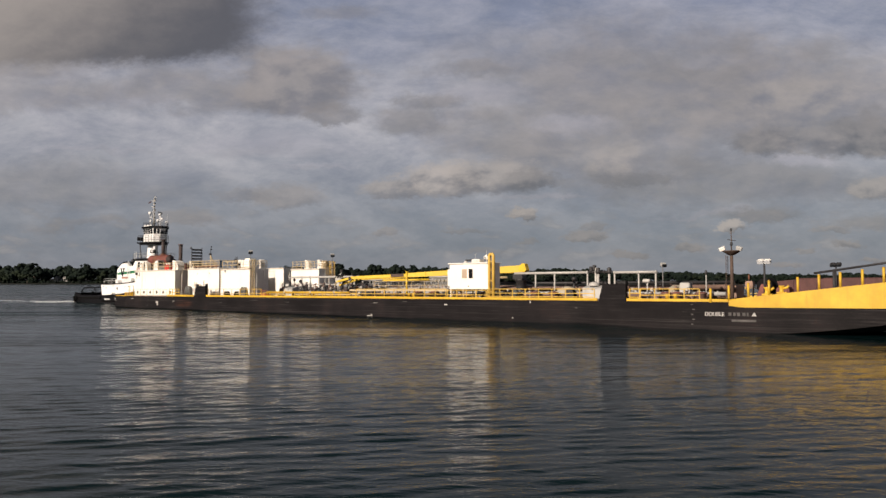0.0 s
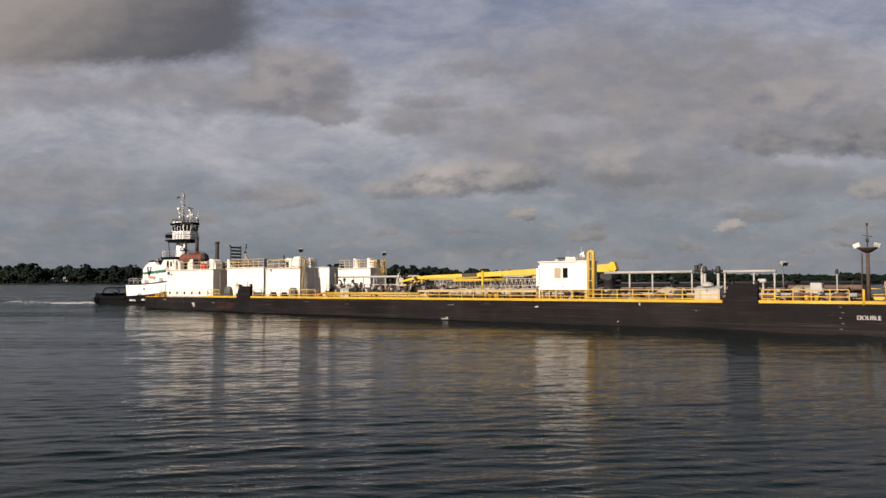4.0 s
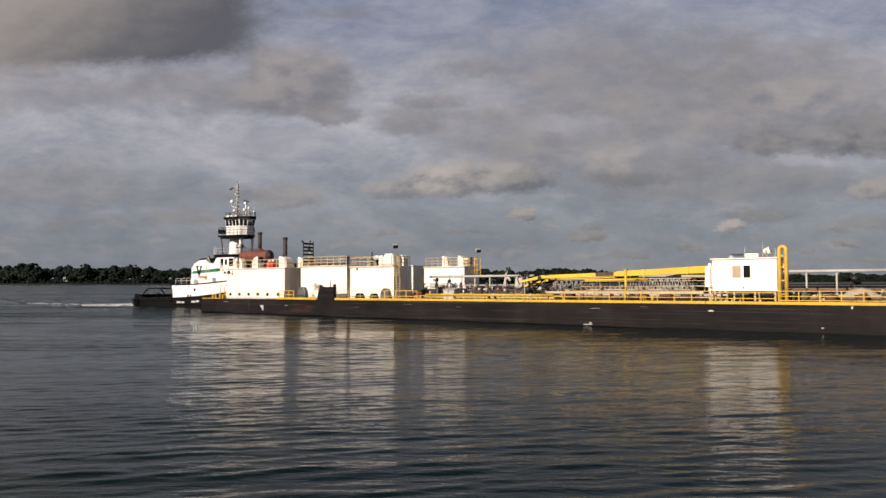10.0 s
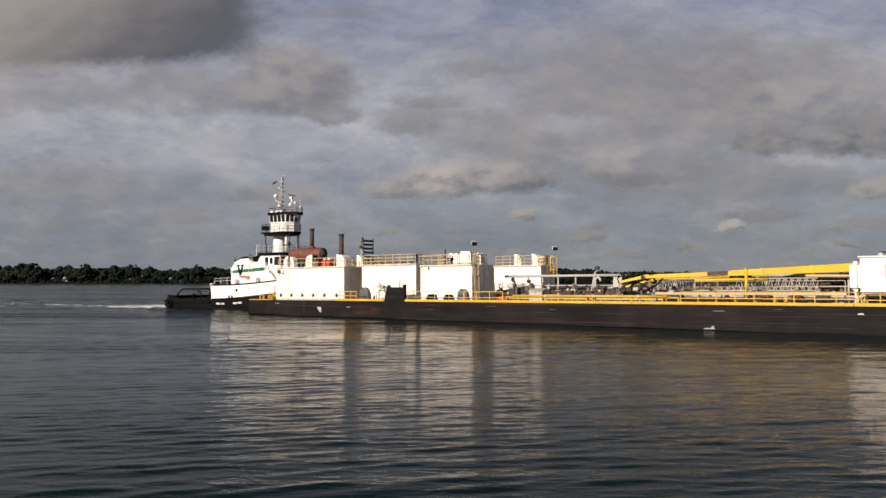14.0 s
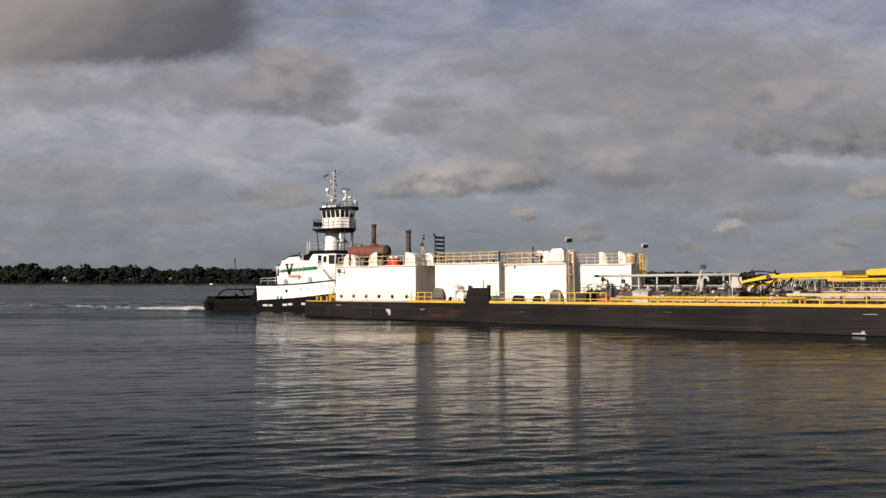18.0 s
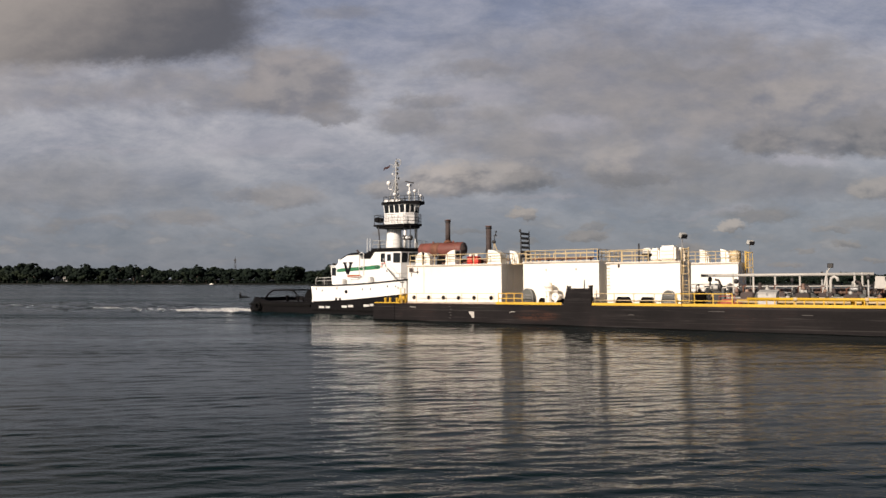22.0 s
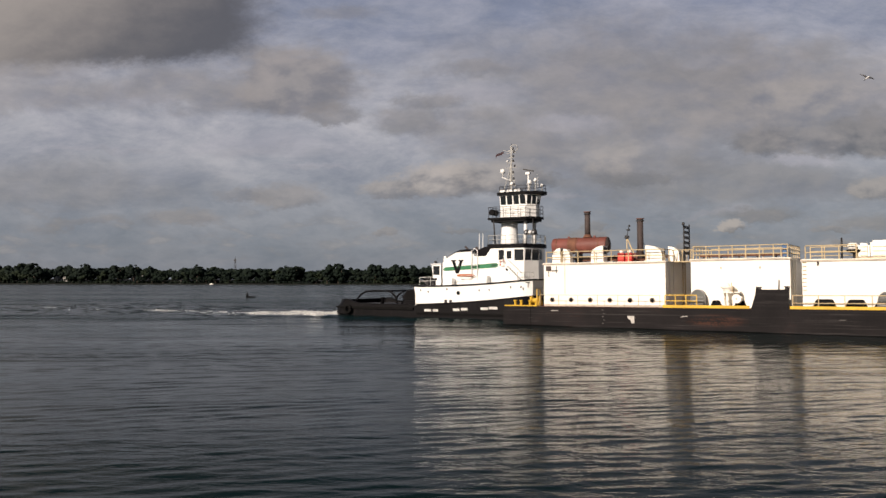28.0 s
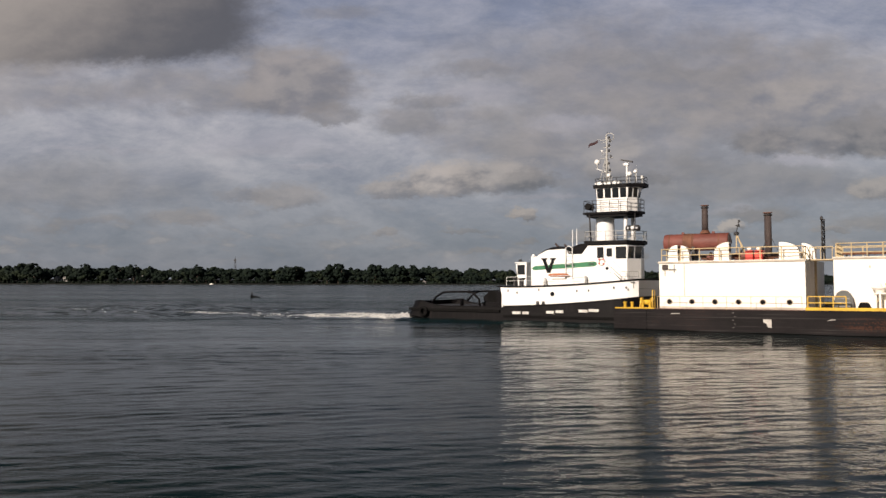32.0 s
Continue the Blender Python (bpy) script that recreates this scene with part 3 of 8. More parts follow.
def clump_mesh(name, clumps, material, rng):
    """One mesh of many small uneven leaf clumps: (centre, size)."""
    vs, fs = [], []
    pts, faces = ico()
    for c, s in clumps:
        k = len(vs)
        turn = Euler((rng.random() * 6.3, rng.random() * 6.3, rng.random() * 6.3)).to_matrix()
        for p in pts:
            q = turn @ p
            vs.append((c[0] + q.x * s * rng.uniform(0.55, 1.3), c[1] + q.y * s * rng.uniform(0.55, 1.3), c[2] + q.z * s * rng.uniform(0.45, 1.0)))
        fs.extend([[k + i for i in f] for f in faces])
    me = bpy.data.meshes.new(name)
    me.from_pydata(vs, [], fs)
    me.shade_smooth()
    me.materials.append(material)
    return me


def crown(rng, x, y, z, height, width, count, out):
    """Leaf clumps on the round boughs of one crown."""
    boughs = [(0, 0, 0.62, 0.34)]
    for i in range(5):
        a = rng.random() * 6.283
        boughs.append((math.cos(a) * 0.24, math.sin(a) * 0.24, rng.uniform(0.38, 0.74), rng.uniform(0.18, 0.27)))
    for i in range(count):
        bx, by, bz, br = boughs[i % 6]
        a, c = rng.random() * 6.283, rng.uniform(-0.7, 1.0)
        q = math.sqrt(1 - c * c) * br
        out.append(((x + (bx + math.cos(a) * q) * width, y + (by + math.sin(a) * q) * width, z + height * (bz + 0.9 * br * c)), width * rng.choice((0.10, 0.12, 0.15, 0.18)) * rng.uniform(0.8, 1.2)))


# where houses stand between the trees: place along the bank, how far back, width, depth, eaves
HOUSES = ((-617, 42, 6.5, 9, 10.2, "low pale house among trees on the far bank"), (-603, 42, 7.0, 8, 10.0, "low pale house among trees on the far bank"),
          (-491, 40, 4.6, 9, 12.0, "tall pale gabled house among trees on the far bank"), (-476, 40, 5.6, 9, 12.2, "tall pale gabled house among trees on the far bank"),
          (-407, 20, 3.6, 7, 5.0, "small pale house low on the far bank"), (-29, 10, 5.4, 6, 4.6, "small white boathouse at the water's edge"))


def make_woods():
    rng = random.Random(5)
    out, stems = [], B()
    x = -1250.0
    while x < 1500:
        for row in range(5):
            y = bank_line(x) + 16 + row * 27 + rng.uniform(-10, 14)
            z = bank_rise(x) * (0.35 + 0.2 * row)
            swell = 1 + 0.42 * noise.noise(Vector((x * 0.006, row * 3.0, 1.0))) + 0.34 * noise.noise(Vector((x * 0.03, row * 3.0, 4.0)))
            h = rng.uniform(12.5, 19.5) * swell * (0.62 if row == 0 else 1.0) * (0.86 if x > 250 else 1.0)
            tx = x + rng.uniform(-7, 7)
            if any(abs(tx - o[0]) < 7.0 and y < bank_line(x) + o[1] + 12 for o in HOUSES):
                continue
            crown(rng, tx, y, z, h, h * rng.uniform(0.95, 1.45), 54, out)
            if row == 0 and rng.random() < 0.5:
                rod(stems, (x, y, z - 1), (x, y, z + h * 0.45), 0.5, 0.25, n=5)
        x += rng.uniform(6.5, 10)
    # undergrowth along the shore
    x = -1250.0
    while x < 1500:
        y = bank_line(x) + 9 + rng.uniform(0, 8)
        out.append(((x, y, bank_rise(x) * 0.2 + rng.uniform(0.6, 2.6)), rng.uniform(1.6, 3.6)))
        x += rng.uniform(0.8, 2.6)
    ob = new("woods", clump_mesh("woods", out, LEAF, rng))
    tagged(ob, "dark green leafy woods along the far river bank", "trees", kind="stuff")
    tagged(part("tree_trunks", stems, BARK, None), "brown trunks of the far woods on the bank", "trees", kind="stuff")


make_woods()


def make_tree(x, height, width, seed):
    rng = random.Random(seed)
    y = bank_line(x) + 16
    z = bank_rise(x) * 0.3
    t = thing("tree", (x, y, z), "tall broad leafy tree standing out above the far woods", "tree", "tall trees on the bank", aboard=False)
    bm = B()
    rod(bm, (x, y, z - 1), (x, y, z + height * 0.5), width * 0.05, width * 0.02, n=7)
    for i in range(6):
        a = i * 1.05 + rng.random()
        rod(bm, (x, y, z + height * (0.25 + 0.04 * i)), (x + math.cos(a) * width * 0.3, y + math.sin(a) * width * 0.3, z + height * (0.5 + 0.05 * i)), width * 0.02, width * 0.006, n=5)
    part("trunk", bm, BARK, t)
    out = []
    crown(rng, x - x, 0, 0, height, width, 90, out)
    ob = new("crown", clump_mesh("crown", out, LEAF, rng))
    ob.parent = t


for i, (tx, th_, tw) in enumerate(((-505, 26, 24), (-480, 27, 22), (-560, 29, 26), (-230, 25, 20), (-158, 28, 22), (-178, 27, 20), (-105, 25, 22), (-70, 28, 26),
                                   (-48, 26, 22), (-380, 26, 22), (-640, 28, 24))):
    make_tree(tx, th_ * 1.13, tw, 40 + i)


def make_house(x, back, w, d, eaves, label):
    y = bank_line(x) + back
    z = 1.2 if back < 14 else 1.6 + (back - 14) / 56 * (bank_rise(x) * 0.7 - 1.6)
    t = thing("house", (x, y, z), label, "house", "houses on the far bank", aboard=False)
    part("wall", slab(B(), ((x - w / 2, z - 0.8), (x + w / 2, z - 0.8), (x + w / 2, eaves), (x, eaves + w * 0.42), (x - w / 2, eaves)), "y", y, y + d), SIDING, t, "pale gable wall")
    for sx in (-1, 1):
        part("roof", slab(B(), ((x, eaves + w * 0.43), (x, eaves + w * 0.43 + 0.3), (x + sx * (w / 2 + 0.5), eaves - 0.1), (x + sx * (w / 2 + 0.5), eaves - 0.4)), "y", y - 0.4, y + d + 0.4), ROOFING, t, "grey shingled roof slope")
    for i in range(2):
        wx = x - w / 4 + w * i / 2
        win = part("window", box(B(), (wx - 0.6, y - 0.10, eaves - 2.2), (wx + 0.6, y + 0.05, eaves - 0.8), 0.03), WHITE, t)
        part("pane", box(B(), (wx - 0.45, y - 0.14, eaves - 2.05), (wx + 0.45, y - 0.11, eaves - 0.95)), GLASS, win)


for row in HOUSES:
    make_house(*row)


def make_motor_boat(x):
    """A small white boat moored by the far bank."""
    y = bank_line(x) - 9
    t = thing("motor_boat", (x, y, 0), "small white motor boat moored by the far bank", "boat", aboard=False)
    part("hull", slab(B(), ((x - 2.6, -0.3), (x + 2.2, -0.3), (x + 3.2, 1.1), (x - 2.7, 0.9)), "y", y - 0.9, y + 0.9), WHITE, t)
    part("cabin", slab(B(), ((x - 0.9, 0.95), (x + 1.3, 1.0), (x + 0.7, 2.0), (x - 0.8, 2.0)), "y", y - 0.7, y + 0.7), WHITE, t)
    part("windscreen", slab(B(), ((x + 0.95, 1.2), (x + 1.25, 1.2), (x + 0.85, 1.85), (x + 0.75, 1.85)), "y", y - 0.72, y + 0.72), GLASS, t)


make_motor_boat(-350)


def make_radio_tower(x):
    y, z = bank_line(x) + 120, 6
    t = thing("radio_tower", (x, y, z), "grey steel lattice radio tower rising above far woods", "tower", aboard=False)
    for sx, sy in ((-1, -1), (1, -1), (0, 1)):
        part("leg", rod(B(), (x + sx * 2.0, y + sy * 1.6, z), (x + sx * 0.9, y + sy * 0.8, z + 37), 0.3, n=6), DARK, t)
    for i in range(9):
        zz, s = z + i * 4, 2.0 - 0.12 * i
        part("brace", rod(B(), (x - s, y - s * 0.8, zz), (x + s, y - s * 0.8, zz + 4), 0.16, n=5), DARK, t)
        part("brace", rod(B(), (x + s, y - s * 0.8, zz), (x - s, y - s * 0.8, zz + 4), 0.16, n=5), DARK, t)
    part("head_frame", box(B(), (x - 1.5, y - 1.2, z + 33.5), (x + 1.5, y - 0.9, z + 36), 0.1), DARK, t)
    part("antenna", rod(B(), (x, y, z + 36), (x, y, z + 41), 0.2, n=6), DARK, t)


make_radio_tower(-348)


# ---- the barge ----
BEAM, LONG = 17.0, 119.5


def bow_half(u):
    """Half the barge's beam at u metres from its stern."""
    if u <= 104:
        return BEAM / 2
    k = min(1.0, (u - 104) / (LONG - 104))
    return BEAM / 2 * math.sqrt(max(0.0, 1 - (0.86 * k) ** 2.6))


def bow_top(u):
    return 2.02 + max(0.0, u - 101) * 0.118 if u < 113 else 3.44 + (u - 113) * 0.08


barge = thing("tank_barge", (0, 0, 0), "long black-hulled tank barge with yellow bow and deck edge, under way", "barge")


def make_hull():
    bm = B()
    stations = [3.0, 20, 40, 60, 80, 98, 102] + [104 + 1.3 * i for i in range(12)] + [LONG]
    rows = []
    for u in stations:
        hb = bow_half(u)
        k = max(0.0, (u - 101) / (LONG - 101))
        e = max(0.0, u - 104.0)
        zk = -1.9 if u < 104 else -0.75 + 0.06 * e + 0.006 * e * e
        zb = zk - (0.5 if u < 104 else 0.22 + 0.02 * e)
        inset = 0.12 * e
        m = BEAM / 2
        rows.append([bm.verts.new(p) for p in ((u, m - hb, DK), (u, m - hb, min(zk, DK - 0.1)), (u, m - hb + inset + 0.4, zb), (u, m + hb - inset - 0.4, zb), (u, m + hb, min(zk, DK - 0.1)), (u, m + hb, DK))])
    for a, b in zip(rows, rows[1:]):
        for i in range(6):
            bm.faces.new((a[i], a[(i + 1) % 6], b[(i + 1) % 6], b[i]))
    bm.faces.new(rows[0])
    bm.faces.new(list(reversed(rows[-1])))
    bmesh.ops.recalc_face_normals(bm, faces=bm.faces)
    for y0, y1 in ((0.0, 4.0), (13.0, 17.0)):
        box(bm, (0.0, y0, -2.4), (3.0, y1, DK), 0.06)
    part("hull", bm, HULL, barge, "scraped dark grey hull with faint rust and rub marks")
    plan = [(u, BEAM / 2 - bow_half(u) + 0.06) for u in stations] + [(u, BEAM / 2 + bow_half(u) - 0.06) for u in reversed(stations)]
    part("deck", slab(B(), plan, "z", DK, DK + 0.012), DECK, barge, "red-brown painted steel deck")
    for y0, y1 in ((0.05, 3.95), (13.05, 16.95)):
        part("wing_deck", box(B(), (0.05, y0, DK + 0.001), (2.99, y1, DK + 0.014)), DECK, barge)
    # yellow bow plating above the black
    for side in (-1, 1):
        bm = B()
        us = [101.0 + 1.0 * i for i in range(19)]
        outer, inner = [], []
        for u in us:
            y = BEAM / 2 + side * bow_half(u)
            low = 1.36 + 0.005 * (u - 101)
            top = bow_top(u)
            off = side * 0.045
            outer.append((bm.verts.new((u, y + off, low if u > 101.5 else 1.5)), bm.verts.new((u, y + off, top if u > 101.5 else top - 0.12))))
            inner.append((bm.verts.new((u, y - side * 0.10, low + 0.02)), bm.verts.new((u, y - side * 0.10, top))))
        for i in range(len(us) - 1):
            bm.faces.new((outer[i][0], outer[i + 1][0], outer[i + 1][1], outer[i][1]))
            bm.faces.new((outer[i][1], outer[i + 1][1], inner[i + 1][1], inner[i][1]))
            bm.faces.new((outer[i][0], outer[i + 1][0], inner[i + 1][0], inner[i][0]))
        bm.faces.new((outer[0][0], outer[0][1], inner[0][1], inner[0][0]))
        bm.faces.new((outer[-1][0], outer[-1][1], inner[-1][1], inner[-1][0]))
        bmesh.ops.recalc_face_normals(bm, faces=bm.faces)
        part("bow_bulwark", bm, YELLOW, barge, "bright yellow bow bulwark plating")
        bm = B()
        lining = []
        for u in us:
            y = BEAM / 2 + side * (bow_half(u) - 0.13)
            lining.append([bm.verts.new(p) for p in ((u, y, DK + 0.02), (u, y, bow_top(u) - 0.03), (u, y - side * 0.03, bow_top(u) - 0.03), (u, y - side * 0.03, DK + 0.02))])
        for a, b in zip(lining, lining[1:]):
            for i in range(4):
                bm.faces.new((a[i], a[(i + 1) % 4], b[(i + 1) % 4], b[i]))
        bmesh.ops.recalc_face_normals(bm, faces=bm.faces)
        part("bulwark_lining", bm, RUST_RED, barge, "red-brown painted inner face of the bulwark")
    # yellow coaming along both deck edges
    part("coaming", box(B(), (0.15, 0.02, DK + 0.013), (3.6, 0.14, DK + 0.12), 0.02), YELLOW, barge, "chipped yellow deck-edge coaming")
    for a, b in ((15.55, 22.7), (25.75, 34.0), (34.03, 52.0), (52.03, 70.0), (70.03, 88.75), (91.7, 100.95)):
        part("coaming", box(B(), (a, 0.02, DK + 0.013), (b, 0.14, DK + 0.26), 0.02), YELLOW, barge, "chipped yellow deck-edge coaming")
        part("deck_strip", box(B(), (a, 0.145, DK + 0.013), (b, 0.75, DK + 0.03)), YELLOW, barge)
    for a, b in ((0.15, 50.0), (50.03, 100.9)):
        part("coaming", box(B(), (a, BEAM - 0.14, DK + 0.013), (b, BEAM - 0.02, DK + 0.34), 0.02), YELLOW, barge)
    # raised black fairlead plates on the sides
    for a, b in ((22.75, 25.7), (88.8, 91.65)):
        for y0, y1 in ((-0.03, 0.42), (BEAM - 0.42, BEAM + 0.03)):
            pl = part("fairlead_plate", slab(B(), ((a, DK - 0.3), (b, DK - 0.3), (b, 3.36), (a + 0.72, 3.36), (a + 0.45, 3.05)), "y", y0, y1), HULL, barge, "black raised fairlead plate with slanted edge")
            part("roller", turned(B(), (a + 0.75, (y0 + y1) / 2, 3.36), ((0.16, 0), (0.13, 0.05), (0.11, 0.12), (0.15, 0.18), (0.15, 0.22)), n=10), DARK, pl)
            part("roller", turned(B(), (b - 0.18, (y0 + y1) / 2, 3.36), ((0.16, 0), (0.13, 0.05), (0.11, 0.14), (0.17, 0.22), (0.17, 0.28)), n=10), DARK, pl)
            part("ear", slab(B(), ((a + 0.42, 3.02), (a + 0.78, 3.30), (a + 0.50, 3.62)), "y", y0 + 0.08, y1 - 0.08), HULL, pl)
            part("ear", slab(B(), ((b - 0.16, 3.2), (b + 0.02, 3.2), (b + 0.06, 3.66)), "y", y0 + 0.08, y1 - 0.08), HULL, pl)
            part("horn", rod(B(), (b - 0.75, (y0 + y1) / 2, 3.3), (b - 0.72, (y0 + y1) / 2, 4.15 if a < 50 else 3.5), 0.06, 0.045, n=7), DARK, pl)
    # scars and marks on the hull
    flake, bar = ((-1, -1), (1, -1), (0.8, 1), (-0.7, 1)), ((-1, -1), (1, -1), (1, 1), (-1, 1))
    for u, w, lx, lz, poly in ((12.72, 0.72, 0.6, 0.62, ((-1, 1), (1, 1), (1, -1), (0.2, -1), (-0.1, -0.1), (-0.8, 0.3))), (58.97, -0.12, 0.9, 0.26, ((-1, -0.6), (-0.4, -0.4), (0.2, -0.5), (0.4, 1), (0.8, 0.7), (0.7, -0.2), (1, -1), (-1, -1))),
                               (70.49, 1.22, 0.42, 0.12, flake), (59.7, 1.28, 0.95, 0.06, ((-1, -1), (1, 0), (1, 1), (-0.4, 0.4))), (81.33, 1.62, 0.1, 0.22, bar), (17.37, 1.05, 0.6, 0.14, ((-1, -1), (0.1, 0.2), (1, 0.2), (0.9, 1), (-0.2, 0.9))),
                               (79.2, 0.0, 0.14, 0.1, bar), (5.42, 1.42, 0.8, 0.07, flake), (37.0, 1.4, 1.3, 0.04, flake), (44.0, 1.2, 0.8, 0.04, flake), (29.5, 1.0, 0.5, 0.05, flake), (64.5, 1.5, 0.7, 0.035, flake), (86.5, 1.1, 0.2, 0.08, flake)):
        part("scar", slab(B(), [(u + x * lx / 2 * 1.1, w + z * lz / 2 * 1.05) for x, z in poly], "y", -0.006, 0.004), FAINT if poly is flake and u > 20 and u != 70.49 else BARE, barge, "bare pale scar in the hull paint")
    for i in range(5):
        part("draft_mark", box(B(), (97.72 + 0.14 * (i % 2), -0.006, 1.52 - i * 0.42), (97.93 + 0.14 * (i % 2), 0.004, 1.60 - i * 0.42)), FAINT, barge)
        part("draft_mark", box(B(), (10.05 + 0.12 * (i % 2), -0.006, 1.50 - i * 0.3), (10.2 + 0.12 * (i % 2), 0.004, 1.57 - i * 0.3)), FAINT, barge)
    # black band along the waterline, its top edge uneven
    bm = B()
    prev = None
    for i in range(141):
        u = 0.0 + 0.74 * i
        top = 0.05 - 0.00654 * u - 0.07 * max(0.0, u - 97) + 0.07 * noise.noise(Vector((u * 0.16, 0, 0))) + 0.03 * noise.noise(Vector((u * 0.7, 5, 0)))
        now = [bm.verts.new(p) for p in ((u, -0.008, top), (u, -0.012, top - 1.0), (u, 0.004, top - 1.0), (u, 0.004, top))]
        if prev:
            for k in range(4):
                bm.faces.new((prev[k], prev[(k + 1) % 4], now[(k + 1) % 4], now[k]))
        else:
            bm.faces.new(now)
        prev = now
    bm.faces.new(list(reversed(prev)))
    bmesh.ops.recalc_face_normals(bm, faces=bm.faces)
    part("wet_band", bm, WATERLINE, barge, "black band at the waterline")


make_hull()


def lettering(text, x, z, size, y, parent, material, width=1.0):
    cu = bpy.data.curves.new("letters", "FONT")
    cu.body, cu.size, cu.extrude = text, size, 0.004
    tmp = bpy.data.objects.new("letters", cu)
    scene.collection.objects.link(tmp)
    me = bpy.data.meshes.new_from_object(tmp.evaluated_get(bpy.context.evaluated_depsgraph_get()))
    bpy.data.objects.remove(tmp)
    me.transform(Matrix.Translation((x, y, z)) @ Matrix.Diagonal((width, 1, 1, 1)) @ Matrix.Rotation(radians(90), 4, "X"))
    me.materials.clear()
    me.materials.append(material)
    ob = new("lettering", me)
    ob.parent = parent
    return ob


for shift in (0.0, 0.03):
    lettering("DOUBLE", 98.93 + shift, 0.62, 0.47, -0.012 - 0.001 * shift, barge, WORN_MARK, 0.92)
for i, (x0, x1) in enumerate(((100.95, 101.2), (101.35, 101.55), (101.65, 101.9), (102.1, 102.35), (102.45, 102.6))):
    part("faded_bar", box(B(), (x0, -0.008, 0.66), (x1, 0.004, 0.93)), FAINT, barge)
part("white_bar", slab(B(), ((102.85, 0.66), (103.25, 0.66), (103.05, 0.98)), "y", -0.05, 0.004), WORN_MARK, barge)
part("faded_bar", box(B(), (101.2, -0.008, 0.18), (103.2, 0.004, 0.36)), FAINT, barge)


# ---- railings ----
def railing(points, height, bars, gap, material, label, r=0.042, group="deck railings", name="railing"):
    """A railing along a line of points on the barge; bars: how far up each rail runs, as shares of the height."""
    t = thing(name, points[0], label, "railing", group)
    for p, q in zip(points, points[1:]):
        p, q = Vector(p), Vector(q)
        n = max(1, round((q - p).length / gap))
        for i in range(n + 1):
            if i == 0 and p != Vector(points[0]):
                continue
            a = p.lerp(q, i / n)
            part("post", rod(B(), a, a + Vector((0, 0, height)), r * 1.15, n=6), material, t)
        for b in bars:
            part("rail", rod(B(), p + Vector((0, 0, height * b)), q + Vector((0, 0, height * b)), r, n=6), material, t)
    return t


YL = "yellow painted steel railing along the barge deck edge"
railing([(3.9, 0.12, DK), (15.3, 0.12, DK)], 1.08, (1.0,), 1.9, CREAM, "pale cream railing in front of a white deck house", r=0.022)
railing([(15.7, 0.3, DK), (18.4, 0.3, DK)], 1.1, (1.0, 0.55), 0.9, RAIL_Y, YL, r=0.045)
railing([(25.95, 0.3, DK), (33.4, 0.3, DK)], 1.1, (1.0, 0.45), 1.75, CREAM, "pale cream railing in front of a white deck house", r=0.035)
railing([(33.5, 0.3, DK), (38.2, 0.3, DK)], 1.1, (1.0, 0.45), 1.5, RAIL_Y, YL)
railing([(38.6, 0.35, DK), (56.2, 0.35, DK)], 0.58, (1.0,), 1.45, RAIL_Y, "low yellow pipe railing along the barge deck edge", r=0.055)
railing([(56.4, 0.3, DK), (70.3, 0.3, DK)], 1.1, (1.0, 0.5), 1.55, RAIL_Y, YL, r=0.042)
railing([(70.5, 0.3, DK), (75.7, 0.3, DK)], 0.98, (1.0, 0.5), 1.3, RAIL_Y, "yellow railing in front of the control cabin", r=0.042)
railing([(75.9, 0.3, DK), (88.3, 0.3, DK)], 1.1, (1.0, 0.62, 0.32), 1.55, RAIL_Y, YL, r=0.042)
railing([(91.9, 0.3, DK), (92.9, 0.3, DK)], 1.1, (1.0, 0.66, 0.33), 0.9, RAIL_Y, "short yellow railing with three bars by the fairlead", r=0.05)
railing([(92.95, 0.3, DK), (98.4, 0.3, DK)], 1.1, (1.0, 0.5), 1.5, RAIL_Y, YL, r=0.042)
railing([(26.0, BEAM - 0.3, DK), (60.0, BEAM - 0.3, DK)], 1.1, (1.0, 0.5), 2.0, RAIL_Y, "pale yellow railing along the barge's far edge")
railing([(60.2, BEAM - 0.3, DK), (98.5, BEAM - 0.3, DK)], 1.1, (1.0, 0.5), 2.0, RAIL_Y, "pale yellow railing along the barge's far edge")
for u in (99.45, 101.0, 102.6, 104.25, 106.45, 108.0, 109.5, 111.0, 112.4, 114.0, 115.5):
    base = DK if u < 101 else bow_top(u)
    y = BEAM / 2 - bow_half(u) + 0.05
    st = thing("bow_stanchion", (u, y, base), "stout yellow stanchion on the bow bulwark", "stanchion", "bow stanchions")
    part("post", rod(B(), (u, y, base - 0.05), (u, y, base + 1.12), 0.10, n=8), YELLOW, st)
    part("cap", turned(B(), (u, y, base + 1.10), ((0.115, 0), (0.115, 0.03), (0.05, 0.07)), n=8), YELLOW, st)
for u in (104.05, 105.2):
    z = bow_top(u)
    f = thing("roller_fairlead", (u, 0.3, z), "yellow horned roller fairlead on the bow bulwark", "fairlead", "bow fairleads")
    part("base", box(B(), (u - 0.4, 0.06, z - 0.02), (u + 0.4, 0.5, z + 0.12), 0.03), YELLOW, f)
    part("roller", turned(B(), (u - 0.05, 0.3, z + 0.12), ((0.22, 0), (0.16, 0.1), (0.15, 0.35), (0.24, 0.45), (0.24, 0.52)), n=12), YELLOW, f)
    part("horn", pipe(B(), ((u + 0.05, 0.3, z + 0.42), (u + 0.35, 0.3, z + 0.46), (u + 0.5, 0.3, z + 0.62)), 0.1, 8), YELLOW, f)


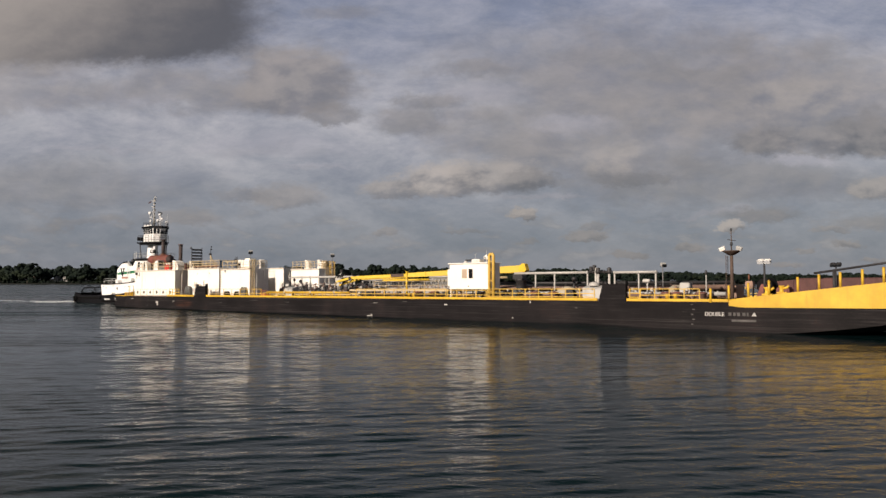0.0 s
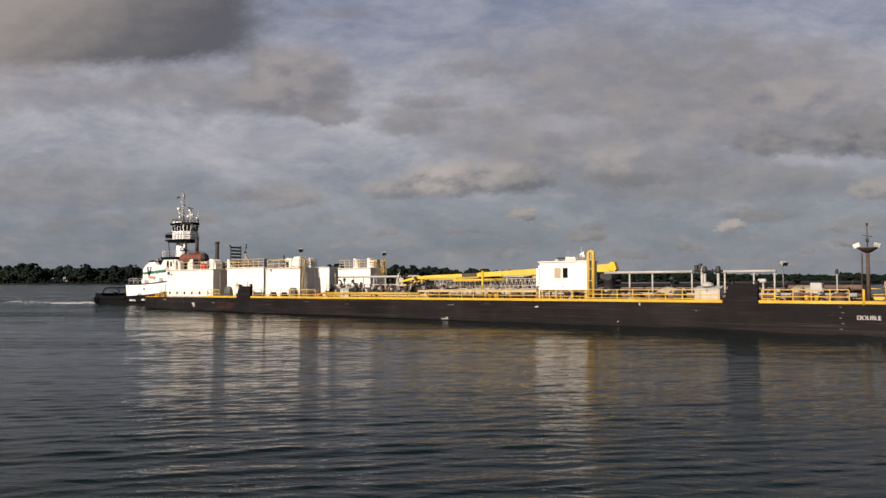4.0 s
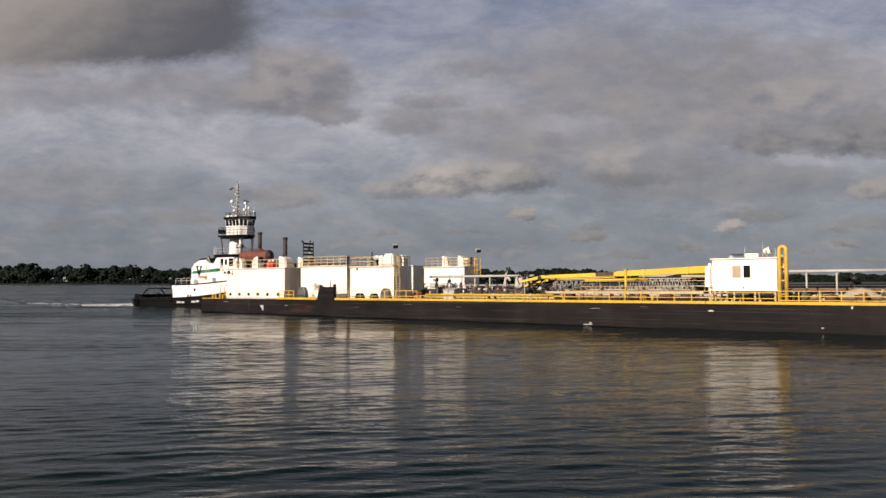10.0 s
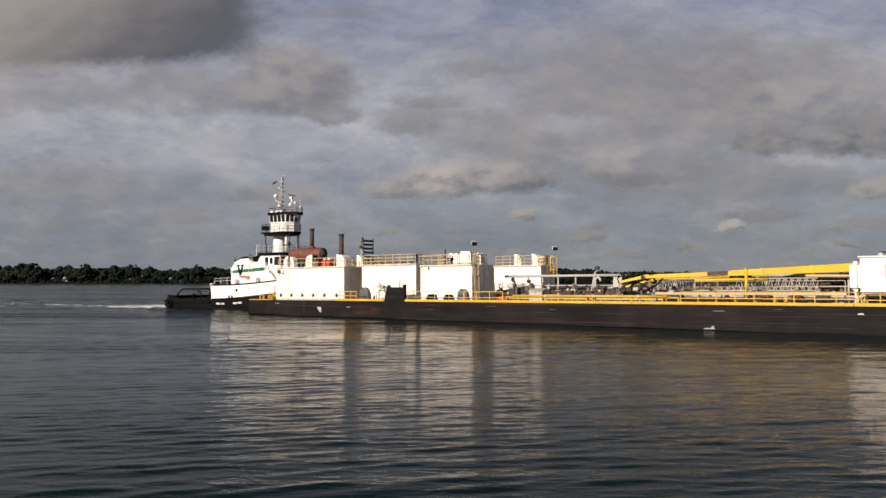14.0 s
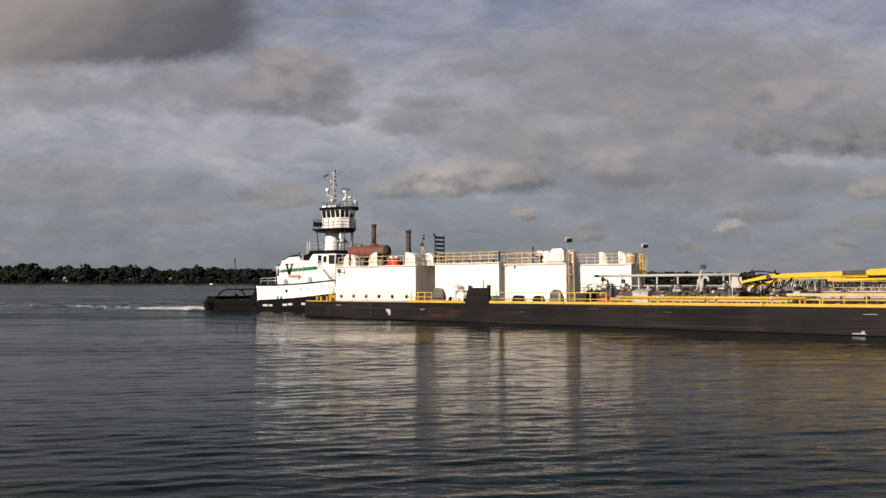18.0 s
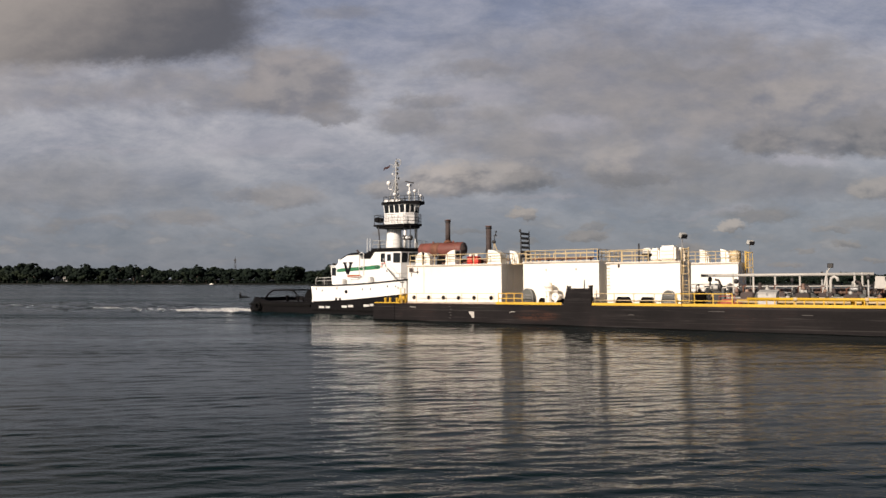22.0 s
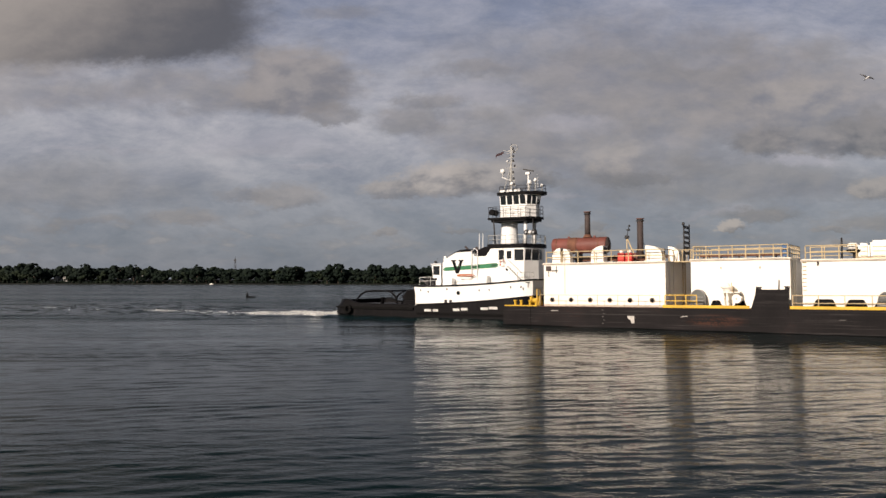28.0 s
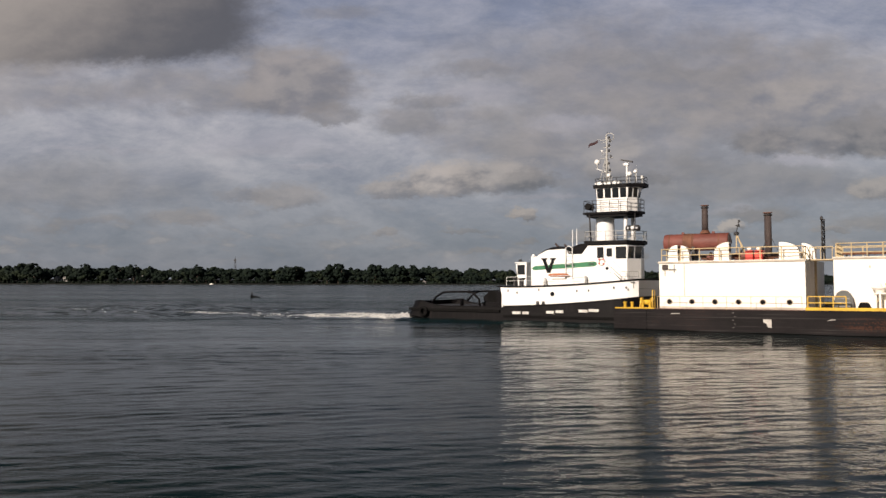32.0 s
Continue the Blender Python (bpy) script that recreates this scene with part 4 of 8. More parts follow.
# ---- white deck houses aft ----
def cowl(base, wide, tall, deep, label="white square cowl vent with rounded hood", flip=1, group="roof vents"):
    """A ventilator with a quarter-round hood."""
    x, y, z = base
    t = thing("vent_cowl", base, label, "ventilator", group)
    prof = [(0, 0), (wide, 0), (wide, tall * 0.45)] + [(wide * math.cos(a) , tall * 0.45 + tall * 0.55 * math.sin(a)) for a in [radians(18 * i) for i in range(1, 5)]] + [(0, tall)]
    if flip < 0:
        prof = [(wide - p, q) for p, q in prof]
    part("hood", slab(B(), [(x + p, z + q) for p, q in prof], "y", y, y + deep), WHITE, t)
    mouth = x - 0.012 if flip > 0 else x + wide + 0.012
    part("mouth", box(B(), (mouth - 0.01, y + deep * 0.15, z + tall * 0.5), (mouth + 0.01, y + deep * 0.85, z + tall * 0.92)), DARK, t)
    part("flange", box(B(), (x - 0.05, y - 0.05, z), (x + wide + 0.05, y + deep + 0.05, z + 0.08), 0.01), WHITE, t)
    return t


def deck_house(name, u0, u1, v0, v1, top, label, seams, arches=(), skirt=0.0, bottom=DK + 0.013):
    """A white steel house: walls, roof edge, seams; arches: (from, to, height) of rounded openings at its foot."""
    t = thing(name, (u0, v0, bottom), label, "deck house", "white deck houses")
    foot = [(u0, bottom)]
    for a, b, h in arches:
        foot.append((a, bottom))
        slope = min(0.36, (b - a) * 0.26)
        foot += [(a + slope * 0.85, bottom + h * 0.9), (a + slope * 1.2, bottom + h), (b - slope * 1.2, bottom + h), (b - slope * 0.85, bottom + h * 0.9)]
        foot.append((b, bottom))
    foot.append((u1, bottom))
    part("front_wall", slab(B(), foot + [(u1, top), (u0, top)], "y", v0, v0 + 0.08), WHITE, t)
    bm = box(B(), (u1 - 0.08, v0 + 0.081, bottom), (u1, v1, top))
    part("bow_wall", bm, WHITE, t)
    part("aft_wall", box(B(), (u0, v0 + 0.081, bottom), (u0 + 0.08, v1, top)), WHITE, t)
    part("back_wall", box(B(), (u0 + 0.081, v1 - 0.08, bottom), (u1 - 0.081, v1, top)), WHITE, t)
    # an added black plate behind each arch stands for the shade inside
    for a, b, h in arches:
        part("dark_recess", box(B(), (a - 0.1, v0 + 0.25, bottom), (b + 0.1, v0 + 0.3, bottom + h + 0.2)), BLACK, t)
    part("roof", box(B(), (u0 - 0.06, v0 - 0.06, top), (u1 + 0.06, v1 + 0.06, top + 0.09), 0.02), WHITE, t)
    part("gutter", box(B(), (u0 - 0.1, v0 - 0.10, top - 0.09), (u1 + 0.1, v0 - 0.061, top + 0.05), 0.012), GUTTER, t, "weathered pale gutter along the roof edge")
    for s in seams:
        part("weld_seam", box(B(), (s - 0.02, v0 - 0.012, bottom + 0.7), (s + 0.02, v0 - 0.001, top - 0.12)), WHITE, t)
    for s in [u1 - 0.08 - 0.02]:
        for v in (v0 + 1.2, v0 + 2.4):
            if v < v1 - 0.3:
                part("stiffener", box(B(), (u1 + 0.001, v - 0.04, bottom), (u1 + 0.07, v + 0.04, top - 0.1)), WHITE, t)
    return t


h1 = deck_house("deck_house", 3.72, 15.45, 1.4, 15.6, 5.80, "long white steel deck house over the barge's stern", (6.9, 9.9, 12.7))
part("junction_box", box(B(), (4.0, 1.26, 5.15), (4.5, 1.399, 5.6), 0.02), SOOT, h1, "dark weathered junction box")
for x0, x1, z0, z1 in ((4.55, 5.2, 5.1, 5.2), (4.2, 4.26, 4.6, 5.1), (5.0, 5.06, 4.9, 5.6)):
    part("cable", box(B(), (x0, 1.36, z0), (x1, 1.399, z1)), DARK, h1)
part("panel_edge", box(B(), (5.86, 1.375, 2.8), (5.92, 1.399, 5.7)), GUTTER, h1)
h2 = deck_house("deck_house", 17.4, 25.5, 2.4, 9.2, 5.93, "white steel deck house with arched openings at its foot", (20.1, 22.8), ((18.95, 20.1, 0.62), (20.9, 22.1, 0.60)))
h3 = deck_house("deck_house", 26.45, 33.35, 2.0, 5.25, 5.70, "white steel deck house with three arched foot openings", (28.9, 31.2), ((27.1, 29.0, 0.78), (29.45, 31.2, 0.76), (31.45, 33.25, 0.66)))
deck_house("deck_house", 29.45, 35.8, 12.6, 15.8, 5.78, "smaller white deck house on the barge's far side", (32.3, 34.0))
deck_house("deck_house", 19.5, 27.6, 12.6, 15.8, 6.02, "white deck house behind the others on the far side", (22.0, 25.0))
# rounded grey covers against the foot of two houses
for x0, x1, y, tall, lab in ((17.5, 18.75, 1.75, 1.55, "dark grey rounded reel cover with slats by the house"), (31.85, 33.0, 1.4, 1.36, "dark grey rounded machine cover with slats by the house")):
    t = thing("machine_cover", (x0, y, DK + 0.013), lab, "cover", "rounded covers")
    wide, ring = (x1 - x0) / 2, []
    for i in range(13):
        a = radians(15 * i)
        ring.append(((x0 + x1) / 2 + wide * math.cos(a), DK + 0.013 + tall * 0.5 + tall * 0.5 * math.sin(a)))
    prof = [(x0 - 0.08, DK + 0.013), (x1 + 0.08, DK + 0.013)] + ring
    part("cover", slab(B(), prof, "y", y + 0.06, y + 0.62), COVER, t)
    part("rim", pipe(B(), [(p, y + 0.05, q) for p, q in prof[1:]] + [(x0 - 0.08, y + 0.05, DK + 0.013)], 0.04, 6), STEEL, t, "paler rim")
    for k in range(3):
        part("slat", box(B(), (x0 + 0.16, y + 0.01, DK + 0.3 + 0.3 * k), (x1 - 0.16, y + 0.055, DK + 0.35 + 0.3 * k)), STEEL, t)
# round ports low in the stern house wall
for u in (4.58, 6.50, 8.40, 10.30, 12.20, 14.24):
    pt = part("port", turned(B(), (u, 1.399, 2.40), ((0.26, 0.0), (0.26, -0.03), (0.22, -0.045), (0.20, -0.02)), "y", 18), GUTTER, h1)
    part("opening", turned(B(), (u, 1.372, 2.40), ((0.195, 0.0), (0.19, -0.012), (0.05, -0.014)), "y", 18), BLACK, pt)
part("foot_plate", box(B(), (3.72, 1.36, DK + 0.014), (15.42, 1.398, 1.98), 0.008), GUTTER, h1)
bl = thing("roof_locker", (24.9, 2.75, 6.02), "faded blue locker at the corner of a roof railing", "locker")
part("body", box(B(), (24.88, 2.7, 6.08), (25.22, 3.2, 6.98), 0.03), BLUE, bl)
part("lid", box(B(), (24.85, 2.67, 6.98), (25.25, 3.23, 7.04), 0.015), BLUE, bl)
part("foot", box(B(), (24.9, 2.72, 6.02), (25.2, 3.18, 6.08)), DARK, bl)
for v, w, r, m, x0, x1, z0, lab in ((3.3, 6.30, 0.11, RUST, 18.0, 24.6, 6.02, "rusty pipe running along a deck house roof"), (6.2, 6.42, 0.14, PIPE_B, 4.4, 15.0, 5.89, "brown pipe running along the stern house roof"), (3.4, 6.12, 0.09, RUST, 6.9, 13.2, 5.89, "rusty pipe running along the stern house roof")):
    rp_ = thing("roof_pipe", (x0, v, z0), lab, "pipe", "roof pipes")
    part("pipe", rod(B(), (x0, v, w), (x1, v, w), r, n=10), m, rp_)
    for i in range(5):
        u = x0 + 0.3 + (x1 - x0 - 0.6) * i / 4
        part("saddle", box(B(), (u - 0.07, v - r, z0), (u + 0.07, v + r, w - r + 0.02)), DARK, rp_)
        part("flange", turned(B(), (u + 0.5, v, w), ((r, -0.04), (r + 0.07, -0.035), (r + 0.07, 0.035), (r, 0.04)), "x", 10), m, rp_)
for u, v, w, h in ((9.3, 5.0, 1.3, 0.75), (11.2, 5.4, 0.9, 0.95), (6.9, 5.2, 0.8, 0.6)):
    eg = thing("roof_machine", (u, v, 5.89), "small rusty machine among pipes on the roof", "machine", "roof machines")
    part("block", box(B(), (u, v, 6.0), (u + w, v + 0.7, 5.89 + h), 0.06), RUST_RED, eg)
    part("skid", box(B(), (u - 0.1, v - 0.05, 5.89), (u + w + 0.1, v + 0.75, 6.0), 0.01), DARK, eg)
    part("filter", turned(B(), (u + w * 0.4, v + 0.35, 5.89 + h), ((0.12, 0), (0.16, 0.05), (0.14, 0.22), (0.05, 0.26)), n=10), DARK, eg)
# roof railings
CR = "cream painted roof railing of a deck house"
railing([(15.3, 1.6, 5.89), (3.9, 1.6, 5.89), (3.9, 8.0, 5.89)], 1.05, (1.0, 0.5), 1.6, CREAM, CR, group="roof railings")
railing([(15.3, 1.6, 5.89), (15.3, 9.0, 5.89)], 1.05, (1.0, 0.5), 1.6, CREAM, CR, group="roof railings")
railing([(17.6, 8.0, 6.02), (17.6, 2.55, 6.02), (25.3, 2.55, 6.02), (25.3, 8.9, 6.02)], 1.08, (1.0, 0.66, 0.33), 1.15, CREAM, CR, r=0.04, group="roof railings")
railing([(17.6, 9.0, 6.02), (25.3, 9.0, 6.02)], 1.08, (1.0, 0.5), 1.5, CREAM, CR, group="roof railings")
railing([(26.7, 2.15, 5.79), (30.4, 2.15, 5.79)], 1.1, (1.0, 0.5), 1.2, CREAM, CR, group="roof railings")
railing([(33.2, 2.9, 5.79), (33.2, 5.1, 5.79), (26.7, 5.1, 5.79)], 1.1, (1.0, 0.66, 0.33), 1.0, CREAM, CR, r=0.04, group="roof railings")
railing([(29.6, 12.75, 5.87), (35.6, 12.75, 5.87), (35.6, 15.6, 5.87)], 1.1, (1.0, 0.66, 0.33), 1.0, CREAM, CR, r=0.036, group="roof railings")
# ventilators on the roofs
for x, y, z, w, h, d, fl in ((4.36, 2.0, 5.89, 0.82, 1.44, 0.8, -1), (5.45, 2.1, 5.89, 0.70, 1.38, 0.7, 1), (8.28, 2.0, 5.89, 1.20, 1.56, 1.1, -1), (13.42, 2.2, 5.89, 1.5, 1.46, 1.2, 1), (14.9, 4.2, 5.89, 1.0, 1.4, 1.0, 1),
                             (32.65, 4.1, 5.79, 0.5, 1.3, 0.8, 1),
                             (31.9, 13.2, 5.87, 0.9, 1.35, 0.8, 1), (33.75, 14.1, 5.87, 0.85, 1.38, 0.8, 1)):
    cowl((x, y, z), w, h, d, flip=fl)
vt = thing("tank_drum", (35.1, 14.4, 5.87), "cream ribbed upright drum on a deck house roof", "drum")
part("drum", turned(B(), (35.1, 14.4, 5.87), ((0.5, 0), (0.55, 0.05), (0.52, 0.5), (0.55, 0.55), (0.52, 1.1), (0.3, 1.2)), n=18), CREAM, vt)
for k in range(3):
    part("hoop", turned(B(), (35.1, 14.4, 6.05 + 0.35 * k), ((0.54, 0), (0.58, 0.02), (0.54, 0.05)), n=18), WHITE, vt)
for x0, x1, h in ((30.5, 31.3, 1.22), (31.36, 32.8, 1.42)):
    t = thing("vent_box", (x0, 2.4, 5.79), "white rounded ventilator box on a deck house roof", "vent", "roof vent boxes")
    part("casing", box(B(), (x0, 2.42, 5.79), (x1, 3.7, 5.79 + h), 0.16), WHITE, t)
    for k in range(3):
        part("louvre", box(B(), (x0 + 0.14, 2.39, 6.0 + 0.34 * k), (x1 - 0.14, 2.418, 6.05 + 0.34 * k)), CREAM, t)
    part("foot_frame", box(B(), (x0 - 0.04, 2.37, 5.79), (x1 + 0.04, 3.75, 5.86), 0.01), CREAM, t)
vd = thing("rescue_cradle", (30.2, 2.6, 5.79), "dark bowl-shaped cradle with a white float on a roof", "cradle")
part("bowl", turned(B(), (30.2, 2.75, 6.22), ((0.12, 0), (0.42, 0.08), (0.58, 0.2), (0.60, 0.28), (0.5, 0.30)), n=20), BLACK, vd)
part("stand", turned(B(), (30.2, 2.75, 5.79), ((0.3, 0), (0.12, 0.08), (0.1, 0.44)), n=12), DARK, vd)
part("float", turned(B(), (29.72, 2.75, 6.78), ((0.1, 0), (0.24, 0.06), (0.30, 0.3), (0.28, 0.62), (0.12, 0.82)), "x", 16), WHITE, vd, "white rounded float")
part("post", rod(B(), (29.32, 2.75, 5.79), (29.32, 2.75, 7.5), 0.08, 0.07, n=8), DARK, vd)


def stack(u, v, z0, z1, r, label):
    t = thing("exhaust_stack", (u, v, z0), label, "exhaust stack", "exhaust stacks")
    part("pipe", rod(B(), (u, v, z0), (u, v, z1), r, r * 0.94, n=18), SOOT, t)
    part("collar", turned(B(), (u, v, z1 - 0.25), ((r * 0.95, 0), (r * 1.22, 0.02), (r * 1.22, 0.1), (r * 0.95, 0.12)), n=18), DARK, t)
    part("rim", turned(B(), (u, v, z1 - 0.04), ((r * 0.95, 0), (r * 1.3, 0.02), (r * 1.3, 0.07), (r * 0.8, 0.08)), n=18), RUST, t)
    part("foot_flange", turned(B(), (u, v, z0), ((r * 1.6, 0), (r * 1.6, 0.06), (r * 1.05, 0.3)), n=18), RUST, t)
    for a in (0.3, 2.4, 4.5) if z0 < 7 else ():
        part("stay", rod(B(), (u + r * math.cos(a), v + r * math.sin(a), z0 + (z1 - z0) * 0.45), (u + 1.1 * math.cos(a), v + 1.1 * math.sin(a), z0 + 0.02), 0.02, n=5), DARK, t)


stack(7.03, 4.38, 8.38, 10.88, 0.28, "tall sooty steel exhaust stack on the stern deck house")
stack(12.28, 4.3, 5.9, 9.96, 0.30, "rust-brown exhaust stack with a dark collar")

rt = thing("exhaust_silencer", (6.1, 4.4, 5.89), "faded red cylindrical silencer lying on saddles on the roof", "silencer")
part("shell", turned(B(), (3.5, 4.4, 7.63), ((0.15, -0.12), (0.55, -0.08), (0.74, 0.0), (0.77, 0.08), (0.77, 5.50), (0.74, 5.58)), "x", 28), RUST_RED, rt)
part("end_plate", turned(B(), (9.083, 4.4, 7.63), ((0.70, 0.0), (0.70, 0.03), (0.25, 0.05), (0.25, 0.16), (0.1, 0.17)), "x", 24), SOOT, rt, "dark sooty end plate")
for u in (4.0, 6.1, 8.3):
    part("saddle", slab(B(), ((3.7, 5.89), (5.1, 5.89), (5.05, 7.25), (4.8, 6.98), (4.4, 6.86), (4.0, 6.98), (3.75, 7.25)), "x", u - 0.12, u + 0.12), DARK, rt)
    part("band", turned(B(), (u, 4.4, 7.63), ((0.775, -0.05), (0.79, -0.04), (0.79, 0.04), (0.775, 0.05)), "x", 28), RUST, rt)
part("lagging", turned(B(), (5.2, 4.4, 7.63), ((0.78, 0.0), (0.80, 0.05), (0.80, 0.75), (0.78, 0.8)), "x", 28), RUST, rt)
part("lifting_lug", box(B(), (4.95, 4.35, 8.38), (5.2, 4.45, 8.56), 0.02), RUST_RED, rt)
part("lifting_lug", box(B(), (7.6, 4.35, 8.38), (7.85, 4.45, 8.56), 0.02), RUST_RED, rt)

for x in (10.72, 11.46):
    rb = thing("red_locker", (x, 2.5, 5.89), "bright red safety locker with a white lid knob", "locker", "red lockers")
    part("body", box(B(), (x, 2.4, 5.89), (x + 0.62, 3.0, 6.62), 0.04), RED, rb)
    part("lid", box(B(), (x - 0.02, 2.38, 6.62), (x + 0.64, 3.02, 6.70), 0.02), RED, rb)
    part("float", turned(B(), (x + 0.3, 2.7, 6.70), ((0.12, 0), (0.2, 0.1), (0.2, 0.22), (0.1, 0.32)), n=12), WHITE, rb)

ml = thing("signal_mast", (8.1, 12.6, 5.89), "small dark signal mast with pale stays on the roof", "mast")
part("pole", rod(B(), (8.1, 12.6, 5.89), (8.1, 12.6, 8.95), 0.07, 0.05, n=8), CREAM, ml)
part("lantern", turned(B(), (8.1, 12.6, 8.6), ((0.1, 0), (0.24, 0.05), (0.26, 0.22), (0.14, 0.36)), n=12), DARK, ml)
part("arm", rod(B(), (8.1, 12.6, 8.9), (8.35, 12.6, 9.9), 0.05, 0.03, n=6), DARK, ml)
part("horn", turned(B(), (8.2, 12.6, 9.55), ((0.05, -0.15), (0.07, 0.0), (0.13, 0.22)), "x", 12), DARK, ml)
part("cap_lamp", turned(B(), (8.38, 12.6, 9.85), ((0.05, 0), (0.12, 0.05), (0.10, 0.2), (0.03, 0.26)), n=10), DARK, ml)
for dx, dy in ((1.25, 0.0), (0.9, 0.9)):
    part("stay", rod(B(), (8.15, 12.6, 8.6), (8.1 + dx, 12.6 + dy, 5.9), 0.06, n=6), CREAM, ml)

ld = thing("ladder_mast", (16.42, 4.9, 5.9), "dark steel ladder-like antenna mast with broad rungs", "mast")
for v in (3.6, 5.4):
    part("upright", rod(B(), (16.52, v, 5.9), (16.52, v, 9.3), 0.06, n=7), DARK, ld)
for k in range(6):
    part("rung", box(B(), (16.44, 3.6, 6.50 + 0.47 * k), (16.56, 5.4, 6.76 + 0.47 * k), 0.02), DARK, ld)
part("lamp", turned(B(), (16.52, 3.45, 9.1), ((0.1, 0), (0.12, 0.08), (0.12, 0.22), (0.05, 0.3)), n=10), DARK, ld)
gb = thing("roof_gangway", (16.4, 4.9, 5.81), "cream steel gangway bridging two deck house roofs", "gangway")
part("plate", box(B(), (15.52, 3.4, 5.80), (17.33, 6.2, 5.90), 0.01), CREAM, gb)
for v in (3.45, 6.15):
    part("rail", rod(B(), (15.55, v, 6.9), (17.3, v, 6.9), 0.035, n=6), CREAM, gb)
    for u in (15.6, 16.4, 17.25):
        part("post", rod(B(), (u, v, 5.9), (u, v, 6.9), 0.035, n=6), CREAM, gb)


def ladder(u, v, z0, z1, wide, material, label, cage=True, along="x"):
    t = thing("ladder", (u, v, z0), label, "ladder", "fixed ladders")
    d = Vector((wide / 2, 0, 0)) if along == "x" else Vector((0, wide / 2, 0))
    c = Vector((u, v, 0))
    for s in (-1, 1):
        part("stile", rod(B(), c + d * s + Vector((0, 0, z0)), c + d * s + Vector((0, 0, z1)), 0.06, n=7), material, t)
    n = int((z1 - z0) / 0.32)
    for i in range(n):
        part("rung", rod(B(), c - d + Vector((0, 0, z0 + 0.3 + 0.32 * i)), c + d + Vector((0, 0, z0 + 0.3 + 0.32 * i)), 0.025, n=6), material, t)
    if cage:
        out = Vector((0, -1, 0)) if along == "x" else Vector((1, 0, 0))
        for k in range(4):
            z = z1 - 0.15 - 0.75 * k
            part("hoop", pipe(B(), [c + d * (1.3 * math.cos(radians(a))) + out * (0.62 * math.sin(radians(a))) + Vector((0, 0, z)) for a in range(0, 181, 30)], 0.035, 6), material, t)
        for a in (30, 90, 150):
            p = c + d * (1.3 * math.cos(radians(a))) + out * (0.62 * math.sin(radians(a)))
            part("strap", rod(B(), p + Vector((0, 0, z1 - 2.4)), p + Vector((0, 0, z1 - 0.1)), 0.028, n=5), material, t)


ladder(33.75, 2.35, DK + 0.013, 7.0, 0.55, CREAM, "pale yellow caged ladder up a white deck house", cage=True)
ladder(36.05, 14.9, 4.6, 7.0, 0.7, RAIL_Y, "yellow caged ladder on the far deck house", cage=True, along="y")
ladder(15.66, 6.6, DK + 0.013, 7.05, 0.75, CREAM, "cream fixed ladder between two deck houses", cage=False, along="y")


def floodlight(u, v, z0, z1, label, head=0.48, dark=True, twin=False):
    t = thing("floodlight", (u, v, z0), label, "floodlight", "deck floodlights")
    part("pole", rod(B(), (u, v, z0), (u, v, z1), 0.055 if dark else 0.11, 0.045 if dark else 0.08, n=8), STEEL if dark and not twin else DARK, t)
    part("base_plate", box(B(), (u - 0.16, v - 0.16, z0 - 0.01), (u + 0.16, v + 0.16, z0 + 0.05)), DARK, t)
    for s in ((-1, 1) if twin else (1,)):
        hx = u + (head * 0.66 * s if twin else 0.08)
        tilt = Matrix.Translation((hx, v, z1 + 0.05)) @ Euler((radians(22), 0, radians(0 if twin else 48))).to_matrix().to_4x4()
        deep = 0.16 if twin else 0.24
        bm = box(B(), (-head * 0.62, -deep, -head * 0.42), (head * 0.62, deep, head * 0.42), 0.05)
        bmesh.ops.transform(bm, matrix=tilt, verts=bm.verts)
        hd = part("lamp_head", bm, (DARK if twin else GREY) if dark else WHITE, t)
        bm = box(B(), (-head * 0.60, -deep - 0.07, -head * 0.40), (head * 0.60, -deep - 0.002, head * 0.40), 0.02)
        bmesh.ops.transform(bm, matrix=tilt, verts=bm.verts)
        part("lens_frame" if dark and not twin else "lens", bm, DARK if dark else LAMP_GLASS, hd)
        if dark:
            bm = box(B(), (-head * 0.50, -deep - 0.085, -head * 0.32), (head * 0.50, -deep - 0.071, head * 0.32))
            bmesh.ops.transform(bm, matrix=tilt, verts=bm.verts)
            part("lens", bm, GLASS, hd)
    part("bracket", rod(B(), (u - 0.3, v, z1 - 0.12), (u + 0.3, v, z1 - 0.12), 0.03, n=6), DARK, t)


floodlight(33.6, 1.9, 5.75, 7.98, "dark floodlight on a pole by the deck house roof")
floodlight(36.47, 14.6, DK + 0.013, 7.8, "dark floodlight on a tall pole by the far deck house")
floodlight(91.2, 9.0, DK + 0.013, 5.2, "grey floodlight on a pole amidships", 0.4)
floodlight(103.3, 2.0, DK + 0.013, 5.12, "pair of white floodlights on a bow post", 0.42, dark=False, twin=True)
floodlight(108.8, 2.0, DK + 0.013, 4.75, "grey floodlights on a bow post", 0.32, dark=True, twin=True)

# white warping winch in front of the second house
wb = thing("winch", (20.9, 1.8, DK + 0.013), "small white deck winch with a capstan head", "winch")
part("bed_plate", box(B(), (20.1, 1.3, DK + 0.013), (22.0, 2.2, DK + 0.10), 0.02), WHITE, wb)
for x0, x1 in ((20.28, 20.42), (20.58, 20.72)):
    for v in (1.4, 2.0):
        part("leg", box(B(), (x0, v, DK + 0.101), (x1, v + 0.1, 3.06), 0.015), WHITE, wb)
part("cross_bar", box(B(), (20.43, 1.42, 2.50), (20.57, 1.48, 2.62), 0.01), CREAM, wb)
